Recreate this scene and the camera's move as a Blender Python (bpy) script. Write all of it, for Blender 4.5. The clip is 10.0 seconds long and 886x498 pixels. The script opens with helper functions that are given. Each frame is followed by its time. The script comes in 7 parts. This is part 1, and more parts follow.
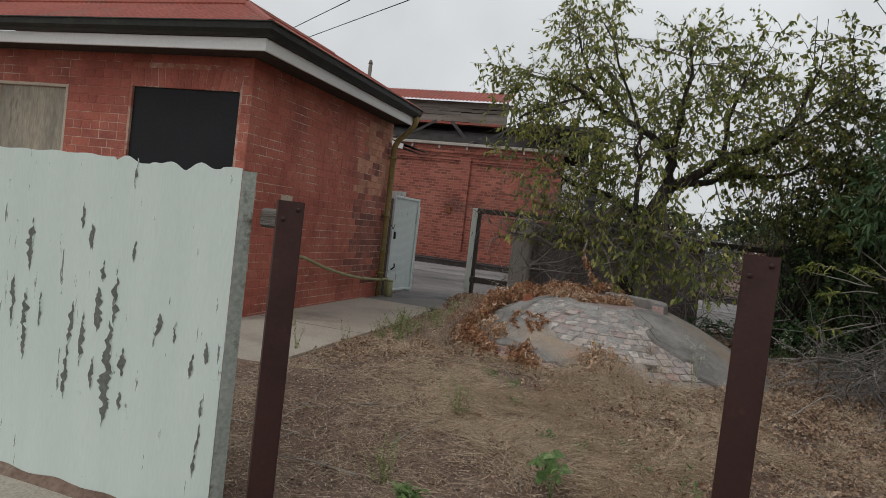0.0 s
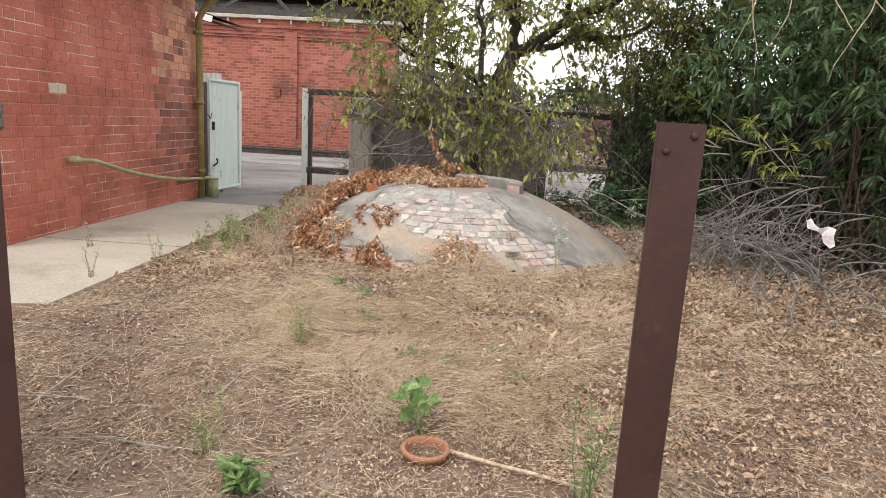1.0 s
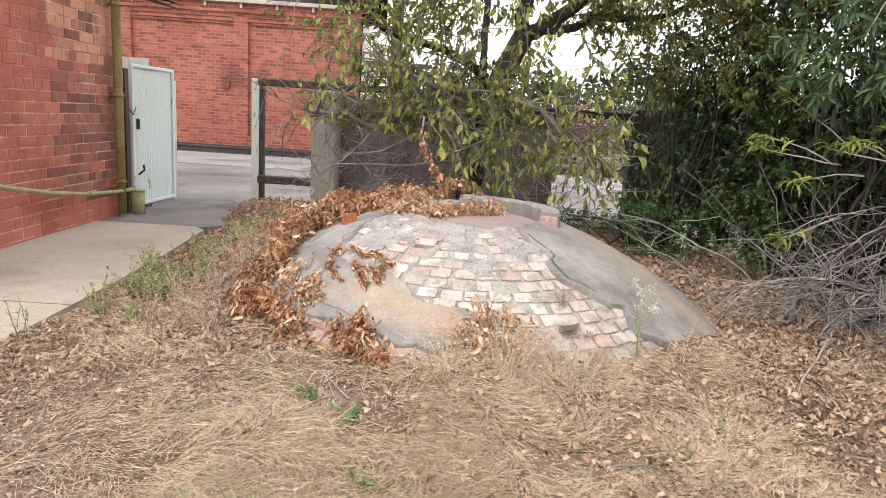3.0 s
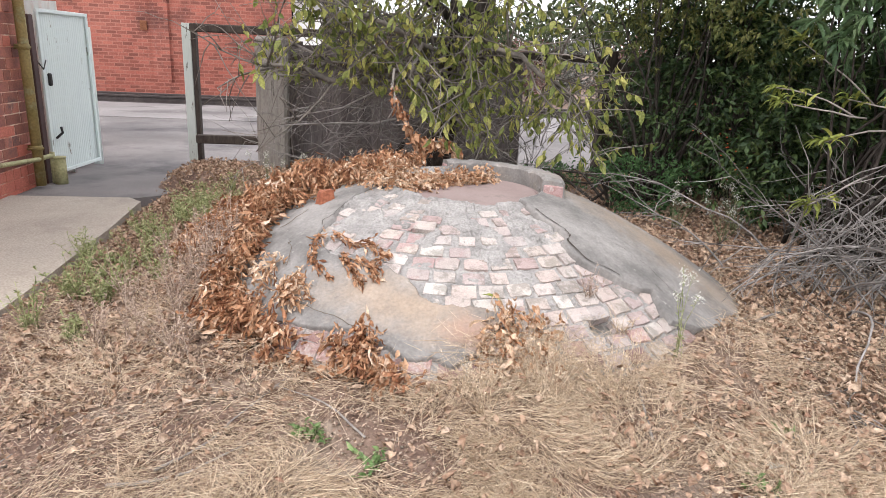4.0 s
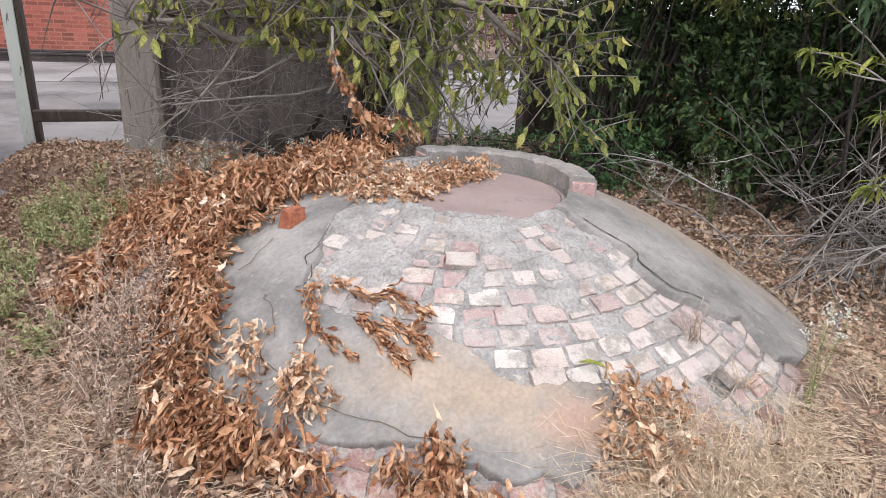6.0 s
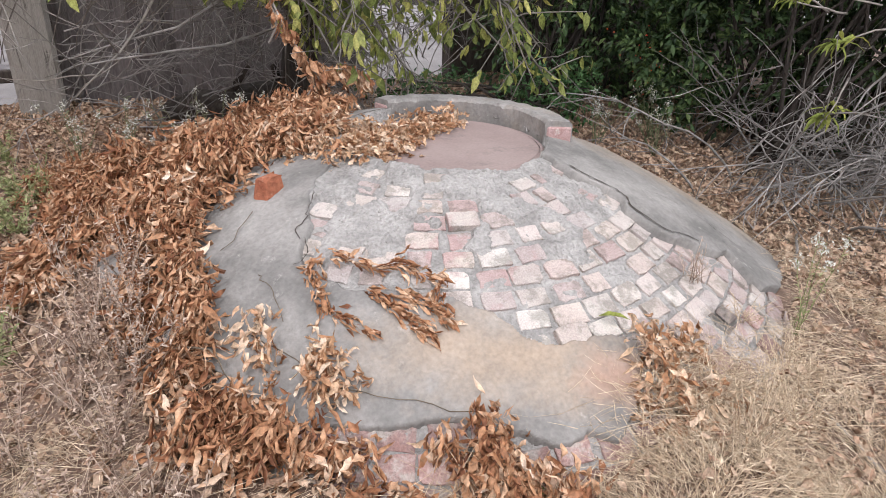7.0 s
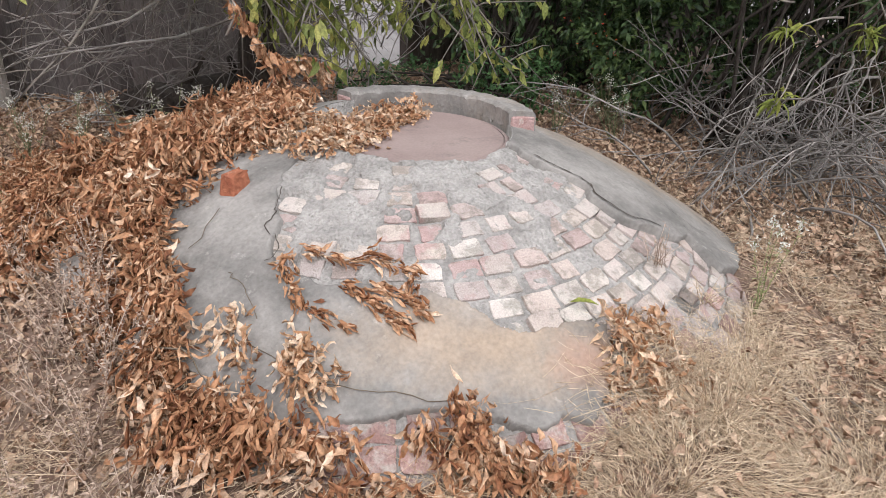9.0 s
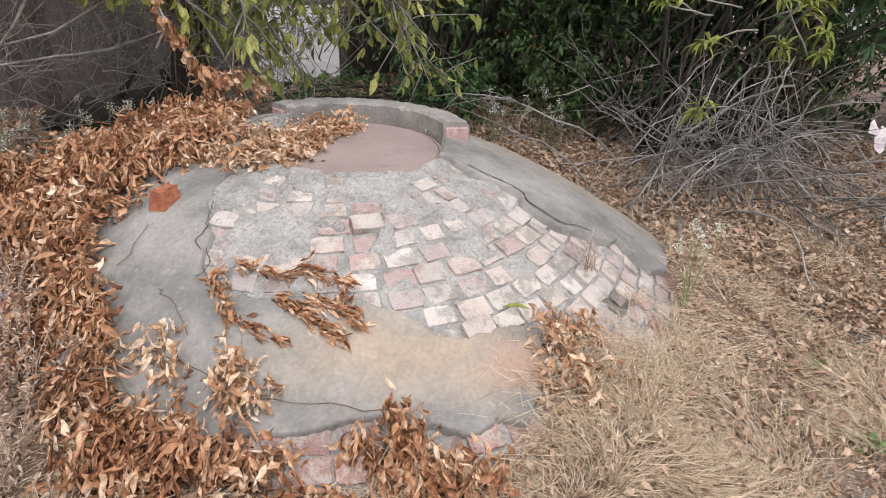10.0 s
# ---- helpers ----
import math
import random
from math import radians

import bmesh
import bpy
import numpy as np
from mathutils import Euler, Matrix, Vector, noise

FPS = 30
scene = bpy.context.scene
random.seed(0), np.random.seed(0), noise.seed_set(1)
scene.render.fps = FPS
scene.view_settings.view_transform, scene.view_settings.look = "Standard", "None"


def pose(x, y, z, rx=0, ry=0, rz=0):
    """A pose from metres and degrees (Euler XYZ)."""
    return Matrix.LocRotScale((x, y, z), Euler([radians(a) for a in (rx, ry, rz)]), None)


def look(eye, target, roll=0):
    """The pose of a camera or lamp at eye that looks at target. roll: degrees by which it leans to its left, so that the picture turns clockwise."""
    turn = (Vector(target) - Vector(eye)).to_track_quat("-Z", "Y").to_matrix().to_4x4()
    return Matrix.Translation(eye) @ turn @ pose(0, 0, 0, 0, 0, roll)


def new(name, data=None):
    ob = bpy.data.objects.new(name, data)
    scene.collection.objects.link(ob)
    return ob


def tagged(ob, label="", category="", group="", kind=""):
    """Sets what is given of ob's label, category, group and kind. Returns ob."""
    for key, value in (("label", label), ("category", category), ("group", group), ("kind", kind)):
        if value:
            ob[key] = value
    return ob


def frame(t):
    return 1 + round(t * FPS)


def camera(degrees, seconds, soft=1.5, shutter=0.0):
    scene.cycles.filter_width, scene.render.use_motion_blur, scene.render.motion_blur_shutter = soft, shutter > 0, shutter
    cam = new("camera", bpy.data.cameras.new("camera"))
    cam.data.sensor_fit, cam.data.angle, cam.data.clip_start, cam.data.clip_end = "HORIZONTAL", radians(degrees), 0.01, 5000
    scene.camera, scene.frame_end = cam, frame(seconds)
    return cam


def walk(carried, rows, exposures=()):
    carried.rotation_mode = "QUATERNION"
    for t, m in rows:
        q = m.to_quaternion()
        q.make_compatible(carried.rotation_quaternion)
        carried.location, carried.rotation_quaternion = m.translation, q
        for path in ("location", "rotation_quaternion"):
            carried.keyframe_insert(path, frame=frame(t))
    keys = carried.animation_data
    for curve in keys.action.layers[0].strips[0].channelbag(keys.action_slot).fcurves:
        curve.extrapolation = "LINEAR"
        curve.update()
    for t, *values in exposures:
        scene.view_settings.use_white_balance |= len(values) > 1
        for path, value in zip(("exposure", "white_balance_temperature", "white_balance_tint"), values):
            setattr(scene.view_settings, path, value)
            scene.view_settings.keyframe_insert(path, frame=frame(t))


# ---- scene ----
cam = camera(68.4, 10.0, soft=0.5)
PATH = [
    (0, (0.106, 0.260, 1.105), (-0.500, 2.164, 1.029), 6.7),
    (0.5, (0.043, 0.648, 1.074), (-0.312, 2.594, 0.780), 5.7),
    (1, (-0.026, 1.033, 1.099), (-0.139, 2.991, 0.710), 3.3),
    (1.5, (-0.079, 1.530, 1.090), (-0.095, 3.505, 0.774), 3.5),
    (2, (-0.223, 2.000, 1.086), (-0.270, 3.979, 0.797), 4.2),
    (2.5, (-0.335, 2.325, 1.119), (-0.379, 4.301, 0.809), 4.8),
    (2.7, (-0.371, 2.489, 1.111), (-0.399, 4.460, 0.769), 4.6),
    (3.8, (-0.707, 3.158, 1.227), (-0.527, 5.075, 0.685), 2.3),
    (4, (-0.754, 3.257, 1.223), (-0.538, 5.163, 0.655), 2.7),
    (4.5, (-0.815, 3.566, 1.225), (-0.555, 5.453, 0.616), 2.4),
    (5, (-0.929, 3.812, 1.243), (-0.543, 5.669, 0.606), 2.3),
    (5.2, (-1.026, 3.923, 1.239), (-0.563, 5.758, 0.596), 2.8),
    (6.3, (-1.353, 4.430, 1.257), (-0.642, 6.149, 0.523), 2.2),
    (6.5, (-1.397, 4.490, 1.264), (-0.638, 6.174, 0.497), 1.6),
    (7, (-1.533, 4.555, 1.268), (-0.641, 6.128, 0.413), 1.9),
    (7.5, (-1.575, 4.572, 1.268), (-0.665, 6.079, 0.320), 1.0),
    (8, (-1.576, 4.568, 1.280), (-0.622, 6.061, 0.352), 1.7),
    (8.5, (-1.579, 4.569, 1.290), (-0.600, 6.061, 0.388), 2.0),
    (9, (-1.573, 4.566, 1.282), (-0.580, 6.061, 0.400), 2.1),
    (9.5, (-1.569, 4.562, 1.280), (-0.553, 6.045, 0.403), 2.2),
    (10, (-1.544, 4.515, 1.292), (-0.420, 5.935, 0.445), 2.6),
]
EXPOSURES = [(0, -1.42, 6500, 9), (0.5, -0.6, 6600, 10), (1, 0.05, 6850, 11), (1.5, 0.25, 7000, 11), (2.5, 0.28, 6950, 12), (4, 0.23, 6450, 15), (6.5, 0.1, 6300, 15), (10, 0.0, 6450, 13)]
walk(cam, [(t, look(eye, target, roll)) for t, eye, target, roll in PATH], EXPOSURES)

# ---- world and sun: a bright overcast sky ----
world = bpy.data.worlds.new("overcast")
scene.world = world
world.use_nodes = True
wn, wl = world.node_tree.nodes, world.node_tree.links
sky = wn.new("ShaderNodeTexSky")
sky.sky_type, sky.sun_disc = "NISHITA", False
sky.sun_elevation, sky.sun_rotation = radians(52), radians(200)
sky.dust_density = 4.0
grey = wn.new("ShaderNodeHueSaturation")
grey.inputs["Saturation"].default_value = 0.22
wl.new(sky.outputs[0], grey.inputs["Color"])
wtc = wn.new("ShaderNodeTexCoord")
cloud = wn.new("ShaderNodeTexNoise")
cloud.inputs["Scale"].default_value, cloud.inputs["Detail"].default_value = 1.6, 6
drift = wn.new("ShaderNodeMapping")
drift.inputs["Location"].default_value = (0.0, 0.0, 0.0)
wl.new(wtc.outputs["Generated"], drift.inputs["Vector"])
wl.new(drift.outputs[0], cloud.inputs["Vector"])
cramp = wn.new("ShaderNodeMapRange")
cramp.inputs[1].default_value, cramp.inputs[2].default_value = 0.3, 0.7
cramp.inputs[3].default_value, cramp.inputs[4].default_value = 0.82, 1.4
wl.new(cloud.outputs["Fac"], cramp.inputs[0])
veil = wn.new("ShaderNodeMix")
veil.data_type = "RGBA"
veil.inputs["Factor"].default_value = 0.72
veil.inputs["B"].default_value = (12.5, 12.9, 13.3, 1)
wl.new(grey.outputs[0], veil.inputs["A"])
mulc = wn.new("ShaderNodeVectorMath")
mulc.operation = "MULTIPLY"
wl.new(veil.outputs["Result"], mulc.inputs[0])
wl.new(cramp.outputs[0], mulc.inputs[1])
wl.new(mulc.outputs[0], wn["Background"].inputs["Color"])
wn["Background"].inputs["Strength"].default_value = 0.15

sun = new("sun", bpy.data.lights.new("sun", "SUN"))
sun.data.energy, sun.data.angle, sun.data.color = 1.4, radians(16), (1.0, 0.96, 0.9)
sun.matrix_world = look((0, 0, 0), (0.35, 0.55, -1.0))

# ---- tools ----
rng = np.random.default_rng(7)


def part(name, bm, material, parent=None, label="", smooth=False):
    """Links a bmesh as one mesh object, under parent if there is one."""
    me = bpy.data.meshes.new(name)
    bm.to_mesh(me)
    bm.free()
    return mesh_part(name, me, material, parent, label, smooth)


def mesh_part(name, me, material, parent=None, label="", smooth=False):
    if smooth and len(me.polygons):
        me.polygons.foreach_set("use_smooth", [True] * len(me.polygons))
    if material and not me.materials:
        me.materials.append(material)
    ob = new(name, me)
    if parent:
        ob.parent = parent
    return tagged(ob, label)


def thing(name, label, category, at=(0, 0, 0), group="", kind=""):
    ob = new(name)
    ob.location = at
    ob.empty_display_size = 0.1
    return tagged(ob, label, category, group, kind)


def add_box(bm, a, b, bevel=0.0, m=None):
    """A box from corner a to corner b, chamfered, moved by the matrix m."""
    a, b = Vector(a), Vector(b)
    c, s = (a + b) / 2, b - a
    vs = bmesh.ops.create_cube(bm, size=1.0, matrix=Matrix.LocRotScale(c, None, s))["verts"]
    if bevel > 0:
        es = list({e for v in vs for e in v.link_edges})
        r = bmesh.ops.bevel(bm, geom=es, offset=bevel, segments=1, affect="EDGES", profile=0.5)
        vs = list({v for v in r["verts"]} | {v for f in r["faces"] for v in f.verts})
        vs = list({w for v in vs for f in v.link_faces for w in f.verts})
    if m is not None:
        bmesh.ops.transform(bm, matrix=m, verts=vs)
    return vs


def box_bm(a, b, bevel=0.0, m=None):
    bm = bmesh.new()
    add_box(bm, a, b, bevel, m)
    return bm


def tube_arrays(lines, sides=6):
    """Vertices and faces of tubes; a line is a list of (x, y, z, radius)."""
    vs, fs, n = [], [], 0
    ring = [(math.cos(2 * math.pi * k / sides), math.sin(2 * math.pi * k / sides)) for k in range(sides)]
    for line in lines:
        k = len(line)
        u = None
        for i, (x, y, z, r) in enumerate(line):
            a, b = line[max(i - 1, 0)], line[min(i + 1, k - 1)]
            d = Vector((b[0] - a[0], b[1] - a[1], b[2] - a[2]))
            d = d.normalized() if d.length > 1e-9 else Vector((0, 0, 1))
            if u is None:
                u = d.orthogonal().normalized()
            u = (u - d * u.dot(d))
            u = u.normalized() if u.length > 1e-6 else d.orthogonal().normalized()
            w = d.cross(u)
            for c, s in ring:
                vs.append((x + r * (u.x * c + w.x * s), y + r * (u.y * c + w.y * s), z + r * (u.z * c + w.z * s)))
        for i in range(k - 1):
            for j in range(sides):
                j2 = (j + 1) % sides
                fs.append((n + i * sides + j, n + i * sides + j2, n + (i + 1) * sides + j2, n + (i + 1) * sides + j))
        fs.append(tuple(n + j for j in reversed(range(sides))))
        fs.append(tuple(n + (k - 1) * sides + j for j in range(sides)))
        n += k * sides
    return vs, fs


def mesh_of(name, vs, fs):
    me = bpy.data.meshes.new(name)
    me.from_pydata(vs, [], fs)
    me.update()
    return me


def tubes(name, lines, sides, material, parent=None, label=""):
    return mesh_part(name, mesh_of(name, *tube_arrays(lines, sides)), material, parent, label, True)


def tri_mesh(name, V, F):
    """A mesh from arrays of vertices and triangles."""
    me = bpy.data.meshes.new(name)
    me.vertices.add(len(V))
    me.vertices.foreach_set("co", np.asarray(V, np.float32).ravel())
    me.loops.add(F.size)
    me.loops.foreach_set("vertex_index", F.astype(np.int32).ravel())
    me.polygons.add(len(F))
    me.polygons.foreach_set("loop_start", np.arange(0, F.size, 3, dtype=np.int32))
    me.update(calc_edges=True)
    me.validate()
    return me


def unit(a):
    return a / np.maximum(np.linalg.norm(a, axis=-1, keepdims=True), 1e-9)


def leaf_mesh(name, P, D, N, L, W, curl=0.2, fold=0.25, twist=0.0, crinkle=0.0):
    """Many leaves: base points P, directions D, face normals N, lengths L, widths W. Each is creased along its rib and bends by curl."""
    P, D, N = np.asarray(P, float), unit(np.asarray(D, float)), np.asarray(N, float)
    n = len(P)
    S = unit(np.cross(D, N))
    N = unit(np.cross(S, D))
    L, W = np.broadcast_to(L, n)[:, None], np.broadcast_to(W, n)[:, None]
    curl = np.broadcast_to(curl, n)[:, None]
    rib1 = P + D * L * 0.33 + N * L * curl * 0.15
    rib2 = P + D * L * 0.70 - N * L * curl * 0.08
    tip = P + D * L - N * L * curl * 0.55
    up = N * W * fold
    tw = np.broadcast_to(twist, n)[:, None]
    S2, up2 = S * np.cos(tw) + N * np.sin(tw), (N * np.cos(tw) - S * np.sin(tw)) * W * fold
    V = np.stack([P, rib1 - S * W * 0.5 + up, rib1, rib1 + S * W * 0.5 + up, rib2 - S2 * W * 0.38 + up2, rib2, rib2 + S2 * W * 0.38 + up2, tip], 1)
    V = (V + rng.normal(0, 1, V.shape) * (W * crinkle)[:, None]).reshape(-1, 3)
    T = np.array([[0, 2, 1], [0, 3, 2], [1, 2, 5], [1, 5, 4], [2, 3, 6], [2, 6, 5], [4, 5, 7], [5, 6, 7]])
    F = (np.arange(n)[:, None, None] * 8 + T[None]).reshape(-1, 3)
    return tri_mesh(name, V, F)


def curled_leaf_mesh(name, P, D, N, L, W, curl=0.2, fold=0.25, twist=0.0, crinkle=0.0):
    """Dry leaves: three ribs a leaf, bent along an arc, rolled towards the rib and twisted."""
    P, D, N = np.asarray(P, float), unit(np.asarray(D, float)), np.asarray(N, float)
    n = len(P)
    S = unit(np.cross(D, N))
    N = unit(np.cross(S, D))
    L, W = np.broadcast_to(L, n)[:, None], np.broadcast_to(W, n)[:, None]
    curl, tw = np.broadcast_to(curl, n)[:, None], np.broadcast_to(twist, n)[:, None]
    fold = np.broadcast_to(np.asarray(fold, float).ravel() if np.ndim(fold) else fold, n)[:, None]
    pos, rows = P, [P]
    was = 0.0
    for f, w in ((0.2, 0.78), (0.5, 1.0), (0.8, 0.76), (1.0, 0.0)):
        bend = curl * 1.6 * (f + was) / 2
        pos = pos + (D * np.cos(bend) - N * np.sin(bend)) * L * (f - was)
        was = f
        if w == 0.0:
            rows.append(pos)
            break
        n2 = N * np.cos(curl * 1.6 * f) + D * np.sin(curl * 1.6 * f)
        a = tw * f
        s2, up = S * np.cos(a) + n2 * np.sin(a), n2 * np.cos(a) - S * np.sin(a)
        half = W * w * 0.5
        roll = np.minimum(fold * 1.2, 1.35)
        side, lift = half * np.cos(roll), half * np.sin(roll)
        rows += [pos - s2 * side + up * lift, pos, pos + s2 * side + up * lift]
    V = np.stack(rows, 1)
    V = (V + rng.normal(0, 1, V.shape) * (W * crinkle)[:, None]).reshape(-1, 3)
    T = [[0, 2, 1], [0, 3, 2]]
    for a in (1, 4):
        T += [[a, a + 1, a + 4], [a, a + 4, a + 3], [a + 1, a + 2, a + 5], [a + 1, a + 5, a + 4]]
    T += [[7, 8, 10], [8, 9, 10]]
    F = (np.arange(n)[:, None, None] * 11 + np.array(T)[None]).reshape(-1, 3)
    return tri_mesh(name, V, F)


def dry_leaf_mesh(name, P, D, N, L, W, curl, fold, twist, ruffle=0.16):
    """Withered leaves: broad in the lower half, pointed, with ruffled edges, bent along the rib and rolled up across it."""
    P, D, N = np.asarray(P, float), unit(np.asarray(D, float)), np.asarray(N, float)
    n = len(P)
    S = unit(np.cross(D, N))
    N = unit(np.cross(S, D))
    L, W, curl, fold, twist = (np.broadcast_to(a, n)[:, None] for a in (L, W, curl, fold, twist))
    hook = curl * rng.uniform(0.3, 1.8, (n, 1))
    pos, rows, was = P, [P], 0.0
    for f, w in ((0.12, 0.42), (0.32, 0.95), (0.56, 1.0), (0.8, 0.62)):
        bend = curl * 1.5 * f + hook * 0.9 * f ** 4
        pos = pos + (D * np.cos(bend) - N * np.sin(bend)) * L * (f - was)
        was = f
        n2 = N * np.cos(bend) + D * np.sin(bend)
        a = twist * f
        s2, up = S * np.cos(a) + n2 * np.sin(a), n2 * np.cos(a) - S * np.sin(a)
        for side in (-1, 0, 1):
            if side == 0:
                rows.append(pos)
                continue
            roll = np.clip(fold * rng.uniform(0.55, 1.45, (n, 1)), -0.3, 1.45)
            half = W * w * 0.5 * rng.uniform(0.6, 1.25, (n, 1))
            rows.append(pos + s2 * side * half * np.cos(roll) + up * (half * np.sin(roll) + W * ruffle * rng.normal(0, 1, (n, 1))) + D * L * rng.normal(0, 0.03, (n, 1)))
    bend = curl * 1.5 + hook * 0.9
    rows.append(pos + (D * np.cos(bend) - N * np.sin(bend)) * L * 0.22)
    V = np.stack(rows, 1).reshape(-1, 3)
    T = [[0, 2, 1], [0, 3, 2]]
    for a in (1, 4, 7):
        T += [[a, a + 1, a + 4], [a, a + 4, a + 3], [a + 1, a + 2, a + 5], [a + 1, a + 5, a + 4]]
    T += [[10, 11, 13], [11, 12, 13]]
    F = (np.arange(n)[:, None, None] * 14 + np.array(T)[None]).reshape(-1, 3)
    return tri_mesh(name, V, F)


def small_leaf_mesh(name, P, D, N, L, W, fold=0.2):
    """The same with four triangles a leaf, for far or small leaves."""
    P, D, N = np.asarray(P, float), unit(np.asarray(D, float)), np.asarray(N, float)
    n = len(P)
    S = unit(np.cross(D, N))
    N = unit(np.cross(S, D))
    L, W = np.broadcast_to(L, n)[:, None], np.broadcast_to(W, n)[:, None]
    mid = P + D * L * 0.45
    V = np.stack([P, mid - S * W * 0.5 + N * W * fold, mid, mid + S * W * 0.5 + N * W * fold, P + D * L - N * L * 0.12], 1).reshape(-1, 3)
    T = np.array([[0, 2, 1], [0, 3, 2], [1, 2, 4], [2, 3, 4]])
    F = (np.arange(n)[:, None, None] * 5 + T[None]).reshape(-1, 3)
    return tri_mesh(name, V, F)


def straw_mesh(name, P, D, L, W, bend=0.3):
    """Thin dry stalks: three bent flat pieces each."""
    P, D = np.asarray(P, float), unit(np.asarray(D, float))
    n = len(P)
    S = unit(np.cross(D, rng.normal(size=(n, 3))))
    B = unit(np.cross(S, D))
    L, W = np.broadcast_to(L, n)[:, None], np.broadcast_to(W, n)[:, None]
    bend = (np.broadcast_to(bend, n) * rng.uniform(-1, 1, n))[:, None]
    rows = []
    for f, w in ((0, 1.0), (0.5, 0.85), (1.0, 0.25)):
        c = P + D * L * f + B * L * bend * f * f
        rows += [c - S * W * w / 2, c + S * W * w / 2]
    V = np.stack(rows, 1).reshape(-1, 3)
    T = np.array([[0, 1, 3], [0, 3, 2], [2, 3, 5], [2, 5, 4]])
    F = (np.arange(n)[:, None, None] * 6 + T[None]).reshape(-1, 3)
    return tri_mesh(name, V, F)


def smooth01(x, a, b):
    t = np.clip((x - a) / (b - a), 0, 1)
    return t * t * (3 - 2 * t)


def pebble_mesh(name, P, R):
    """Many small flattened stones or crumbs."""
    base = np.array([[1, 0, 0], [0, 1, 0], [-1, 0, 0], [0, -1, 0], [0, 0, 0.6], [0, 0, -0.5]], float)
    T = np.array([[0, 1, 4], [1, 2, 4], [2, 3, 4], [3, 0, 4], [1, 0, 5], [2, 1, 5], [3, 2, 5], [0, 3, 5]])
    n = len(P)
    a = rng.uniform(0, 2 * math.pi, n)
    ca, sa = np.cos(a), np.sin(a)
    v = base[None] * (R[:, None, None] * rng.uniform(0.6, 1.4, (n, 6, 1)))
    V = np.stack([v[..., 0] * ca[:, None] - v[..., 1] * sa[:, None], v[..., 0] * sa[:, None] + v[..., 1] * ca[:, None], v[..., 2]], -1) + np.asarray(P)[:, None]
    F = (np.arange(n)[:, None, None] * 6 + T[None]).reshape(-1, 3)
    return tri_mesh(name, V.reshape(-1, 3), F)

# ---- materials ----
def surface(name, a, b, scale=6.0, rough=0.85, bump=0.3, fine=60.0, metal=0.0, spots=None, spot_scale=3.0, spot_at=(0.55, 0.65), streak=(1, 1, 1), var=0.0, island=0.0, bump_dist=0.01, spec=0.3, grain=0.2):
    """A worn surface: colours a and b mingled by broad noise, fine grain, optional spots of a third colour and bump. var and island: how far the brightness differs between pieces."""
    m = bpy.data.materials.new(name)
    m.use_nodes = True
    n, l = m.node_tree.nodes, m.node_tree.links
    bs = n["Principled BSDF"]
    geo = n.new("ShaderNodeNewGeometry")
    mapn = n.new("ShaderNodeMapping")
    mapn.inputs["Scale"].default_value = streak
    l.new(geo.outputs["Position"], mapn.inputs["Vector"])
    n1, n2 = n.new("ShaderNodeTexNoise"), n.new("ShaderNodeTexNoise")
    n1.inputs["Scale"].default_value, n1.inputs["Detail"].default_value, n1.inputs["Roughness"].default_value = scale, 6, 0.65
    n2.inputs["Scale"].default_value, n2.inputs["Detail"].default_value = fine, 4
    for k in (n1, n2):
        l.new(mapn.outputs[0], k.inputs["Vector"])
    ramp = n.new("ShaderNodeMapRange")
    ramp.inputs[1].default_value, ramp.inputs[2].default_value = 0.35, 0.65
    l.new(n1.outputs["Fac"], ramp.inputs[0])
    mix = n.new("ShaderNodeMix")
    mix.data_type = "RGBA"
    mix.inputs["A"].default_value, mix.inputs["B"].default_value = (*a, 1), (*b, 1)
    l.new(ramp.outputs[0], mix.inputs["Factor"])
    col = mix.outputs["Result"]
    if spots:
        n3 = n.new("ShaderNodeTexNoise")
        n3.inputs["Scale"].default_value, n3.inputs["Detail"].default_value, n3.inputs["Roughness"].default_value = spot_scale, 8, 0.7
        l.new(mapn.outputs[0], n3.inputs["Vector"])
        r3 = n.new("ShaderNodeMapRange")
        r3.inputs[1].default_value, r3.inputs[2].default_value = spot_at
        l.new(n3.outputs["Fac"], r3.inputs[0])
        mx = n.new("ShaderNodeMix")
        mx.data_type = "RGBA"
        mx.inputs["B"].default_value = (*spots, 1)
        l.new(r3.outputs[0], mx.inputs["Factor"])
        l.new(col, mx.inputs["A"])
        col = mx.outputs["Result"]
    hsv = n.new("ShaderNodeHueSaturation")
    l.new(col, hsv.inputs["Color"])
    gr = n.new("ShaderNodeMapRange")
    gr.inputs[1].default_value, gr.inputs[2].default_value, gr.inputs[3].default_value, gr.inputs[4].default_value = 0.3, 0.7, 1 - grain, 1 + grain
    l.new(n2.outputs["Fac"], gr.inputs[0])
    val = gr.outputs[0]
    for src, amount in (("object", var), ("island", island)):
        if amount > 0:
            if src == "object":
                info = n.new("ShaderNodeObjectInfo").outputs["Random"]
            else:
                info = geo.outputs["Random Per Island"]
            mr = n.new("ShaderNodeMapRange")
            mr.inputs[3].default_value, mr.inputs[4].default_value = 1 - amount, 1 + amount
            l.new(info, mr.inputs[0])
            mu = n.new("ShaderNodeMath")
            mu.operation = "MULTIPLY"
            l.new(val, mu.inputs[0])
            l.new(mr.outputs[0], mu.inputs[1])
            val = mu.outputs[0]
    l.new(val, hsv.inputs["Value"])
    l.new(hsv.outputs[0], bs.inputs["Base Color"])
    bs.inputs["Roughness"].default_value, bs.inputs["Metallic"].default_value = rough, metal
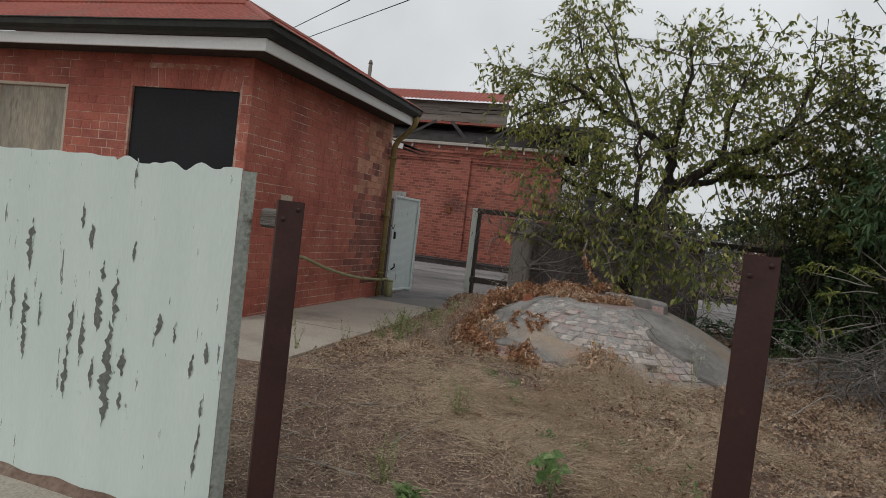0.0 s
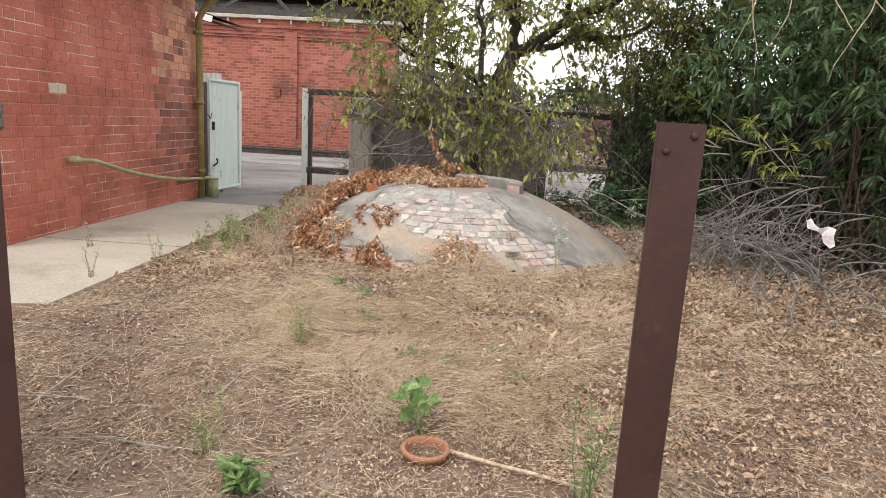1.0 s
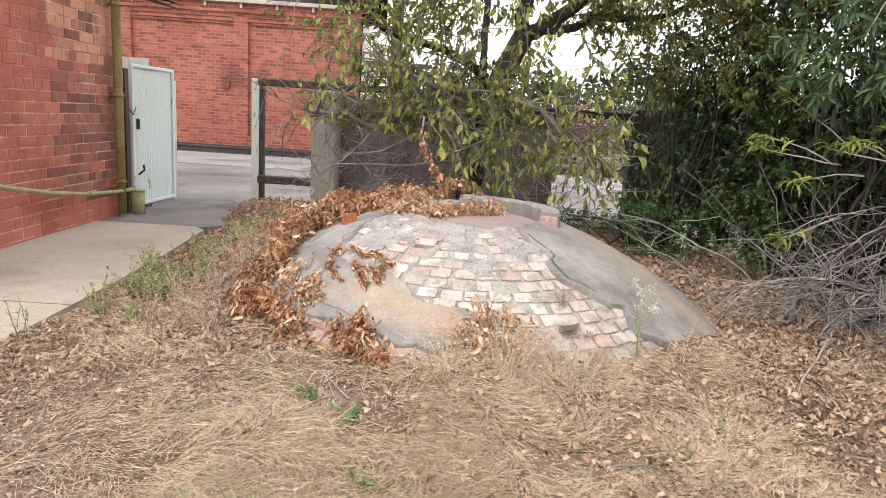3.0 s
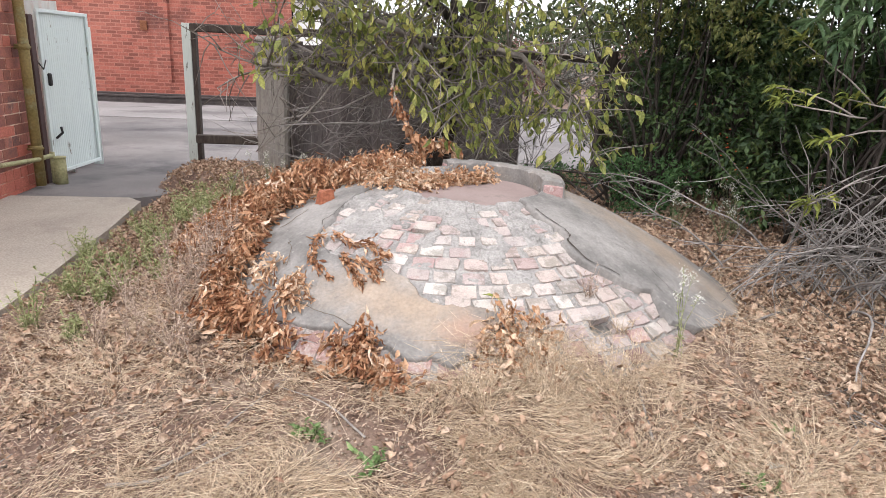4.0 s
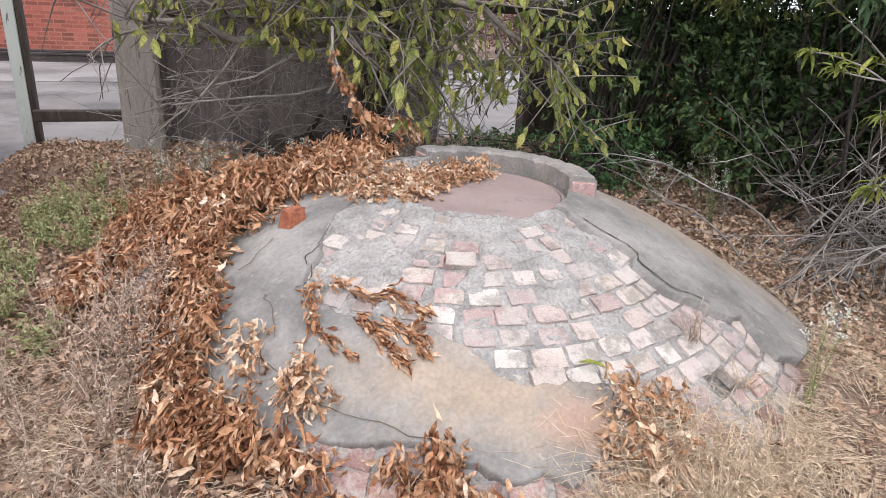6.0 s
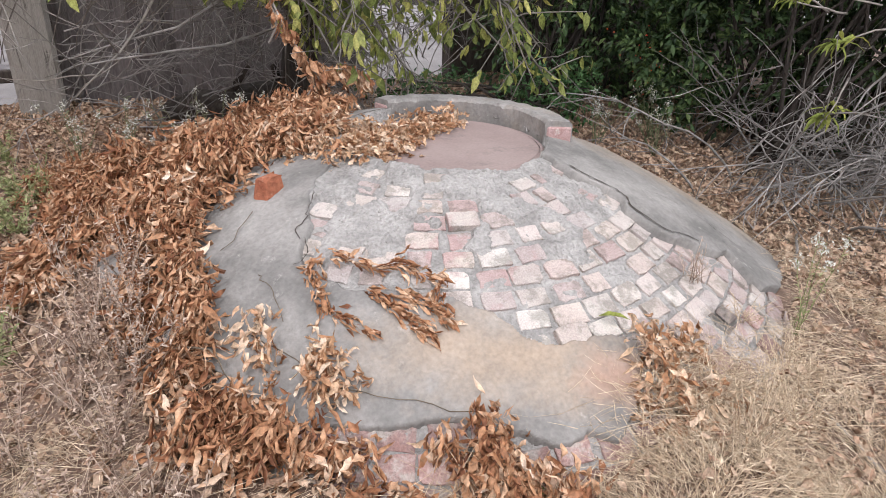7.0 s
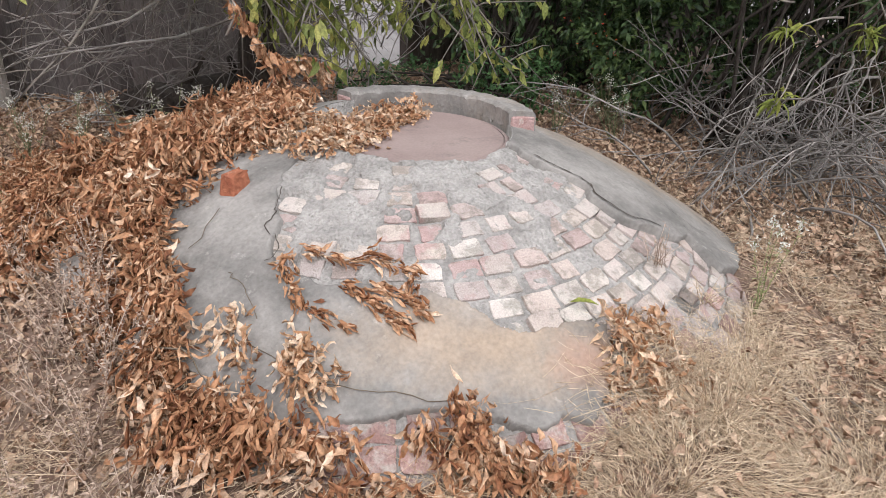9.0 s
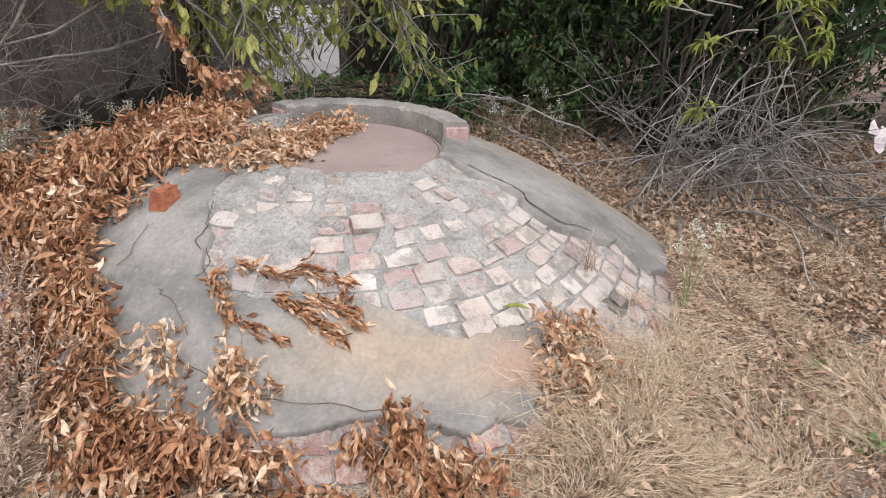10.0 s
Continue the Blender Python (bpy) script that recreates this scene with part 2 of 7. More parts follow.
    bs.inputs["Specular IOR Level"].default_value = spec
    if bump > 0:
        bp = n.new("ShaderNodeBump")
        bp.inputs["Strength"].default_value, bp.inputs["Distance"].default_value = bump, bump_dist
        add = n.new("ShaderNodeMath")
        add.operation = "ADD"
        l.new(n1.outputs["Fac"], add.inputs[0])
        l.new(n2.outputs["Fac"], add.inputs[1])
        l.new(add.outputs[0], bp.inputs["Height"])
        l.new(bp.outputs[0], bs.inputs["Normal"])
    return m


def foliage(name, colours, rough=0.55, through_light=0.25, spec=0.3, clump=0.0):
    """Leaves: each takes a colour from the list by chance, neighbours alike as far as clump says; some light shines through."""
    m = bpy.data.materials.new(name)
    m.use_nodes = True
    n, l = m.node_tree.nodes, m.node_tree.links
    bs = n["Principled BSDF"]
    geo = n.new("ShaderNodeNewGeometry")
    ramp = n.new("ShaderNodeValToRGB")
    el = ramp.color_ramp.elements
    while len(el) < len(colours):
        el.new(0.5)
    for i, c in enumerate(colours):
        el[i].position, el[i].color = i / max(len(colours) - 1, 1), (*c, 1)
    pick = geo.outputs["Random Per Island"]
    if clump > 0:
        broad, mixv = n.new("ShaderNodeTexNoise"), n.new("ShaderNodeMix")
        broad.inputs["Scale"].default_value, broad.inputs["Detail"].default_value = 9, 3
        l.new(geo.outputs["Position"], broad.inputs["Vector"])
        spread = n.new("ShaderNodeMapRange")
        spread.inputs[1].default_value, spread.inputs[2].default_value = 0.3, 0.7
        l.new(broad.outputs["Fac"], spread.inputs[0])
        mixv.inputs["Factor"].default_value = clump
        l.new(pick, mixv.inputs["A"])
        l.new(spread.outputs[0], mixv.inputs["B"])
        pick = mixv.outputs["Result"]
    l.new(pick, ramp.inputs[0])
    noi = n.new("ShaderNodeTexNoise")
    noi.inputs["Scale"].default_value, noi.inputs["Detail"].default_value, noi.inputs["Roughness"].default_value = 70, 4, 0.65
    l.new(geo.outputs["Position"], noi.inputs["Vector"])
    mr = n.new("ShaderNodeMapRange")
    mr.inputs[1].default_value, mr.inputs[2].default_value, mr.inputs[3].default_value, mr.inputs[4].default_value = 0.3, 0.7, 0.55, 1.45
    l.new(noi.outputs["Fac"], mr.inputs[0])
    hsv = n.new("ShaderNodeHueSaturation")
    l.new(ramp.outputs[0], hsv.inputs["Color"])
    l.new(mr.outputs[0], hsv.inputs["Value"])
    l.new(hsv.outputs[0], bs.inputs["Base Color"])
    bs.inputs["Roughness"].default_value = rough
    bs.inputs["Specular IOR Level"].default_value = spec
    if through_light > 0:
        tr = n.new("ShaderNodeBsdfTranslucent")
        l.new(hsv.outputs[0], tr.inputs["Color"])
        ms = n.new("ShaderNodeMixShader")
        ms.inputs[0].default_value = through_light
        l.new(bs.outputs[0], ms.inputs[1])
        l.new(tr.outputs[0], ms.inputs[2])
        l.new(ms.outputs[0], n["Material Output"].inputs["Surface"])
    return m


M = {}
M["soil"] = surface("soil", (0.155, 0.10, 0.078), (0.245, 0.172, 0.132), 3.5, 0.95, 0.9, 45, spots=(0.31, 0.245, 0.19), spot_scale=1.6, spot_at=(0.52, 0.64), bump_dist=0.02)
M["asphalt"] = surface("asphalt", (0.165, 0.152, 0.147), (0.235, 0.218, 0.211), 0.9, 0.9, 0.3, 120, spots=(0.115, 0.107, 0.108), spot_scale=0.6, spot_at=(0.5, 0.62), bump_dist=0.004)
M["slab"] = surface("old_concrete", (0.375, 0.33, 0.275), (0.44, 0.392, 0.33), 1.5, 0.9, 0.25, 80, spots=(0.30, 0.262, 0.222), spot_scale=1.2, spot_at=(0.5, 0.66), bump_dist=0.004)
M["platform"] = surface("yard_concrete", (0.215, 0.2, 0.195), (0.29, 0.272, 0.265), 0.7, 0.9, 0.25, 60, spots=(0.15, 0.14, 0.138), spot_scale=0.5, spot_at=(0.5, 0.6))
M["paint_brick"] = surface("red_painted_brick", (0.39, 0.108, 0.077), (0.48, 0.165, 0.118), 1.3, 0.7, 0.4, 60, spots=(0.30, 0.09, 0.067), spot_scale=1.7, spot_at=(0.5, 0.66), var=0.1, island=0.1, bump_dist=0.005)
M["bare_brick"] = surface("bare_brick", (0.20, 0.085, 0.07), (0.32, 0.12, 0.085), 5, 0.85, 0.4, 90, spots=(0.13, 0.075, 0.07), spot_scale=2.5, var=0.35, island=0.35, bump_dist=0.004)
M["peach_brick"] = surface("flaked_brick", (0.42, 0.20, 0.13), (0.50, 0.26, 0.18), 4, 0.9, 0.4, 90, spots=(0.3, 0.12, 0.09), spot_scale=3, var=0.15, island=0.15, bump_dist=0.004)
M["mortar"] = surface("wall_mortar", (0.36, 0.11, 0.078), (0.48, 0.20, 0.14), 1.6, 0.95, 0.4, 80, spots=(0.64, 0.50, 0.40), spot_scale=2.6, spot_at=(0.47, 0.62), bump_dist=0.004)
M["pale_brick"] = surface("pale_brick", (0.5, 0.42, 0.33), (0.58, 0.5, 0.4), 5, 0.9, 0.3, 80)
M["white_paint"] = surface("weathered_white_paint", (0.76, 0.76, 0.74), (0.82, 0.82, 0.80), 2, 0.6, 0.1, 40, spots=(0.55, 0.53, 0.50), spot_scale=3, spot_at=(0.66, 0.78), grain=0.04)
M["gutter"] = surface("dark_gutter", (0.022, 0.024, 0.022), (0.035, 0.038, 0.033), 2, 0.5, 0.15, 30, spots=(0.06, 0.07, 0.04), spot_scale=2)
M["red_roof"] = surface("red_roof_iron", (0.30, 0.075, 0.055), (0.37, 0.11, 0.08), 0.9, 0.6, 0.15, 30, spots=(0.24, 0.12, 0.09), spot_scale=1.6, streak=(1, 0.5, 1))
M["black_panel"] = surface("black_panel", (0.010, 0.011, 0.014), (0.014, 0.015, 0.018), 1.5, 0.6, 0.05, 30)
M["ply"] = surface("weathered_plywood", (0.42, 0.37, 0.28), (0.25, 0.23, 0.2), 1.6, 0.85, 0.2, 20, spots=(0.16, 0.15, 0.14), spot_scale=2.2, streak=(2.5, 2.5, 0.5))
M["pipe_olive"] = surface("olive_painted_pipe", (0.20, 0.155, 0.055), (0.27, 0.20, 0.08), 4, 0.6, 0.2, 50, spots=(0.26, 0.24, 0.13), spot_scale=7)
M["pipe_green"] = surface("faded_green_pipe", (0.29, 0.27, 0.13), (0.36, 0.35, 0.2), 6, 0.6, 0.2, 50, spots=(0.2, 0.17, 0.08), spot_scale=9)
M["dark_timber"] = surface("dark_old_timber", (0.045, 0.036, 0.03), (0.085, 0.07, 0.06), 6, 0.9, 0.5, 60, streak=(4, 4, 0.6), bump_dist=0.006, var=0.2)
M["grey_timber"] = surface("grey_weathered_timber", (0.19, 0.175, 0.158), (0.29, 0.27, 0.245), 6, 0.9, 0.6, 60, spots=(0.1, 0.09, 0.08), spot_scale=6, streak=(5, 5, 0.5), bump_dist=0.006, var=0.15)
M["rail_timber"] = surface("grey_weathered_rail", (0.14, 0.125, 0.11), (0.24, 0.22, 0.2), 6, 0.9, 0.8, 50, spots=(0.06, 0.05, 0.045), spot_scale=8, streak=(0.6, 6, 6), bump_dist=0.01)
M["steel_brown"] = surface("brown_primed_steel", (0.036, 0.014, 0.0115), (0.055, 0.022, 0.018), 4, 0.55, 0.25, 60, spots=(0.085, 0.04, 0.03), spot_scale=7, spot_at=(0.58, 0.75), bump_dist=0.003, grain=0.1, spec=0.4)
M["rust"] = surface("rust", (0.16, 0.06, 0.03), (0.24, 0.1, 0.05), 8, 0.9, 0.4, 60)
M["far_iron"] = surface("dark_roof_frame", (0.045, 0.042, 0.042), (0.08, 0.075, 0.072), 2, 0.8, 0.2, 30)
# near-black colour stands in for the unlit space behind the roof frame
M["dark_void"] = surface("unlit_void_black", (0.012, 0.011, 0.011), (0.022, 0.02, 0.02), 1.5, 0.95, 0.2, 20)
M["louvre"] = surface("old_louvre_boards", (0.14, 0.12, 0.105), (0.23, 0.2, 0.175), 1.2, 0.9, 0.4, 20, streak=(0.5, 2, 6), island=0.25)
M["cap"] = surface("parapet_capping", (0.5, 0.46, 0.41), (0.36, 0.32, 0.28), 2.5, 0.85, 0.3, 30)
M["rail_steel"] = surface("rail_steel", (0.05, 0.043, 0.042), (0.09, 0.075, 0.07), 3, 0.6, 0.2, 40, metal=0.4)
M["cement"] = surface("cement_render", (0.168, 0.16, 0.151), (0.315, 0.298, 0.28), 4.2, 0.9, 0.5, 75, spots=(0.40, 0.378, 0.35), spot_scale=11, spot_at=(0.62, 0.7), grain=0.12, bump_dist=0.007)


def stain(m, centre, along, size, colour):
    """Lays an uneven run of orange silt over a material, stretched along one direction."""
    n, l = m.node_tree.nodes, m.node_tree.links
    hsv = [k for k in n if k.bl_idname == "ShaderNodeHueSaturation"][0]
    src = hsv.inputs["Color"].links[0].from_socket
    geo = n.new("ShaderNodeNewGeometry")
    mp = n.new("ShaderNodeMapping")
    mp.vector_type = "TEXTURE"
    mp.inputs["Location"].default_value, mp.inputs["Rotation"].default_value, mp.inputs["Scale"].default_value = centre, (0, 0, radians(along)), size
    l.new(geo.outputs["Position"], mp.inputs["Vector"])
    ln = n.new("ShaderNodeVectorMath")
    ln.operation = "LENGTH"
    l.new(mp.outputs[0], ln.inputs[0])
    no = n.new("ShaderNodeTexNoise")
    no.inputs["Scale"].default_value, no.inputs["Detail"].default_value, no.inputs["Roughness"].default_value = 7, 8, 0.68
    l.new(geo.outputs["Position"], no.inputs["Vector"])
    ad = n.new("ShaderNodeMath")
    ad.operation = "MULTIPLY_ADD"
    ad.inputs[1].default_value = 2.6
    l.new(no.outputs["Fac"], ad.inputs[0])
    l.new(ln.outputs["Value"], ad.inputs[2])
    mr = n.new("ShaderNodeMapRange")
    mr.inputs[1].default_value, mr.inputs[2].default_value, mr.inputs[3].default_value, mr.inputs[4].default_value = 1.5, 2.8, 0.75, 0.0
    l.new(ad.outputs[0], mr.inputs[0])
    mx = n.new("ShaderNodeMix")
    mx.data_type = "RGBA"
    mx.inputs["B"].default_value = (*colour, 1)
    l.new(mr.outputs[0], mx.inputs["Factor"])
    l.new(src, mx.inputs["A"])
    l.new(mx.outputs["Result"], hsv.inputs["Color"])


stain(M["cement"], (-0.60, 5.77, 0.2), -27, (0.36, 0.12, 0.4), (0.42, 0.32, 0.235))
stain(M["cement"], (-0.36, 5.62, 0.17), -20, (0.10, 0.07, 0.3), (0.40, 0.26, 0.20))
stain(M["cement"], (0.75, 6.6, 0.2), -40, (0.7, 0.22, 0.5), (0.33, 0.255, 0.19))
M["dome_mortar"] = surface("rough_mortar", (0.265, 0.254, 0.24), (0.43, 0.41, 0.39), 9, 0.95, 1.0, 85, spots=(0.18, 0.168, 0.15), spot_scale=32, spot_at=(0.6, 0.7), grain=0.18, bump_dist=0.014)
M["lid"] = surface("pink_concrete_lid", (0.265, 0.20, 0.188), (0.32, 0.25, 0.232), 3, 0.85, 0.2, 90, spots=(0.22, 0.18, 0.17), spot_scale=4, grain=0.07, bump_dist=0.003)
M["terracotta"] = surface("terracotta", (0.30, 0.14, 0.085), (0.38, 0.19, 0.12), 8, 0.8, 0.2, 50)
M["orange_brick"] = surface("orange_brick", (0.27, 0.09, 0.05), (0.37, 0.145, 0.08), 12, 0.9, 0.7, 60, spots=(0.44, 0.24, 0.16), spot_scale=14, spot_at=(0.56, 0.7))
M["bark"] = surface("dark_bark", (0.035, 0.029, 0.025), (0.075, 0.062, 0.053), 9, 0.95, 0.9, 40, streak=(3, 3, 0.7), bump_dist=0.02)
M["twig"] = surface("grey_twigs", (0.21, 0.188, 0.168), (0.34, 0.31, 0.285), 7, 0.9, 0.0, 40, island=0.3)
M["dead_twig"] = surface("dead_grey_twigs", (0.19, 0.175, 0.163), (0.33, 0.306, 0.288), 7, 0.9, 0.0, 40, island=0.35)
M["white_mortar"] = surface("whitish_mortar", (0.42, 0.395, 0.36), (0.56, 0.535, 0.5), 14, 0.95, 0.8, 90, spots=(0.3, 0.27, 0.24), spot_scale=18, spot_at=(0.56, 0.66))
M["pink_brick"] = surface("dusty_pink_brick", (0.37, 0.225, 0.21), (0.46, 0.33, 0.315), 16, 0.92, 0.6, 140, spots=(0.52, 0.47, 0.43), spot_scale=20, spot_at=(0.58, 0.68))
M["red_dome_brick"] = surface("dusty_red_brick", (0.31, 0.185, 0.165), (0.42, 0.32, 0.295), 14, 0.92, 0.8, 120, spots=(0.43, 0.385, 0.35), spot_scale=14, spot_at=(0.5, 0.62), var=0.3)
M["stem"] = surface("brown_stems", (0.11, 0.085, 0.06), (0.17, 0.135, 0.1), 7, 0.9, 0.0, 40, island=0.3)
M["dead_leaf"] = foliage("dead_leaves", [(0.07, 0.027, 0.016), (0.17, 0.068, 0.036), (0.29, 0.128, 0.064), (0.38, 0.188, 0.098), (0.44, 0.235, 0.127), (0.49, 0.287, 0.168), (0.57, 0.375, 0.245), (0.69, 0.515, 0.38), (0.82, 0.675, 0.55)], 0.65, 0.08, clump=0.4)
M["pale_dead_leaf"] = foliage("pale_dead_leaves", [(0.30, 0.14, 0.07), (0.50, 0.29, 0.16), (0.66, 0.47, 0.32), (0.76, 0.61, 0.47), (0.46, 0.24, 0.125), (0.70, 0.53, 0.38)], 0.6, 0.15)
M["litter"] = foliage("leaf_litter", [(0.17, 0.088, 0.058), (0.30, 0.185, 0.125), (0.41, 0.285, 0.20), (0.51, 0.385, 0.28), (0.38, 0.245, 0.165), (0.62, 0.505, 0.395)], 0.85, 0.04, clump=0.35)
M["straw"] = foliage("dry_grass", [(0.28, 0.20, 0.135), (0.53, 0.41, 0.29), (0.66, 0.54, 0.40), (0.43, 0.32, 0.22), (0.60, 0.48, 0.345), (0.75, 0.645, 0.50)], 0.8, 0.06, clump=0.35)
M["dry_weed"] = foliage("dry_weeds", [(0.26, 0.18, 0.135), (0.40, 0.30, 0.235), (0.55, 0.44, 0.36)], 0.8, 0.1)
M["tangle_twig"] = surface("thicket_twigs", (0.145, 0.132, 0.122), (0.32, 0.297, 0.28), 7, 0.9, 0.0, 40, island=0.45)
M["tree_leaf"] = foliage("tree_leaves", [(0.10, 0.13, 0.04), (0.18, 0.22, 0.06), (0.29, 0.325, 0.09), (0.39, 0.405, 0.12), (0.52, 0.49, 0.16), (0.23, 0.265, 0.078), (0.14, 0.17, 0.05)], 0.5, 0.45)
M["tree_twig"] = surface("tree_twigs", (0.13, 0.115, 0.10), (0.24, 0.215, 0.19), 7, 0.9, 0.0, 40, island=0.3)
M["olive_leaf"] = foliage("olive_leaves", [(0.06, 0.078, 0.026), (0.10, 0.12, 0.038), (0.16, 0.175, 0.055), (0.22, 0.215, 0.07)], 0.5, 0.35)
M["dark_leaf"] = foliage("evergreen_leaves", [(0.02, 0.04, 0.017), (0.036, 0.066, 0.024), (0.058, 0.098, 0.034), (0.10, 0.14, 0.045)], 0.5, 0.15)
M["blue_leaf"] = foliage("bluish_leaves", [(0.055, 0.105, 0.05), (0.09, 0.155, 0.07), (0.15, 0.225, 0.10)], 0.42, 0.35)
M["lime_leaf"] = foliage("young_leaves", [(0.16, 0.20, 0.045), (0.26, 0.30, 0.07), (0.38, 0.39, 0.10)], 0.5, 0.4)
M["weed"] = foliage("weed_leaves", [(0.11, 0.19, 0.065), (0.18, 0.28, 0.10), (0.27, 0.37, 0.16)], 0.5, 0.3)
M["grey_weed"] = foliage("dull_weed", [(0.13, 0.15, 0.08), (0.19, 0.21, 0.11), (0.26, 0.25, 0.15)], 0.7, 0.2)
M["path_weed"] = foliage("path_weeds", [(0.20, 0.235, 0.10), (0.30, 0.335, 0.15), (0.44, 0.44, 0.24)], 0.7, 0.25)
M["seed_white"] = foliage("white_seed_heads", [(0.6, 0.6, 0.54), (0.72, 0.71, 0.66)], 0.9, 0.3)
M["berry"] = surface("red_berries", (0.45, 0.04, 0.02), (0.55, 0.1, 0.03), 5, 0.4, 0.0, 30)
M["paper"] = surface("torn_paper", (0.72, 0.70, 0.69), (0.6, 0.52, 0.55), 9, 0.8, 0.3, 40)
M["paling"] = surface("brown_grey_palings", (0.105, 0.092, 0.09), (0.19, 0.168, 0.165), 5, 0.9, 0.5, 60, spots=(0.065, 0.056, 0.054), spot_scale=5, streak=(5, 5, 0.5), bump_dist=0.006, var=0.25)
M["mid_leaf"] = foliage("mid_green_leaves", [(0.045, 0.10, 0.04), (0.07, 0.15, 0.055), (0.11, 0.20, 0.075)], 0.5, 0.3)
M["chaff"] = foliage("leaf_chaff", [(0.15, 0.092, 0.068), (0.25, 0.16, 0.115), (0.37, 0.26, 0.19), (0.52, 0.42, 0.325), (0.27, 0.165, 0.118)], 0.85, 0.0)
M["black_iron"] = surface("black_iron", (0.012, 0.012, 0.012), (0.025, 0.022, 0.02), 5, 0.5, 0.2, 50)
M["cable"] = surface("cable", (0.03, 0.03, 0.03), (0.04, 0.04, 0.04), 5, 0.6, 0.0, 50)
M["far_green"] = foliage("far_trees", [(0.035, 0.055, 0.025), (0.06, 0.08, 0.035), (0.09, 0.105, 0.05)], 0.8, 0.1)


def brick_paint(name, red, joint, scale):
    """Far brickwork, whose courses are too fine to build singly: Brick Texture with bump."""
    m = surface(name, red[0], red[1], 0.8, 0.85, 0.0, 30, spots=red[2], spot_scale=0.7)
    n, l = m.node_tree.nodes, m.node_tree.links
    bs = n["Principled BSDF"]
    geo = n.new("ShaderNodeNewGeometry")
    sep, com = n.new("ShaderNodeSeparateXYZ"), n.new("ShaderNodeCombineXYZ")
    l.new(geo.outputs["Position"], sep.inputs[0])
    add = n.new("ShaderNodeMath")
    add.operation = "ADD"
    l.new(sep.outputs[0], add.inputs[0])
    l.new(sep.outputs[1], add.inputs[1])
    l.new(add.outputs[0], com.inputs[0])
    l.new(sep.outputs[2], com.inputs[1])
    br = n.new("ShaderNodeTexBrick")
    br.inputs["Scale"].default_value = 1.0
    br.inputs["Brick Width"].default_value, br.inputs["Row Height"].default_value, br.inputs["Mortar Size"].default_value = scale
    br.inputs["Color1"].default_value, br.inputs["Color2"].default_value = (0.6, 0.6, 0.62, 1), (1.25, 1.15, 1.12, 1)
    br.inputs["Mortar"].default_value = (*joint, 1)
    l.new(com.outputs[0], br.inputs["Vector"])
    src = bs.inputs["Base Color"].links[0].from_socket
    mu = n.new("ShaderNodeVectorMath")
    mu.operation = "MULTIPLY"
    l.new(src, mu.inputs[0])
    l.new(br.outputs["Color"], mu.inputs[1])
    l.new(mu.outputs[0], bs.inputs["Base Color"])
    bp = n.new("ShaderNodeBump")
    bp.inputs["Strength"].default_value, bp.inputs["Distance"].default_value = 0.5, 0.006
    bp.invert = True
    l.new(br.outputs["Fac"], bp.inputs["Height"])
    l.new(bp.outputs[0], bs.inputs["Normal"])
    return m


M["far_brick"] = brick_paint("far_brick", ((0.27, 0.088, 0.064), (0.34, 0.128, 0.094), (0.19, 0.075, 0.058)), (1.15, 1.35, 1.4), (0.24, 0.086, 0.011))


# ---- ground ----
def soil_plan(x, y):
    """Height of the garden soil in the large."""
    x, y = np.asarray(x, float), np.asarray(y, float)
    base = np.interp(y, [-30, 1.5, 2.7, 3.5, 4.5, 5.3, 6.5, 8.0, 9.7, 10.4, 10.8, 11.05, 60], [-0.3, -0.3, -0.27, -0.25, -0.11, -0.03, 0.0, 0.02, 0.03, 0.0, -0.04, -0.25, -0.25])
    side = np.where(y > 4.6, -0.155, base)
    out = smooth01(y, 9.2, 9.9)
    f = smooth01(-x, 1.5 + 1.25 * out, 2.5 + 0.5 * out)
    z = base * (1 - f) + np.minimum(side, base) * f
    under = smooth01(-x, 2.62, 2.75) * smooth01(y, 4.55, 4.7)
    z = z - 0.08 * under
    z = z - 0.12 * smooth01(-x, 1.72, 1.85) * smooth01(-y, -2.66, -2.58)
    r = np.hypot(x + 0.28, y - 6.92)
    z = z + 0.165 * smooth01(-r, -1.75, -1.22) * smooth01(-(x + 0.28) / np.maximum(r, 0.1), 0.66, 0.8)
    z = z + 0.068 * smooth01(-r, -2.0, -1.45) * smooth01(-(y - 6.92) / np.maximum(r, 0.1), 0.4, 0.7) * smooth01((x + 0.28) / np.maximum(r, 0.1), -0.78, -0.62)
    far = smooth01(np.hypot(x, y - 6), 40, 70)
    return z * (1 - far) - 0.3 * far


def grow(lo, hi, step, reach):
    mid = list(np.arange(lo, hi + step / 2, step))
    left, right, s = [lo], [hi], step
    while right[-1] < reach:
        s *= 1.35
        right.append(right[-1] + s)
        left.append(left[-1] - s)
    return np.array(left[:0:-1] + mid + right[1:])


gx, gy = grow(-4.4, 4.6, 0.07, 2500), grow(0.8, 11.3, 0.07, 2500)
GX, GY = np.meshgrid(gx, gy)
GZ = soil_plan(GX, GY)
lump = np.array([[noise.fractal((x * 1.6, y * 1.6, 0.3), 1.0, 2.0, 4) for x in gx] for y in gy])
near = np.exp(-((GX / 8) ** 4 + ((GY - 5) / 9) ** 4))
GZ = GZ + 0.025 * lump * near * smooth01(GX, -2.6, -2.2)
nx, ny = len(gx), len(gy)
idx = np.arange(nx * ny).reshape(ny, nx)
quads = np.stack([idx[:-1, :-1], idx[:-1, 1:], idx[1:, 1:], idx[1:, :-1]], -1).reshape(-1, 4)
gm = bpy.data.meshes.new("ground")
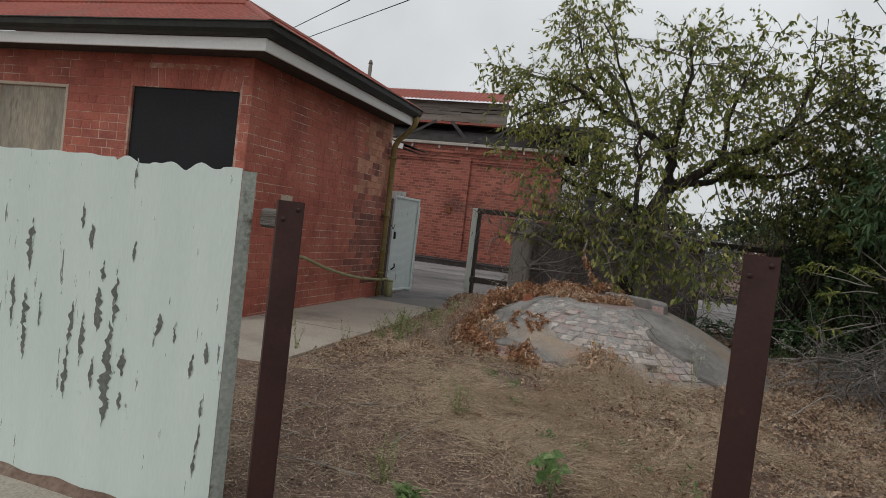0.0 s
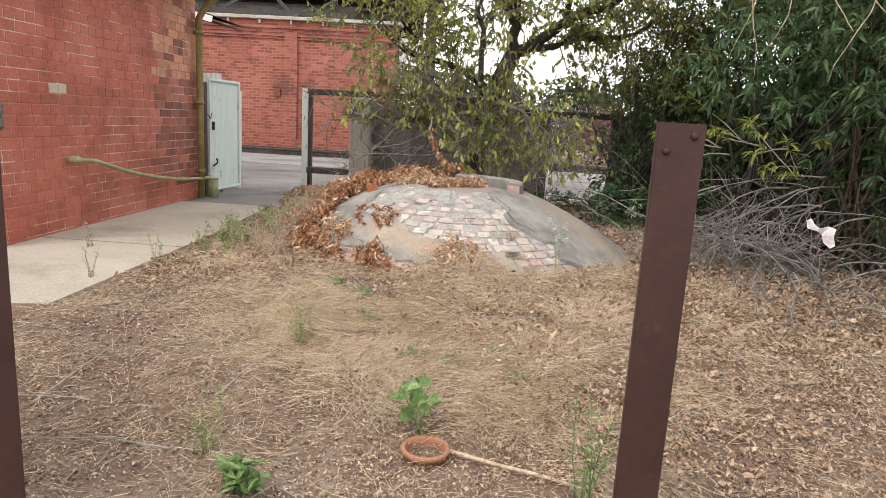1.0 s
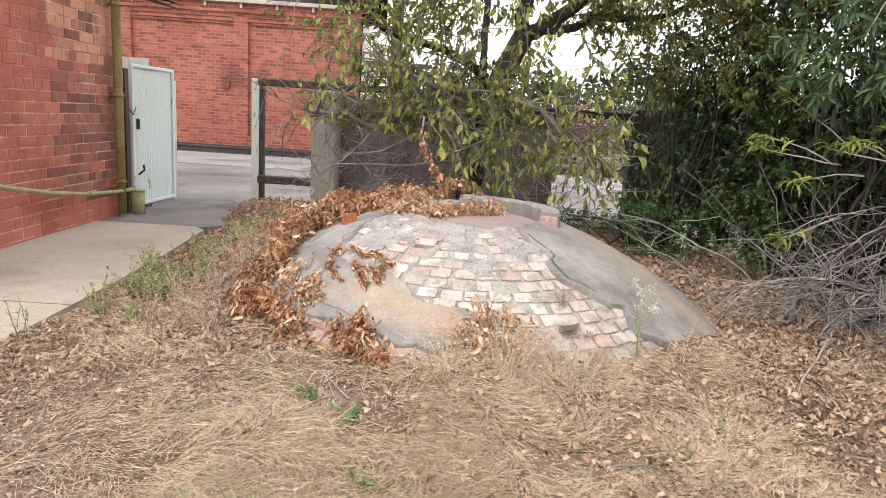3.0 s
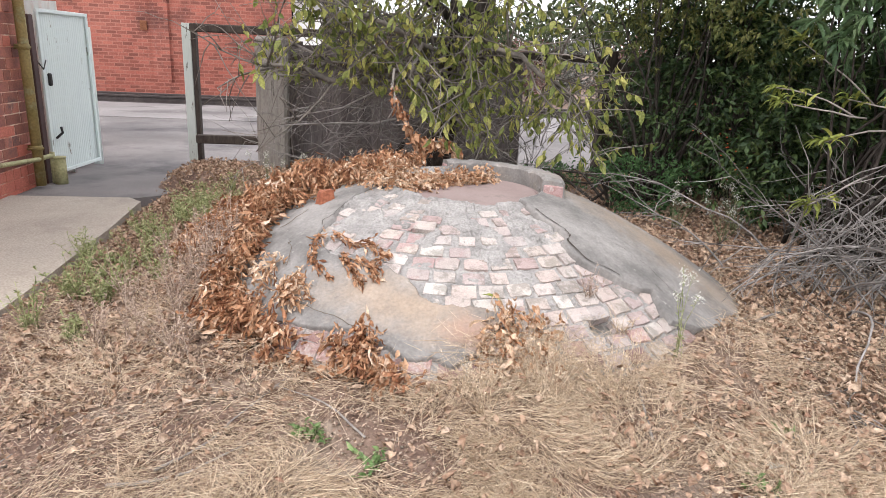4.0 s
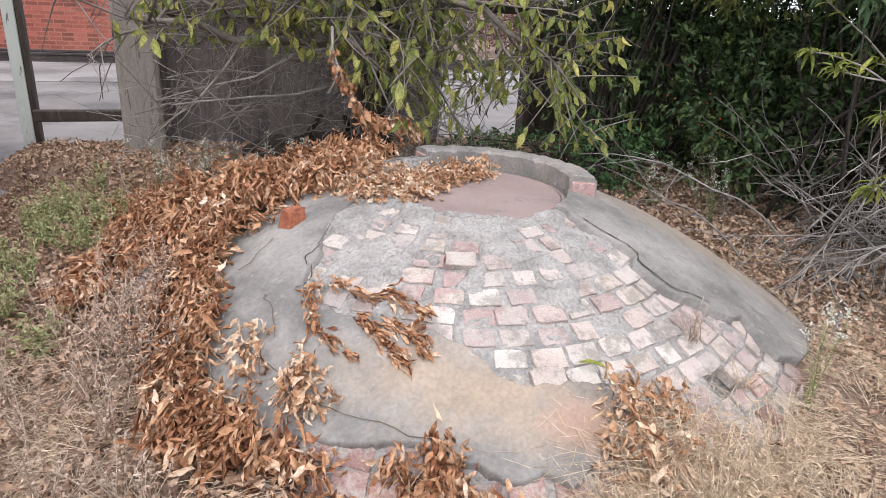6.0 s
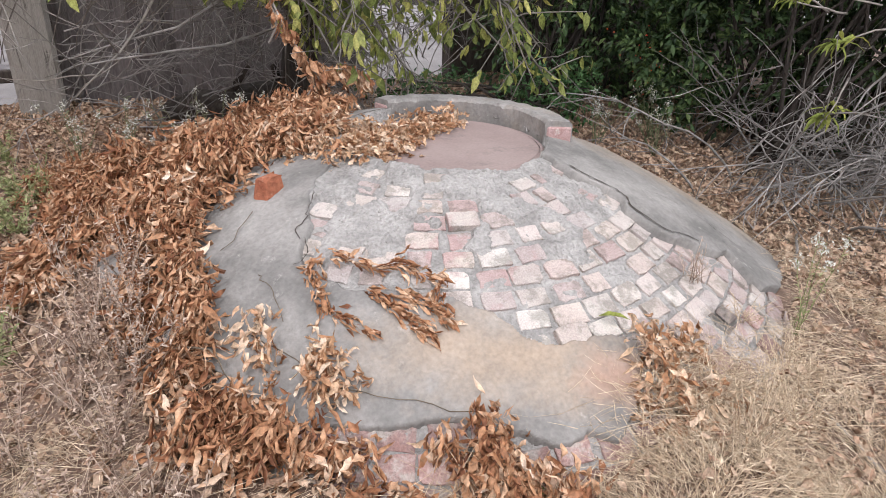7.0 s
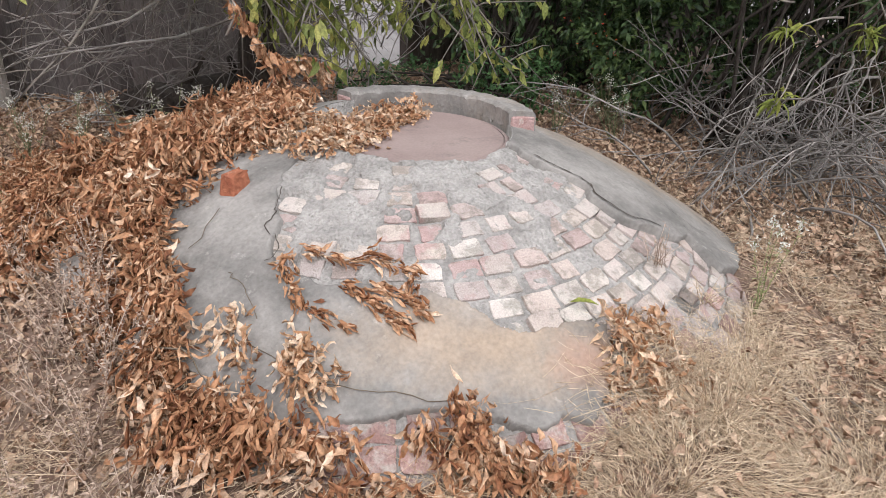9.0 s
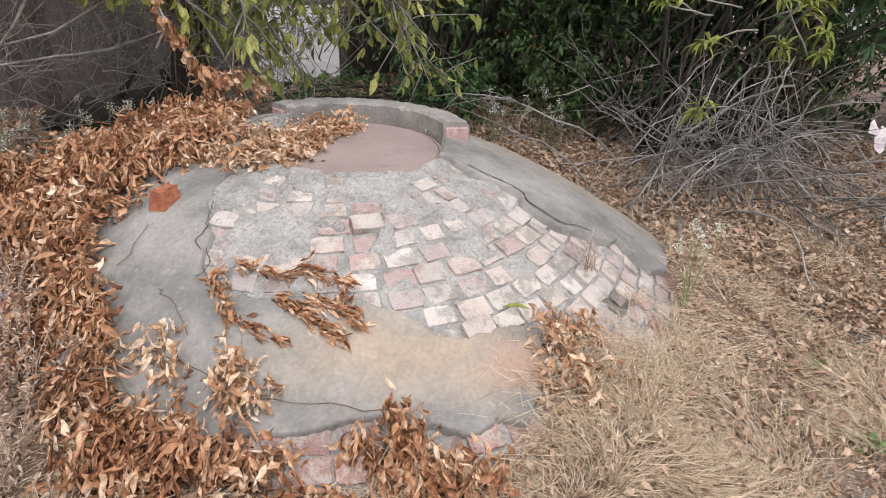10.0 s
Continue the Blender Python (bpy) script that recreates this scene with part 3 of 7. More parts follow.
gm.from_pydata(np.stack([GX, GY, GZ], -1).reshape(-1, 3).tolist(), [], quads.tolist())


def gz(x, y):
    """Height of the soil as built, with its lumps."""
    x, y = np.asarray(x, float), np.asarray(y, float)
    i, j = np.clip(np.searchsorted(gx, x) - 1, 0, nx - 2), np.clip(np.searchsorted(gy, y) - 1, 0, ny - 2)
    u, v = (x - gx[i]) / (gx[i + 1] - gx[i]), (y - gy[j]) / (gy[j + 1] - gy[j])
    return (GZ[j, i] * (1 - u) + GZ[j, i + 1] * u) * (1 - v) + (GZ[j + 1, i] * (1 - u) + GZ[j + 1, i + 1] * u) * v


tagged(mesh_part("ground", gm, M["soil"], smooth=True), "dry brown garden soil under leaf litter and straw", "ground", kind="structure")


def slab(name, outline, top, thick, material, label, category):
    bm = bmesh.new()
    f = bm.faces.new([bm.verts.new((x, y, top)) for x, y in outline])
    r = bmesh.ops.extrude_face_region(bm, geom=[f])
    bmesh.ops.translate(bm, vec=(0, 0, -thick), verts=[v for v in r["geom"] if isinstance(v, bmesh.types.BMVert)])
    bmesh.ops.recalc_face_normals(bm, faces=bm.faces)
    return tagged(part(name, bm, material), label, category, kind="structure")


slab("pavement", [(-9, 4.55), (-2.9, 4.55), (-2.62, 4.6), (-2.66, 7.0), (-2.72, 8.2), (-2.8, 9.15), (-2.95, 9.3), (-3.95, 9.28), (-3.95, 6.0), (-9, 6.0)], -0.135, 0.12, M["slab"], "worn cream concrete path along the brick building", "path")
slab("road", [(-3.95, 9.285), (-2.95, 9.305), (-2.6, 9.6), (-2.5, 10.45), (60, 10.75), (60, 16.2), (-60, 16.2), (-60, 10.2), (-3.95, 10.2)], -0.15, 0.1, M["asphalt"], "grey worn asphalt yard behind the gate", "yard")
slab("platform", [(-60, 16.22), (60, 16.22), (60, 19.4), (-60, 19.4)], -0.14, 0.1, M["platform"], "pale concrete apron beside the railway track", "platform")
slab("trackbed", [(-60, 19.42), (60, 19.42), (60, 20.75), (-60, 20.75)], -0.17, 0.1, M["asphalt"], "dark ballast strip under the rails", "track bed")
for y in (19.62, 20.35):
    bm = bmesh.new()
    add_box(bm, (-60, y - 0.07, -0.17), (60, y + 0.07, -0.14))
    add_box(bm, (-60, y - 0.012, -0.14), (60, y + 0.012, -0.03))
    add_box(bm, (-60, y - 0.035, -0.03), (60, y + 0.035, 0.02), 0.008)
    tagged(part("railway_rail", bm, M["rail_steel"]), "rusty dark steel railway rail in the yard", "rail", group="railway rails")
# a joint across the path
tagged(part("path_joint", box_bm((-3.94, 6.52, -0.1349), (-2.66, 6.532, -0.1335)), M["asphalt"]), "dark joint across the concrete path", "joint", kind="structure")


# ---- brickwork ----
def brick_data(name, w, h, material, proud=0.0025, inset=0.003):
    """One brick face: u along x, v along z, standing proud towards -y."""
    a, b, i = w / 2, h / 2, inset
    vs = [(-a, 0.02, -b), (a, 0.02, -b), (a, 0.02, b), (-a, 0.02, b), (-a, -proud + i, -b), (a, -proud + i, -b), (a, -proud + i, b), (-a, -proud + i, b),
          (-a + i, -proud, -b + i), (a - i, -proud, -b + i), (a - i, -proud, b - i), (-a + i, -proud, b - i)]
    fs = [(8, 9, 10, 11)]
    for k in range(4):
        k2 = (k + 1) % 4
        fs += [(4 + k, 4 + k2, 8 + k2, 8 + k), (k, k2, 4 + k2, 4 + k)]
    me = mesh_of(name, vs, fs)
    me.materials.append(material)
    return me


BRICKS = {}


def lay_bricks(parent, frame_m, length, z0, z1, pick, near, limit=300, course=0.0955, unit_w=0.25, joint=0.0095, openings=()):
    """Bricks over a wall face: frame_m maps (u, 0, z) to the world, facing -y there. pick(u, z, w) gives a material or None; those in near() are parts, the rest one mesh."""
    rest_v, rest_f, rest_m, mats, count = [], [], [], [], 0
    row, z = 0, z0
    while z + course <= z1 + 1e-6:
        header = row % 3 == 2
        w0 = unit_w / 2 if header else unit_w
        u = -w0 / 2 if row % 2 else 0.0
        while u < length - 0.02:
            ua, ub = max(u, 0), min(u + w0, length)
            u += w0
            for o0, o1, oz0, oz1 in openings:
                if oz0 - course * 0.5 < z + course / 2 < oz1 + course * 0.5:
                    if o0 <= ua and ub <= o1:
                        ub = ua
                    elif ua < o0 < ub:
                        ub = o0 + joint / 2
                    elif ua < o1 < ub:
                        ua = o1 - joint / 2
            w = ub - ua - joint
            if w < 0.03:
                continue
            c = ((ua + ub) / 2, z + course / 2)
            material = pick(c[0], c[1], w)
            if material is None:
                continue
            key = (round(w, 3), material.name)
            if key not in BRICKS:
                BRICKS[key] = brick_data("brick", round(w, 3), course - joint, material)
            m = frame_m @ Matrix.Translation((c[0], rng.uniform(-0.0015, 0.0015), c[1])) @ Matrix.Rotation(rng.normal(0, 0.006), 4, "Y")
            if count < limit and near(c[0], c[1]):
                ob = new("brick", BRICKS[key])
                ob.parent = parent
                ob.matrix_basis = parent.matrix_basis.inverted() @ m
                count += 1
            else:
                k = len(rest_v)
                rest_v += [tuple(m @ v.co) for v in BRICKS[key].vertices]
                if material not in mats:
                    mats.append(material)
                for p in BRICKS[key].polygons:
                    rest_f.append(tuple(k + i for i in p.vertices))
                    rest_m.append(mats.index(material))
        z += course
        row += 1
    if rest_v:
        me = mesh_of("bricks", rest_v, rest_f)
        for a in mats:
            me.materials.append(a)
        me.polygons.foreach_set("material_index", rest_m)
        ob = new("bricks", me)
        ob.parent = parent
        ob.matrix_basis = parent.matrix_basis.inverted()
        tagged(ob, kind="stuff")


# ---- red brick building ----
WX, WY0, WY1, WT = -3.95, 6.0, 9.75, 2.56
core = 0.0015
WINDOWS = [(-5.47, -4.09, 0.9, 2.21), (-7.47, -6.37, 0.9, 2.19)]


def wall_of_boxes(name, pieces, material, label):
    bm = bmesh.new()
    for a, b in pieces:
        add_box(bm, a, b)
    return tagged(part(name, bm, material), label, "wall", kind="structure")


wall_east = wall_of_boxes("wall_east", [((WX - 0.3, WY0 + 0.301, -0.3), (WX - core, WY1, WT))], M["mortar"], "red-painted brick wall with flaked bare bricks near the downpipe")
south = []
xs = [-9.0, -7.47, -6.37, -5.47, -4.09, WX - core]
y0, y1 = WY0 + core, WY0 + 0.3
for i in range(5):
    if i in (1, 3):
        win = WINDOWS[1] if i == 1 else WINDOWS[0]
        south += [((xs[i], y0, -0.3), (xs[i + 1], y1, win[2])), ((xs[i], y0, win[3]), (xs[i + 1], y1, WT))]
    else:
        south.append(((xs[i], y0, -0.3), (xs[i + 1], y1 if i < 4 else y1 - 0.3 + 0.3, WT)))
wall_south = wall_of_boxes("wall_south", south, M["mortar"], "red-painted brick wall with two boarded windows")
wall_of_boxes("wall_north", [((-9.0, WY1 - 0.3, -0.3), (WX - 0.3, WY1, WT))], M["paint_brick"], "plain brick back wall of the building")
wall_of_boxes("wall_west", [((-9.3, WY0, -0.3), (-9.0, WY1, WT))], M["paint_brick"], "plain brick end wall of the building")

# black sheet in one window, weathered plywood with a pale frame in the other
w = WINDOWS[0]
win1 = thing("window_1", "window closed with a matt black sheet", "window", (w[0], WY0, w[2]), kind="structure")
part("panel", box_bm((0, 0.03, 0), (w[1] - w[0], 0.06, w[3] - w[2]), 0.004), M["black_panel"], win1)
part("window_sill", box_bm((-0.06, -0.05, -0.07), (w[1] - w[0] + 0.06, 0.1, -0.002), 0.008), M["paint_brick"], win1)
w = WINDOWS[1]
win2 = thing("window_2", "window boarded with stained plywood in a cream frame", "window", (w[0], WY0, w[2]), kind="structure")
W2, H2 = w[1] - w[0], w[3] - w[2]
part("panel", box_bm((0.04, 0.035, 0.04), (W2 - 0.04, 0.055, H2 - 0.04), 0.003), M["ply"], win2)
part("window_sill", box_bm((-0.06, -0.05, -0.07), (W2 + 0.06, 0.1, -0.002), 0.008), M["paint_brick"], win2)
for a, b in (((0, 0, 0), (0.04, 0.07, H2)), ((W2 - 0.04, 0, 0), (W2, 0.07, H2)), ((0.04, 0, H2 - 0.04), (W2 - 0.04, 0.07, H2)), ((0.04, 0, 0), (W2 - 0.04, 0.07, 0.04))):
    part("window_frame", box_bm(a, b, 0.004), M["pale_brick"], win2)

# eaves: soffit, white fascia, dark gutter, hipped red iron roof
EX, EY0, EY1, EX0 = -3.6, 5.65, 9.7, -9.6
ROOF_Z, RISE, RUN = 2.8, 0.55, 1.1
roof = thing("hip_roof", "hipped roof of faded red corrugated iron with a dark gutter", "roof", (EX, EY0, ROOF_Z), kind="structure")
loc = Matrix.Translation((-EX, -EY0, -ROOF_Z))


def roof_part(name, bm, material, label=""):
    bmesh.ops.transform(bm, matrix=loc, verts=bm.verts)
    return part(name, bm, material, roof, label)


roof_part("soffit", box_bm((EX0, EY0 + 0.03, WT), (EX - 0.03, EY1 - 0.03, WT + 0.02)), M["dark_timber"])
bm = bmesh.new()
add_box(bm, (EX0, EY0, 2.545), (EX, EY0 + 0.028, 2.665), 0.003)
roof_part("fascia", bm, M["white_paint"], "white-painted timber fascia board")
roof_part("fascia", box_bm((EX - 0.028, EY0 + 0.029, 2.545), (EX, EY1, 2.665), 0.003), M["white_paint"], "white-painted timber fascia board")


def gutter_bm():
    """A gutter with a rounded front round the eaves, mitred at the corner."""
    prof = [(0.0, 2.67), (0.03, 2.668), (0.075, 2.69), (0.105, 2.725), (0.11, 2.765), (0.113, 2.782), (0.128, 2.786), (0.128, 2.796), (0.1, 2.796), (0.095, 2.745), (0.06, 2.70), (0.0, 2.69)]
    bm = bmesh.new()
    rows = []
    for at in (lambda o: (EX0, EY0 - o), lambda o: (EX + o, EY0 - o), lambda o: (EX + o, EY1 + 0.02)):
        rows.append([bm.verts.new((*at(o), z)) for o, z in prof])
    for a, b in zip(rows, rows[1:]):
        for i in range(len(prof)):
            j = (i + 1) % len(prof)
            bm.faces.new((a[i], a[j], b[j], b[i]))
    bm.faces.new(rows[0])
    bm.faces.new(rows[-1][::-1])
    bmesh.ops.recalc_face_normals(bm, faces=bm.faces)
    return bm


roof_part("gutter", gutter_bm(), M["gutter"], "dark painted metal gutter")


def iron_sheet(corner, along, up, poly_fn, length, pitch=0.076, amp=0.009):
    """Corrugated iron: ribs run along up; poly_fn(u) gives the sheet's lower and upper reach at u."""
    vs, fs, along, up = [], [], Vector(along), Vector(up)
    nrm = along.cross(up).normalized()
    n = int(length / (pitch / 6))
    for i in range(n + 1):
        u = length * i / n
        lo, hi = poly_fn(u)
        off = nrm * amp * math.sin(2 * math.pi * u / pitch)
        for v in (lo, hi):
            vs.append(tuple(Vector(corner) + along * u + up * v + off))
    for i in range(n):
        fs.append((2 * i, 2 * i + 2, 2 * i + 3, 2 * i + 1))
    return vs, fs


slope = math.hypot(RISE, RUN)
upS = (0, RUN / slope, RISE / slope)
upE = (-RUN / slope, 0, RISE / slope)
wS = EX + 0.12 - EX0
vs, fs = iron_sheet((EX0, EY0 - 0.1, ROOF_Z - 0.02), (1, 0, 0), upS, lambda u: (0, min(slope, max(0.02, (wS - u) * slope / RUN))), wS)
roof_part("south_slope", (lambda b: (b.from_mesh(mesh_of("tmp", vs, fs)), b)[1])(bmesh.new()), M["red_roof"], "faded red corrugated iron")
wE = EY1 + 0.1 - (EY0 - 0.1)
vs, fs = iron_sheet((EX + 0.12, EY0 - 0.1, ROOF_Z - 0.02), (0, 1, 0), upE, lambda u: (0, min(slope, max(0.02, u * slope / RUN), max(0.02, (wE - u) * slope / RUN))), wE)
roof_part("east_slope", (lambda b: (b.from_mesh(mesh_of("tmp", vs, fs)), b)[1])(bmesh.new()), M["red_roof"], "faded red corrugated iron")
vs, fs = iron_sheet((EX0, EY1 + 0.1, ROOF_Z - 0.02), (1, 0, 0), (0, -RUN / slope, RISE / slope), lambda u: (0, min(slope, max(0.02, (wS - u) * slope / RUN))), wS)
roof_part("north_slope", (lambda b: (b.from_mesh(mesh_of("tmp", vs, fs)), b)[1])(bmesh.new()), M["red_roof"], "faded red corrugated iron")


def cap_tube(a, b, r):
    return (lambda v: (lambda bm: (bm.from_mesh(mesh_of("tmp", *v)), bm)[1])(bmesh.new()))(tube_arrays([[(*a, r), (*b, r)]], 8))


APEX = (EX + 0.12 - RUN, EY0 - 0.1 + RUN, ROOF_Z - 0.02 + RISE)
roof_part("hip_cap", cap_tube((EX + 0.05, EY0 - 0.03, ROOF_Z), APEX, 0.04), M["red_roof"], "red metal ridge capping")
roof_part("hip_cap", cap_tube((EX + 0.05, EY1 + 0.03, ROOF_Z), (APEX[0], EY1 + 0.1 - RUN, APEX[2]), 0.04), M["red_roof"], "red metal ridge capping")
roof_part("roof_top", box_bm((EX0, APEX[1], APEX[2] - 0.03), (APEX[0], EY1 + 0.1 - RUN, APEX[2] - 0.005)), M["red_roof"], "low red roof deck")
roof_part("ridge_cap", cap_tube(APEX, (APEX[0], EY1 + 0.1 - RUN, APEX[2]), 0.05), M["red_roof"], "red metal ridge capping")
roof_part("ridge_cap", cap_tube(APEX, (EX0, APEX[1], APEX[2]), 0.05), M["red_roof"], "red metal ridge capping")
tubes("vent_pipe", [[(-4.3, 9.4, 2.95, 0.03), (-4.3, 9.4, 3.4, 0.03)], [(-4.3, 9.4, 3.4, 0.038), (-4.3, 9.4, 3.46, 0.02)]], 8, M["grey_timber"])
tagged(bpy.data.objects["vent_pipe"], "grey metal vent pipe on the red roof", "vent pipe")

# downpipe with bends, brackets and the thin pipe that runs along the wall
down = thing("downpipe", "olive-brown painted metal downpipe on the brick corner", "downpipe", (-3.87, 9.68, -0.12))
tubes("pipe", [[(0.31, -0.02, 2.82, 0.045), (0.31, -0.02, 2.7, 0.045), (0.24, -0.01, 2.6, 0.045), (0.06, 0.0, 2.44, 0.045), (0, 0, 2.32, 0.045), (0, 0, 1.2, 0.045), (0, 0, 0.0, 0.045)]], 10, M["pipe_olive"], down)
for z in (0.35, 1.25, 2.15):
    tubes("bracket", [[(-0.09, 0, z - 0.015, 0.012), (0.0, -0.055, z, 0.012), (0.055, 0.0, z, 0.012), (0.0, 0.055, z, 0.012), (-0.09, 0, z + 0.015, 0.012)]], 6, M["pipe_olive"], down)
    tubes("collar", [[(0, 0, z - 0.025, 0.051), (0, 0, z + 0.025, 0.051)]], 10, M["pipe_olive"], down)
wp = thing("wall_pipe", "faded green metal pipe sagging along the brick wall", "pipe", (-3.92, 6.96, 0.5))
tubes("pipe", [[(-0.03, 0, 0.04, 0.024), (0.06, 0.02, 0.035, 0.024), (0.09, 0.25, 0.01, 0.021), (0.09, 0.8, -0.13, 0.021), (0.08, 1.4, -0.24, 0.021), (0.07, 2.0, -0.32, 0.021), (0.07, 2.7, -0.37, 0.021), (0.07, 2.95, -0.37, 0.021)]], 8, M["pipe_green"], wp)
tubes("elbow", [[(-0.035, 0, 0.04, 0.034), (0.07, 0.01, 0.037, 0.034)]], 10, M["pipe_green"], wp)
tubes("standpipe", [[(0.07, 2.95, -0.34, 0.025), (0.07, 2.95, -0.64, 0.025)]], 8, M["pipe_green"], wp)
tagged(tubes("pipe_stump", [[(-3.8, 9.93, -0.16, 0.06), (-3.8, 9.93, 0.1, 0.06)], [(-3.8, 9.93, 0.1, 0.066), (-3.8, 9.93, 0.115, 0.066)]], 10, M["pipe_green"]), "short pale green pipe stump by the gate", "pipe")


# ---- far brick workshop ----
FY = 20.8
shop = thing("workshop_building", "old red brick workshop with stripped roof frame beside the track", "building", (-6, FY, -0.16))
so = Matrix.Translation((6, -FY, 0.16))


def shop_part(name, pieces, material, label="", bevel=0.0):
    bm = bmesh.new()
    for a, b in pieces:
        add_box(bm, a, b, bevel)
    bmesh.ops.transform(bm, matrix=so, verts=bm.verts)
    return part(name, bm, material, shop, label)


shop_part("wall", [((-22, FY + 0.1, -0.2), (-2.9, FY + 0.45, 3.7))], M["far_brick"], "weathered red brick wall")
for x in (-12.4, -9.15, -6.035, -3.05):
    shop_part("pilaster", [((x - 0.2, FY, -0.2), (x + 0.2, FY + 0.11, 3.35))], M["far_brick"])
shop_part("frieze", [((-22, FY, 3.352), (-2.85, FY + 0.11, 3.7))], M["far_brick"])
shop_part("string_course", [((-22, FY - 0.05, 3.46), (-2.82, FY - 0.002, 3.53))], M["far_brick"])
for x0, x1 in ((-12.2, -9.35), (-8.95, -6.235), (-5.835, -3.25)):
    shop_part("corbel_course", [((x0, FY + 0.03, 3.25), (x1, FY + 0.098, 3.35)), ((x0, FY + 0.06, 3.18), (x1, FY + 0.098, 3.248))], M["far_brick"])
shop_part("plinth", [((-22, FY - 0.04, -0.2), (-2.85, FY - 0.002, 0.25))], M["far_brick"])
shop_part("capping", [((-22, FY - 0.12, 3.702), (-2.75, FY + 0.5, 3.8))], M["cap"], "pale weathered parapet capping", 0.01)
for i, x in enumerate(np.arange(-11.7, -3, 0.95)):
    shop_part("cap_bracket", [((x - 0.03, FY - 0.08, 3.58), (x + 0.03, FY - 0.052, 3.70))], M["cap"])
shop_part("wall_anchor", [((-6.52, FY + 0.06, 1.5), (-6.36, FY + 0.098, 1.72))], M["rust"])
# roof frame: purlins, rafters, struts; sheets behind coloured as the unlit void
for k in range(5):
    y, z = FY + 0.7 + k * 0.75, 3.92 + k * 0.21
    shop_part("purlin", [((-22, y, z), (-2.6, y + 0.12, z + 0.16))], M["far_iron"])
for x in np.arange(-20.5, -2.5, 2.9):
    for dx in (-1, 1):
        vs, fs = tube_arrays([[(x, FY + 0.6, 3.75, 0.06), (x + dx * 1.15, FY + 1.6, 4.75, 0.06)]], 4)
        bm = bmesh.new()
        bm.from_mesh(mesh_of("tmp", vs, fs))
        bmesh.ops.transform(bm, matrix=so, verts=bm.verts)
        part("strut", bm, M["far_iron"], shop)
    vs, fs = tube_arrays([[(x, FY + 0.3, 3.82, 0.09), (x, FY + 4.2, 4.95, 0.09)]], 4)
    bm = bmesh.new()
    bm.from_mesh(mesh_of("tmp", vs, fs))
    bmesh.ops.transform(bm, matrix=so, verts=bm.verts)
    part("rafter", bm, M["far_iron"], shop)
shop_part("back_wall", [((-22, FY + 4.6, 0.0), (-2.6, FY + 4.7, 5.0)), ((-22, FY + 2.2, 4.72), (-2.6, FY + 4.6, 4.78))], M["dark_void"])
bm_l = []
for k in range(6):
    z = 4.82 + k * 0.125
    bm_l.append(((-22, FY + 2.0 + k * 0.02, z), (-5.35, FY + 2.04 + k * 0.02, z + 0.118)))
for (x0, y0, z0), (x1, y1, z1) in bm_l:
    cuts = [x0, -12.0, *(-12.0 + np.cumsum(rng.uniform(0.9, 1.6, 4))), x1]
    for a, b in zip(cuts, cuts[1:]):
        sag = rng.normal(0, 0.012) if a > -12.5 else 0.0
        shop_part("louvre_board", [((a, y0, z0 + sag), (b - 0.006, y1, z1 + sag))], M["louvre"])
# added sheet, its darkness painted in place of the shaded roof space
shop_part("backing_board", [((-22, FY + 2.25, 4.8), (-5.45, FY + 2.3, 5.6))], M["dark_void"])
shop_part("lower_roof_edge", [((-22, FY + 1.9, 4.72), (-5.3, FY + 2.2, 4.8))], M["red_roof"], "faded red roof iron")
vs, fs = iron_sheet((-22, FY + 1.75, 5.55), (1, 0, 0), (0, 0.9, 0.43), lambda u: (0, 1.3), 16.75, 0.15, 0.018)
bm = bmesh.new()
bm.from_mesh(mesh_of("tmp", vs, fs))
bmesh.ops.transform(bm, matrix=so, verts=bm.verts)
part("lantern_roof", bm, M["red_roof"], shop, "faded red corrugated iron")
for z0, z1, x0, x1 in ((4.75, 5.6, -5.35, -5.28), (4.75, 5.4, -5.15, -5.1)):
    shop_part("gable_post", [((x0, FY + 1.95, z0), (x1, FY + 2.05, z1))], M["grey_timber"])
vs, fs = tube_arrays([[(-5.3, FY + 2, 5.55, 0.03), (-5.0, FY + 2.1, 5.0, 0.03), (-5.2, FY + 2, 4.75, 0.03)]], 4)
bm = bmesh.new()
bm.from_mesh(mesh_of("tmp", vs, fs))
bmesh.ops.transform(bm, matrix=so, verts=bm.verts)
part("gable_brace", bm, M["grey_timber"], shop)
shop_part("white_wall", [((-2.83, FY + 0.3, -0.2), (-2.1, FY + 0.5, 3.4))], M["white_paint"], "white-painted end wall")
shop_part("dark_end_post", [((-2.05, FY + 0.2, -0.2), (-1.75, FY + 0.5, 4.6))], M["far_iron"])
shop_part("end_bracket", [((-2.7, FY + 0.1, 2.35), (-0.9, FY + 0.2, 2.47))], M["far_iron"])
shop_part("eave_deck", [((-4.4, FY - 0.3, 4.45), (-1.6, FY + 2.0, 4.55))], M["far_iron"])
# lean-to eave that pokes out behind the near building
lean = thing("lean_to_roof", "small corrugated iron lean-to with white barge board", "roof", (-4.72, 12.0, 2.58))
vs, fs = iron_sheet((-1.6, 0, 0.34), (0, 1, 0), (0.978, 0, -0.208), lambda u: (0, 1.64), 1.6)
bm = bmesh.new()
bm.from_mesh(mesh_of("tmp", vs, fs))
part("iron", bm, M["far_iron"], lean)
part("barge_board", box_bm((-1.6, -0.04, -0.05), (0.05, -0.005, 0.05), 0, Matrix.Translation((0, 0, -0.07)) @ Matrix.Rotation(radians(12), 4, "Y")), M["white_paint"], lean)
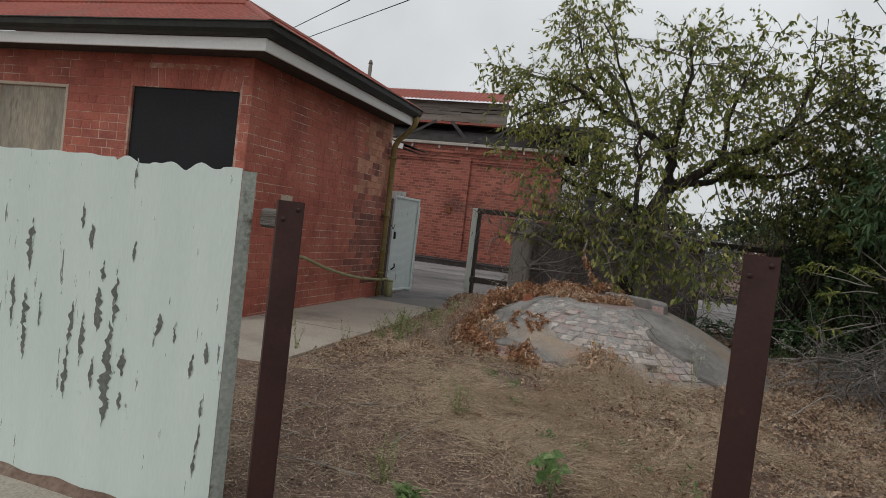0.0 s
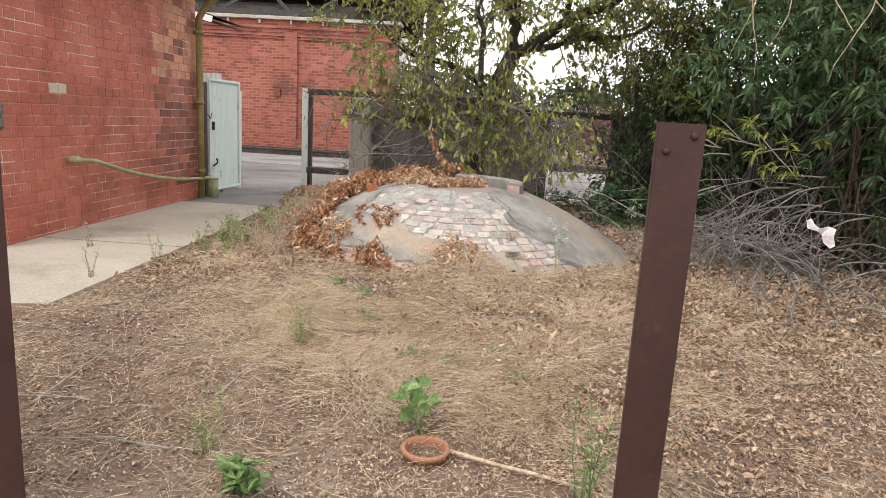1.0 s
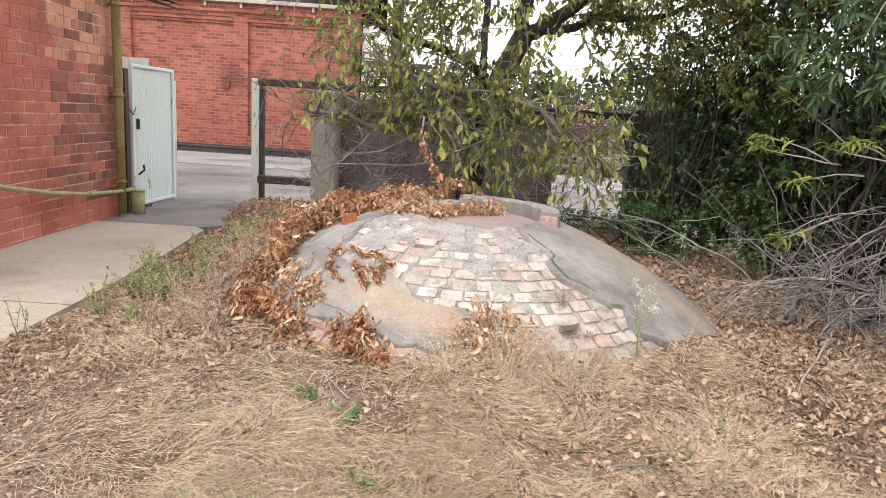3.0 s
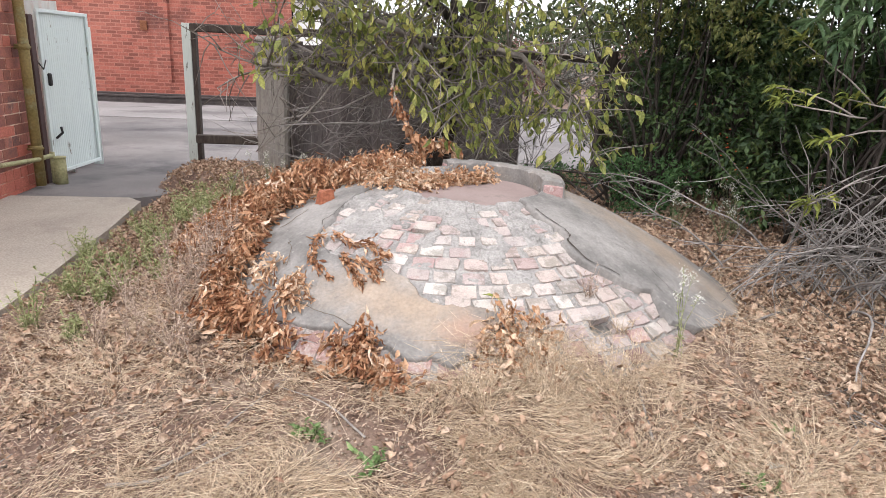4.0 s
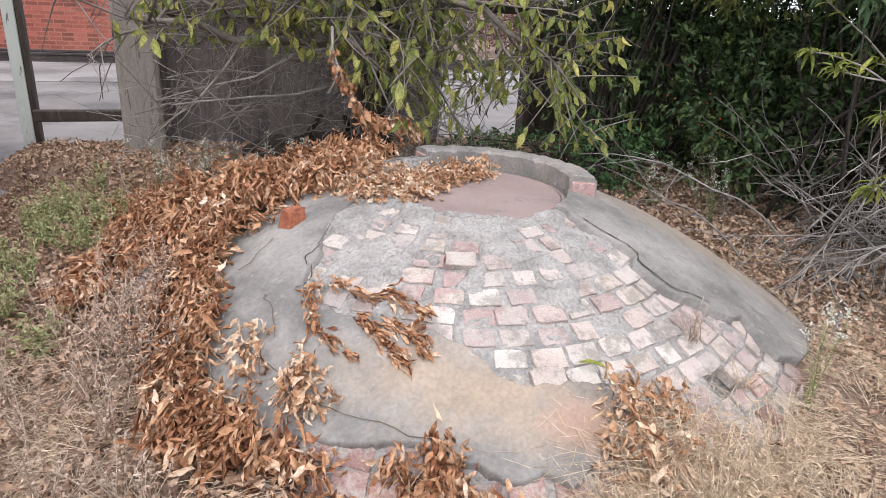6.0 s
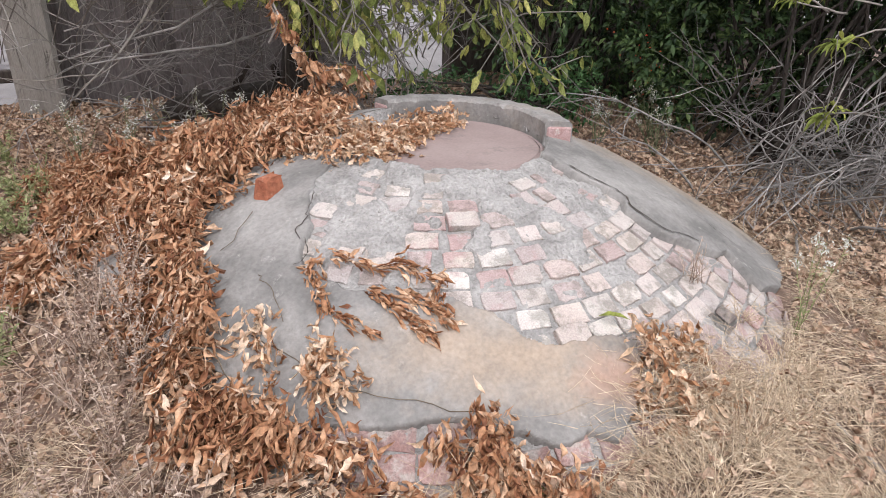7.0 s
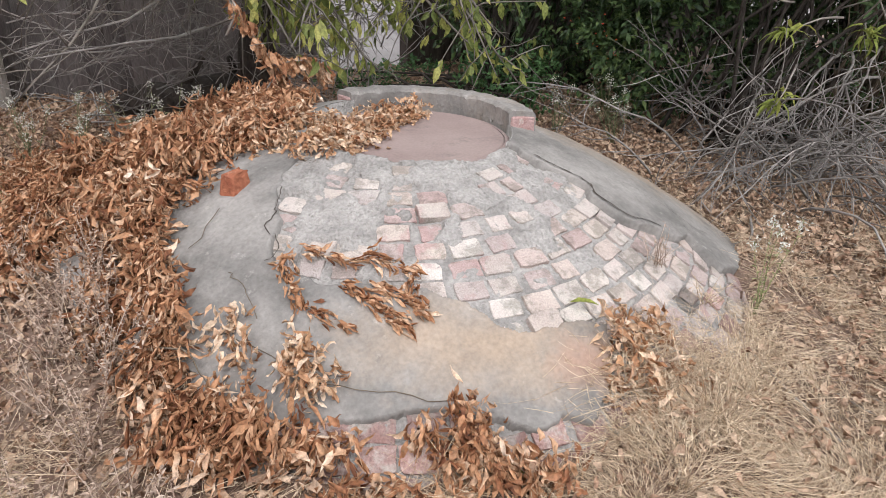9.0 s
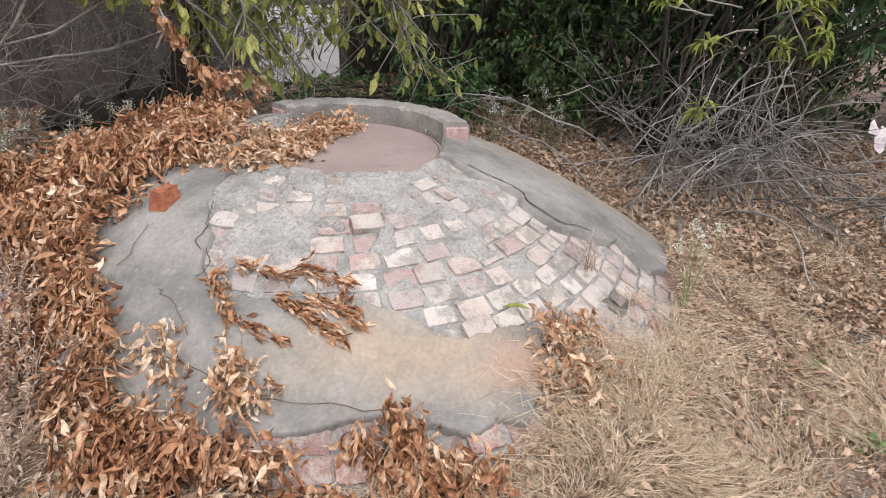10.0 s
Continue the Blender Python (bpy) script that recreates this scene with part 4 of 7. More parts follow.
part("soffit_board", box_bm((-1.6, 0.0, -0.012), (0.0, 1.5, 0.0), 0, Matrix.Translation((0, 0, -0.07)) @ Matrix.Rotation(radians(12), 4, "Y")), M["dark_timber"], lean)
part("wall", box_bm((-1.6, 0.1, -2.55), (-0.95, 1.4, 0.1)), M["far_brick"], lean)


# ---- gate and fence at the back ----
def peeling(name, paint, paint2, under, scale, at, streak):
    m = surface(name, paint, paint2, 1.5, 0.55, 0.12, 40, spots=under, spot_scale=scale, spot_at=at, streak=streak, bump_dist=0.003, grain=0.03)
    return m


M["sheet_paint"] = peeling("pale_green_peeling_paint", (0.65, 0.75, 0.70), (0.70, 0.79, 0.745), (0.2, 0.215, 0.2), 6.0, (0.632, 0.638), (3.6, 3.6, 0.5))
M["gate_paint"] = peeling("pale_blue_gate_paint", (0.58, 0.64, 0.63), (0.64, 0.70, 0.68), (0.22, 0.22, 0.19), 6.5, (0.63, 0.65), (1.6, 1.6, 0.4))
M["post_paint"] = peeling("pale_post_paint", (0.45, 0.5, 0.47), (0.55, 0.6, 0.56), (0.12, 0.11, 0.09), 9, (0.6, 0.64), (2, 2, 0.4))


def ribbed(length, height, pitch, amp, top=lambda u: 0.0, bottom=lambda u: 0.0, thick=0.002, sides=8):
    """A corrugated sheet standing up, u along x, ribs along z."""
    n = max(4, int(length / pitch * sides))
    vs, fs = [], []
    for s in (0, 1):
        for i in range(n + 1):
            u = length * i / n
            y = amp * math.sin(2 * math.pi * u / pitch) + s * thick
            vs += [(u, y, bottom(u)), (u, y, height + top(u))]
    k = 2 * (n + 1)
    for i in range(n):
        a = 2 * i
        fs += [(a, a + 2, a + 3, a + 1), (k + a, k + a + 1, k + a + 3, k + a + 2), (a + 1, a + 3, k + a + 3, k + a + 1), (a, k + a, k + a + 2, a + 2)]
    fs += [(0, 1, k + 1, k), (2 * n, k + 2 * n, k + 2 * n + 1, 2 * n + 1)]
    return mesh_of("sheet", vs, fs)


gate = thing("iron_gate", "pale blue corrugated iron gate standing open, paint scratched", "gate", (-3.9, 10.05, -0.09))
gate.rotation_euler = (0, 0, radians(86))
GW, GH = 0.97, 1.57
mesh_part("sheet", ribbed(GW - 0.03, GH - 0.03, 0.038, 0.004), M["gate_paint"], gate).location = (0.015, 0.03, 0.015)
for nm, a, b in (("stile", (0, 0, 0), (0.035, 0.02, GH)), ("stile", (GW - 0.035, 0, 0), (GW, 0.02, GH)), ("top_rail", (0.036, 0.0, GH - 0.035), (GW - 0.036, 0.02, GH)), ("bottom_rail", (0.036, 0.0, 0), (GW - 0.036, 0.02, 0.035))):
    part(nm, box_bm(a, b, 0.003), M["gate_paint"], gate)
part("latch", box_bm((0.05, -0.03, 0.86), (0.1, -0.001, 0.98), 0.01), M["black_iron"], gate, "black iron latch")
tubes("bolt", [[(0.06, -0.02, 0.36, 0.012), (0.16, -0.03, 0.4, 0.012), (0.14, -0.03, 0.46, 0.012)]], 6, M["black_iron"], gate, "black iron bolt")
tubes("chain", [[(0.03, -0.02, 1.1, 0.006), (-0.06, -0.04, 1.02, 0.006), (-0.1, -0.02, 1.08, 0.006)]], 5, M["black_iron"], gate)
hp = tagged(part("hinge_post", box_bm((-3.99, 9.9, -0.2), (-3.91, 10.0, 1.42), 0.008), M["steel_brown"]), "dark brown timber hinge post of the gate", "post")
sh = thing("fence_sheet", "pale corrugated iron sheet behind the hinge post", "fence", (-4.35, 10.55, -0.15))
mesh_part("sheet", ribbed(0.42, 1.72, 0.076, 0.009), M["gate_paint"], sh)
sh2 = thing("fence_sheet", "pale corrugated iron sheet beyond the open gate", "fence", (-3.95, 11.1, -0.15))
mesh_part("sheet", ribbed(0.1, 1.5, 0.076, 0.009), M["gate_paint"], sh2)

lp = thing("gate_post", "square timber gate post with flaking pale paint", "post", (-2.71, 10.68, -0.15))
part("post", box_bm((-0.05, -0.055, 0), (0.04, 0.055, 1.58), 0.006), M["post_paint"], lp)
part("side_batten", box_bm((0.041, -0.045, 0.05), (0.088, 0.055, 1.52), 0.006), M["dark_timber"], lp, "dark bare timber batten")
FZ = 10.28
for nm, z0, z1, x0, x1 in (("fence_rail", 1.34, 1.42, -2.58, 0.2), ("fence_rail", 0.24, 0.33, -2.58, -1.62), ("fence_rail", 1.22, 1.30, 0.2, 1.7)):
    tagged(part(nm, box_bm((x0, FZ - 0.04, z0), (x1, FZ + 0.03, z1), 0.01), M["dark_timber"]), "dark weathered timber rail of the back fence", "rail", group="fence rails")
tagged(part("fence_post", box_bm((-1.92, FZ - 0.28, -0.15), (-1.62, FZ - 0.06, 1.33), 0.03), M["grey_timber"]), "thick grey weathered timber fence post", "post")
pal = thing("paling_fence", "dark brown timber paling fence behind dead branches", "fence", (-1.6, FZ, -0.1))
u, k = -0.13, 0
while u < 2.3:
    wv = rng.uniform(0.1, 0.16)
    h = 1.36 + rng.uniform(-0.05, 0.04)
    part("paling", box_bm((u, 0.031 + 0.004 * (k % 2), 0), (u + wv + 0.012, 0.055 + 0.004 * (k % 2), h), 0.003), M["paling"], pal)
    k += 1
    u += wv
part("top_rail", box_bm((0.0, -0.02, 1.18), (2.35, 0.028, 1.27), 0.006), M["dark_timber"], pal)
pal2 = thing("dark_paling_fence", "dark timber paling fence behind the evergreen shrubs", "fence", (1.66, FZ, -0.1))
u = 0.0
while u < 5.5:
    wv = rng.uniform(0.1, 0.16)
    part("paling", box_bm((u, 0.031 + 0.004 * (k % 2), 0), (u + wv + 0.012, 0.055 + 0.004 * (k % 2), 1.42 + rng.uniform(-0.04, 0.04)), 0.003), M["dark_timber"], pal2)
    k += 1
    u += wv
part("end_post", box_bm((0, -0.1, 0), (0.13, 0.029, 1.45), 0.008), M["dark_timber"], pal2)

# ---- foreground: peeling iron fence and brown steel posts ----
iron = thing("iron_fence", "pale green iron fence sheet with peeling paint and ragged top", "fence", (-4.505, 2.66, -0.36))
iron.rotation_euler = (0, 0, radians(-0.5))


def ragged(u):
    d = 0.004 * math.sin(u * 7.0) + 0.003 * math.sin(u * 31.0)
    if 2.25 < u < 2.82:
        d += -0.02 + 0.025 * abs(math.sin(u * 15.5)) + 0.008 * math.sin(u * 47)
    return d - 0.005


def nz_line(x, seed):
    return noise.fractal((x, seed, 0.5), 1.0, 2.0, 3)


mesh_part("sheet", ribbed(2.93, 1.6, 0.33, 0.005, ragged, lambda u: 0.03 * math.sin(u * 2.3), sides=24), M["sheet_paint"], iron)
# same pale green paint as the sheet; the fold's shading is in its colour
fl = mesh_part("edge_flange", ribbed(0.06, 1.6, 0.4, 0.004, lambda u: -0.01, lambda u: 0.02), surface("shaded_sheet_paint", (0.36, 0.40, 0.35), (0.44, 0.48, 0.43), 5, 0.6, 0.2, 50, spots=(0.12, 0.1, 0.07), spot_scale=6), iron, "folded edge in the sheet's paint, darkened as its shaded side")
fl.location, fl.rotation_euler = (2.932, 0.0, 0), (0, 0, radians(52))
M["bare_iron"] = surface("bare_grey_iron", (0.125, 0.135, 0.122), (0.19, 0.2, 0.185), 16, 0.8, 0.3, 70, spots=(0.26, 0.28, 0.26), spot_scale=30, spot_at=(0.6, 0.7))
# where the paint has come off: long upright scars with curled paint at their edges; u, height, width, length
SCARS = [(1.78, 1.14, 0.032, 0.21), (1.78, 0.75, 0.036, 0.28), (1.69, 0.85, 0.023, 0.21), (1.88, 0.84, 0.022, 0.14), (2.07, 0.8, 0.028, 0.17), (2.06, 0.57, 0.026, 0.22), (2.14, 0.74, 0.025, 0.22), (2.08, 1.31, 0.019, 0.1),
         (2.15, 1.22, 0.025, 0.1), (2.24, 1.07, 0.021, 0.08), (2.23, 0.89, 0.03, 0.17), (2.32, 0.94, 0.027, 0.18), (2.31, 0.6, 0.041, 0.4), (2.23, 0.59, 0.018, 0.13), (2.39, 0.67, 0.027, 0.11), (2.39, 0.49, 0.025, 0.07),
         (2.4, 1.18, 0.018, 0.08), (2.37, 1.53, 0.012, 0.11), (2.58, 0.87, 0.023, 0.09), (2.67, 0.85, 0.015, 0.08), (2.77, 0.72, 0.023, 0.09), (2.84, 0.79, 0.024, 0.08), (2.85, 0.55, 0.018, 0.07), (2.84, 0.36, 0.016, 0.2)]
for u0, z0, wide, tall in SCARS:
    wide, tall = wide * 1.45, tall * 1.25
    rows = max(7, int(tall / 0.008))
    vs, fs, lv, lf = [], [], [], []
    seed = u0 * 13.7 + z0 * 5.1
    for i in range(rows + 1):
        f = i / rows
        z = z0 + tall * (f - 0.5)
        mid = u0 + 0.012 * nz_line(f * tall * 9, seed)
        body = (1 - abs(2 * f - 1) ** 3) * wide * 0.5
        a = mid - max(0.0006, body * (0.75 + 0.9 * nz_line(z * 42, seed + 3)))
        b = mid + max(0.0006, body * (0.75 + 0.9 * nz_line(z * 42, seed + 7)))
        for u in (a, b):
            vs.append((u, 0.005 * math.sin(2 * math.pi * u / 0.33) - 0.0014, z))
        curl = 0.004 * max(0.0, nz_line(z * 30, seed + 11)) + 0.0004
        lv += [vs[-1], (b - curl * 1.2, vs[-1][1] - curl * 1.6, z)]
        if i:
            k = 2 * i
            fs.append((k - 2, k - 1, k + 1, k))
            lf.append((k - 2, k - 1, k + 1, k))
    scar = mesh_part("bare_scar", mesh_of("bare_scar", vs, fs), M["bare_iron"], iron, "bare grey iron where paint has peeled")
    mesh_part("paint_curl", mesh_of("paint_curl", lv, lf), M["sheet_paint"], scar)
tagged(part("fence_rail_stub", box_bm((-1.53, 2.72, 1.0), (-1.335, 2.76, 1.085), 0.012), M["rail_timber"]), "broken grey weathered timber rail stub", "rail")
tagged(slab("kerb", [(-4.6, 1.3), (-1.8, 1.3), (-1.75, 2.64), (-4.6, 2.64)], -0.345, 0.2, M["slab"], "low sandy concrete footing under the iron fence", "footing"), kind="structure")


def channel_post(at, turn, width, depth, height, label, back=1):
    ob = thing("steel_post", label, "post", at, group="brown fence posts")
    ob.rotation_euler = (0, 0, radians(turn))
    bm = bmesh.new()
    t = 0.009
    prof = [(-width / 2, 0), (width / 2, 0), (width / 2, depth), (width / 2 - t, depth), (width / 2 - t, t), (-width / 2 + t, t), (-width / 2 + t, depth), (-width / 2, depth)]
    f = bm.faces.new([bm.verts.new((x, y * back, 0)) for x, y in prof])
    r = bmesh.ops.extrude_face_region(bm, geom=[f])
    bmesh.ops.translate(bm, vec=(0, 0, height), verts=[v for v in r["geom"] if isinstance(v, bmesh.types.BMVert)])
    bmesh.ops.recalc_face_normals(bm, faces=bm.faces)
    bmesh.ops.bevel(bm, geom=[e for e in bm.edges if abs(e.verts[0].co.z - e.verts[1].co.z) > 0.5], offset=0.003, segments=2, affect="EDGES", profile=0.5)
    web = part("channel", bm, M["steel_brown"], ob)
    for x, z in ((-width * 0.27, height - 0.075), (width * 0.27, height - 0.032)):
        tubes("bolt_head", [[(x, 0.001, z, 0.010), (x, -0.006, z, 0.010), (x, -0.009, z, 0.005)]], 8, M["steel_brown"], web)
    return ob


channel_post((0.481, 2.812, -0.35), -9, 0.122, 0.055, 1.475, "dark brown steel channel fence post, rusty bolts")
channel_post((-1.29, 2.58, -0.35), 38, 0.105, 0.06, 1.475, "dark brown steel channel fence post beside the iron sheet")

# ---- brick dome of the old cistern ----
CX, CY = -0.28, 6.92
HX, HY, HR = -0.226, 6.875, 0.427


def dome_z(r):
    return 0.569 - 0.268 * r * r + 0.0125 * r ** 4


def dome_pt(a, r, lift=0.0):
    """The point at angle a (radians) and plan radius r, lifted off along the normal."""
    dz = -0.536 * r + 0.05 * r ** 3
    n = Vector((-dz * math.cos(a), -dz * math.sin(a), 1)).normalized()
    return Vector((CX + r * math.cos(a), CY + r * math.sin(a), dome_z(r))) + n * lift, n


dome = thing("cistern_dome", "low weathered brick dome of an old cistern, cement partly broken away", "dome", (CX, CY, 0))
dl = Matrix.Translation((-CX, -CY, 0))


def polar_mesh(name, r0, r1, nr, na, lift, keep=None, a0=-math.pi, a1=math.pi):
    vs, fs, id_of = [], [], {}
    for i in range(nr + 1):
        for j in range(na + 1):
            r, a = r0 + (r1 - r0) * i / nr, a0 + (a1 - a0) * j / na
            p, _ = dome_pt(a, r, lift(a, r))
            id_of[i, j] = len(vs)
            vs.append((p.x - CX, p.y - CY, p.z))
    for i in range(nr):
        for j in range(na):
            q = (id_of[i, j], id_of[i, j + 1], id_of[i + 1, j + 1], id_of[i + 1, j])
            if keep is None or keep(a0 + (a1 - a0) * (j + 0.5) / na, r0 + (r1 - r0) * (i + 0.5) / nr):
                fs.append(q[::-1])
    me = mesh_of(name, vs, fs)
    return me


def nz(x, y, s, seed=0.0, octaves=4):
    return noise.fractal((x * s, y * s, seed), 1.0, 2.0, octaves)


def ledge(a, r):
    """Broken course edges, and mortar washed out between the bricks on the right."""
    d = math.degrees(a)
    step = 0.006 * ((r - 0.560) / 0.0765 % 1.0) * (1 if nz(r * math.cos(a), r * math.sin(a), 4, 1.0) > -0.1 else 0.2)
    wash = 0.006 * float(smooth01(d, -105, -80)) * float(smooth01(r, 0.8, 1.0)) if d < 0 else 0.0
    return -step - wash


def off_hatch(a, r):
    return math.hypot(CX + r * math.cos(a) - HX, CY + r * math.sin(a) - HY) > HR - 0.004


def buried(a, r):
    """True where leaves and soil cover the foot of the dome."""
    d = math.degrees(a)
    return (r > 1.30 and (d < -143 or d > 150)) or (r > 1.40 and (d < -133 or d > 60))


def smear(a, r):
    """Mortar smeared over the bricks: thick in patches towards the hatch."""
    x, y = r * math.cos(a), r * math.sin(a)
    k = nz(x, y, 6.5, 8.0, 5) - 0.07 + 0.9 * max(0.76 - r, 0.0) - 1.1 * max(r - 0.76, 0.0) + 0.3 * max(0.0, radians(-112) - a)
    k = min(max(k / 0.22, 0), 1)
    return 0.015 * k * k * (3 - 2 * k)


def shell_lift(a, r):
    x, y = r * math.cos(a), r * math.sin(a)
    hollow = math.hypot((r - 1.30) / 0.075, math.radians(math.degrees(a) + 66.5) * r / 0.065)
    return 0.005 * nz(x, y, 24, 2.0, 5) + 0.004 * nz(x, y, 5, 6.0) + ledge(a, r) + smear(a, r) - 0.075 * float(smooth01(-hollow, -1.15, -0.75))


shell = polar_mesh("shell", 0.28, 1.64, 180, 900, shell_lift, lambda a, r: off_hatch(a, r) and not buried(a, r))
mesh_part("shell", shell, M["dome_mortar"], dome, "rough grey mortar bed", True)


CRACKS = []


def cement_edge(a, r):
    """Above zero where the cement coat still lies: right flank, left part and the lower front."""
    d = math.degrees(a)
    x, y = r * math.cos(a), r * math.sin(a)
    wob = 0.02 * nz(x, y, 4.0, 5.0) + 0.016 * nz(x, y, 12.0, 9.0, 6)
    crack = np.interp(r, [0.5, 0.65, 0.79, 0.83, 0.86, 0.99, 1.06, 1.185, 1.225, 1.31, 1.37, 1.45, 1.5, 1.6], [-56, -58, -56.5, -57, -60.5, -60.5, -56.5, -52.5, -47.5, -50.5, -51, -46, -38, -25])
    right = math.radians(d - crack) * r if -100 < d < 140 else -9
    left_edge = np.interp(r, [0.5, 0.68, 0.81, 0.97, 1.1], [-160, -155, -146, -141, -120])
    left = math.radians(left_edge - d) * r if d < -60 else (0.3 if d >= 140 else -9)
    low = -9
    if -170 < d < -86:
        inner = np.interp(d, [-150, -141, -130, -114, -107, -103.7, -99, -91, -86], [0.9, 0.98, 1.0, 1.0, 1.06, 1.13, 1.165, 1.185, 1.22])
        outer = np.interp(d, [-150, -140, -130, -123, -113, -107, -103.5, -100, -96.8, -93, -90, -86], [1.46, 1.43, 1.38, 1.345, 1.34, 1.365, 1.40, 1.39, 1.415, 1.365, 1.30, 1.20])
        low = min(r - inner, outer - r)
        if d < -118:
            left = min(left, outer - r)
    e = max(right, left, low) + wob
    hole = math.hypot((r - 1.23) / 0.05, math.radians(d + 45) * r / 0.02) - 1
    e = min(e, 0.02 * hole + 0.6 * wob)
    px, py = CX + x + 0.02 * nz(x, y, 7.0, 21.0), CY + y + 0.02 * nz(x, y, 7.0, 31.0)
    for pts in CRACKS:
        for (ax, ay), (bx, by) in zip(pts, pts[1:]):
            t = min(max(((px - ax) * (bx - ax) + (py - ay) * (by - ay)) / ((bx - ax) ** 2 + (by - ay) ** 2), 0), 1)
            e = min(e, math.hypot(px - ax - t * (bx - ax), py - ay - t * (by - ay)) - 0.0125)
    return e


def cement_lift(a, r):
    e = cement_edge(a, r)
    t = min(max((e + 0.006) / 0.009, 0), 1)
    x, y = r * math.cos(a), r * math.sin(a)
    thick = 0.03 if -80 < math.degrees(a) < 140 else 0.024
    return -0.014 + (0.014 + thick) * t * t * (3 - 2 * t) + 0.004 * nz(x, y, 7, 4.0) + 0.0024 * nz(x, y, 30, 14.0, 5)


coat = polar_mesh("cement_coat", 0.33, 1.61, 252, 1050, cement_lift, lambda a, r: cement_edge(a, r) > -0.010 and off_hatch(a, r) and not buried(a, r), -math.pi, radians(95))
mesh_part("cement_coat", coat, M["cement"], dome, "grey cement coat with orange stains and broken edges", True)
back = polar_mesh("cement_coat", 0.33, 1.61, 170, 260, cement_lift, lambda a, r: off_hatch(a, r) and not buried(a, r), radians(95), math.pi)
mesh_part("cement_coat", back, M["cement"], dome, "grey cement coat", True)


def dome_brick(w, h, proud, seed, kind="dome_brick"):
    """A worn brick face: sharp sides, one or two corners broken off, the top slightly uneven."""
    rs = random.Random(seed)
    cut = [0.03 if rs.random() < 0.62 else rs.uniform(0.1, 0.4) for _ in range(4)]
    rim = []
    for q in range(4):
        for f in (-1 + cut[q] * 0.8, rs.uniform(-0.45, -0.2), rs.uniform(0.2, 0.45), 1 - cut[(q + 1) % 4] * 0.8):
            x, y = ((f, -1), (1, f), (-f, 1), (-1, -f))[q]
            rim.append((x * w / 2 + rs.uniform(-1, 1) * 0.0025, y * h / 2 + rs.uniform(-1, 1) * 0.0025))
    tilt = (rs.uniform(-0.03, 0.03), rs.uniform(-0.04, 0.04))
    top = [proud + x * tilt[0] + y * tilt[1] + rs.uniform(-0.001, 0.001) for x, y in rim]
    vs = [(x, y, -0.03) for x, y in rim] + [(x, y, z - 0.0018) for (x, y), z in zip(rim, top)]
    vs += [(x * (1 - 0.0018 / w * 2), y * (1 - 0.0018 / h * 2), z) for (x, y), z in zip(rim, top)] + [(0, 0, proud + rs.uniform(-0.001, 0.001))]
    fs = []
    for k in range(16):
        k2 = (k + 1) % 16
        fs += [(k, k2, 16 + k2, 16 + k), (16 + k, 16 + k2, 32 + k2, 32 + k), (32 + k, 32 + k2, 48)]
    me = mesh_of("brick", vs, fs)
    me.materials.append(M[kind])
    return me


def crack_shade_strip(points, width, high=None, jitter=0.005):
    """A thin flat dark ribbon on the cement; its colour stands for a crack's shade."""
    pts = []
    for (ax, ay), (bx, by) in zip(points, points[1:]):
        for f in (0, 0.2, 0.4, 0.6, 0.8):
            pts.append((ax + (bx - ax) * f + rng.normal(0, jitter), ay + (by - ay) * f + rng.normal(0, jitter)))
    vs, fs = [], []
    for i, (x, y) in enumerate(pts):
        a, r = math.atan2(y - CY, x - CX), math.hypot(x - CX, y - CY)
        x2, y2 = pts[min(i + 1, len(pts) - 1)]
        x1, y1 = pts[max(i - 1, 0)]
        d = Vector((y2 - y1, -(x2 - x1), 0)).normalized() * width * rng.uniform(0.2, 1.0) / 2
        p, _ = dome_pt(a, r, cement_lift(a, r) + 0.0022 if high is None else high)
        vs += [(p.x - CX - d.x, p.y - CY - d.y, p.z), (p.x - CX + d.x, p.y - CY + d.y, p.z)]
        if i:
            fs.append((2 * i - 2, 2 * i - 1, 2 * i + 1, 2 * i))
    # no gap is cut here; the ribbon's dark colour is the crack's shade
    mesh_part("crack", mesh_of("crack", vs, fs), M["dark_timber"], dome, "dark ribbon painting the shade of a cement crack")


EDGE = [(CX + r * math.cos(radians(d)), CY + r * math.sin(radians(d))) for r, d in ((0.6, -55.5), (0.66, -56.4), (0.72, -55.8), (0.79, -54.8), (0.83, -55.3), (0.86, -58.7), (0.93, -59), (0.99, -58.8), (1.06, -54.9), (1.12, -53.3))]
crack_shade_strip(EDGE, 0.010, 0.0335, 0.002)
LEFT_EDGE = [(-0.875, 6.62), (-0.91, 6.56), (-0.945, 6.505), (-1.0, 6.455), (-0.98, 6.4), (-0.99, 6.352), (-1.05, 6.33)]
crack_shade_strip(LEFT_EDGE, 0.005, 0.0275, 0.004)
for pts, wd in (([(0.42, 6.3), (0.58, 6.2), (0.66, 6.08), (0.8, 6.05)], 0.003),):
    crack_shade_strip(pts, wd)


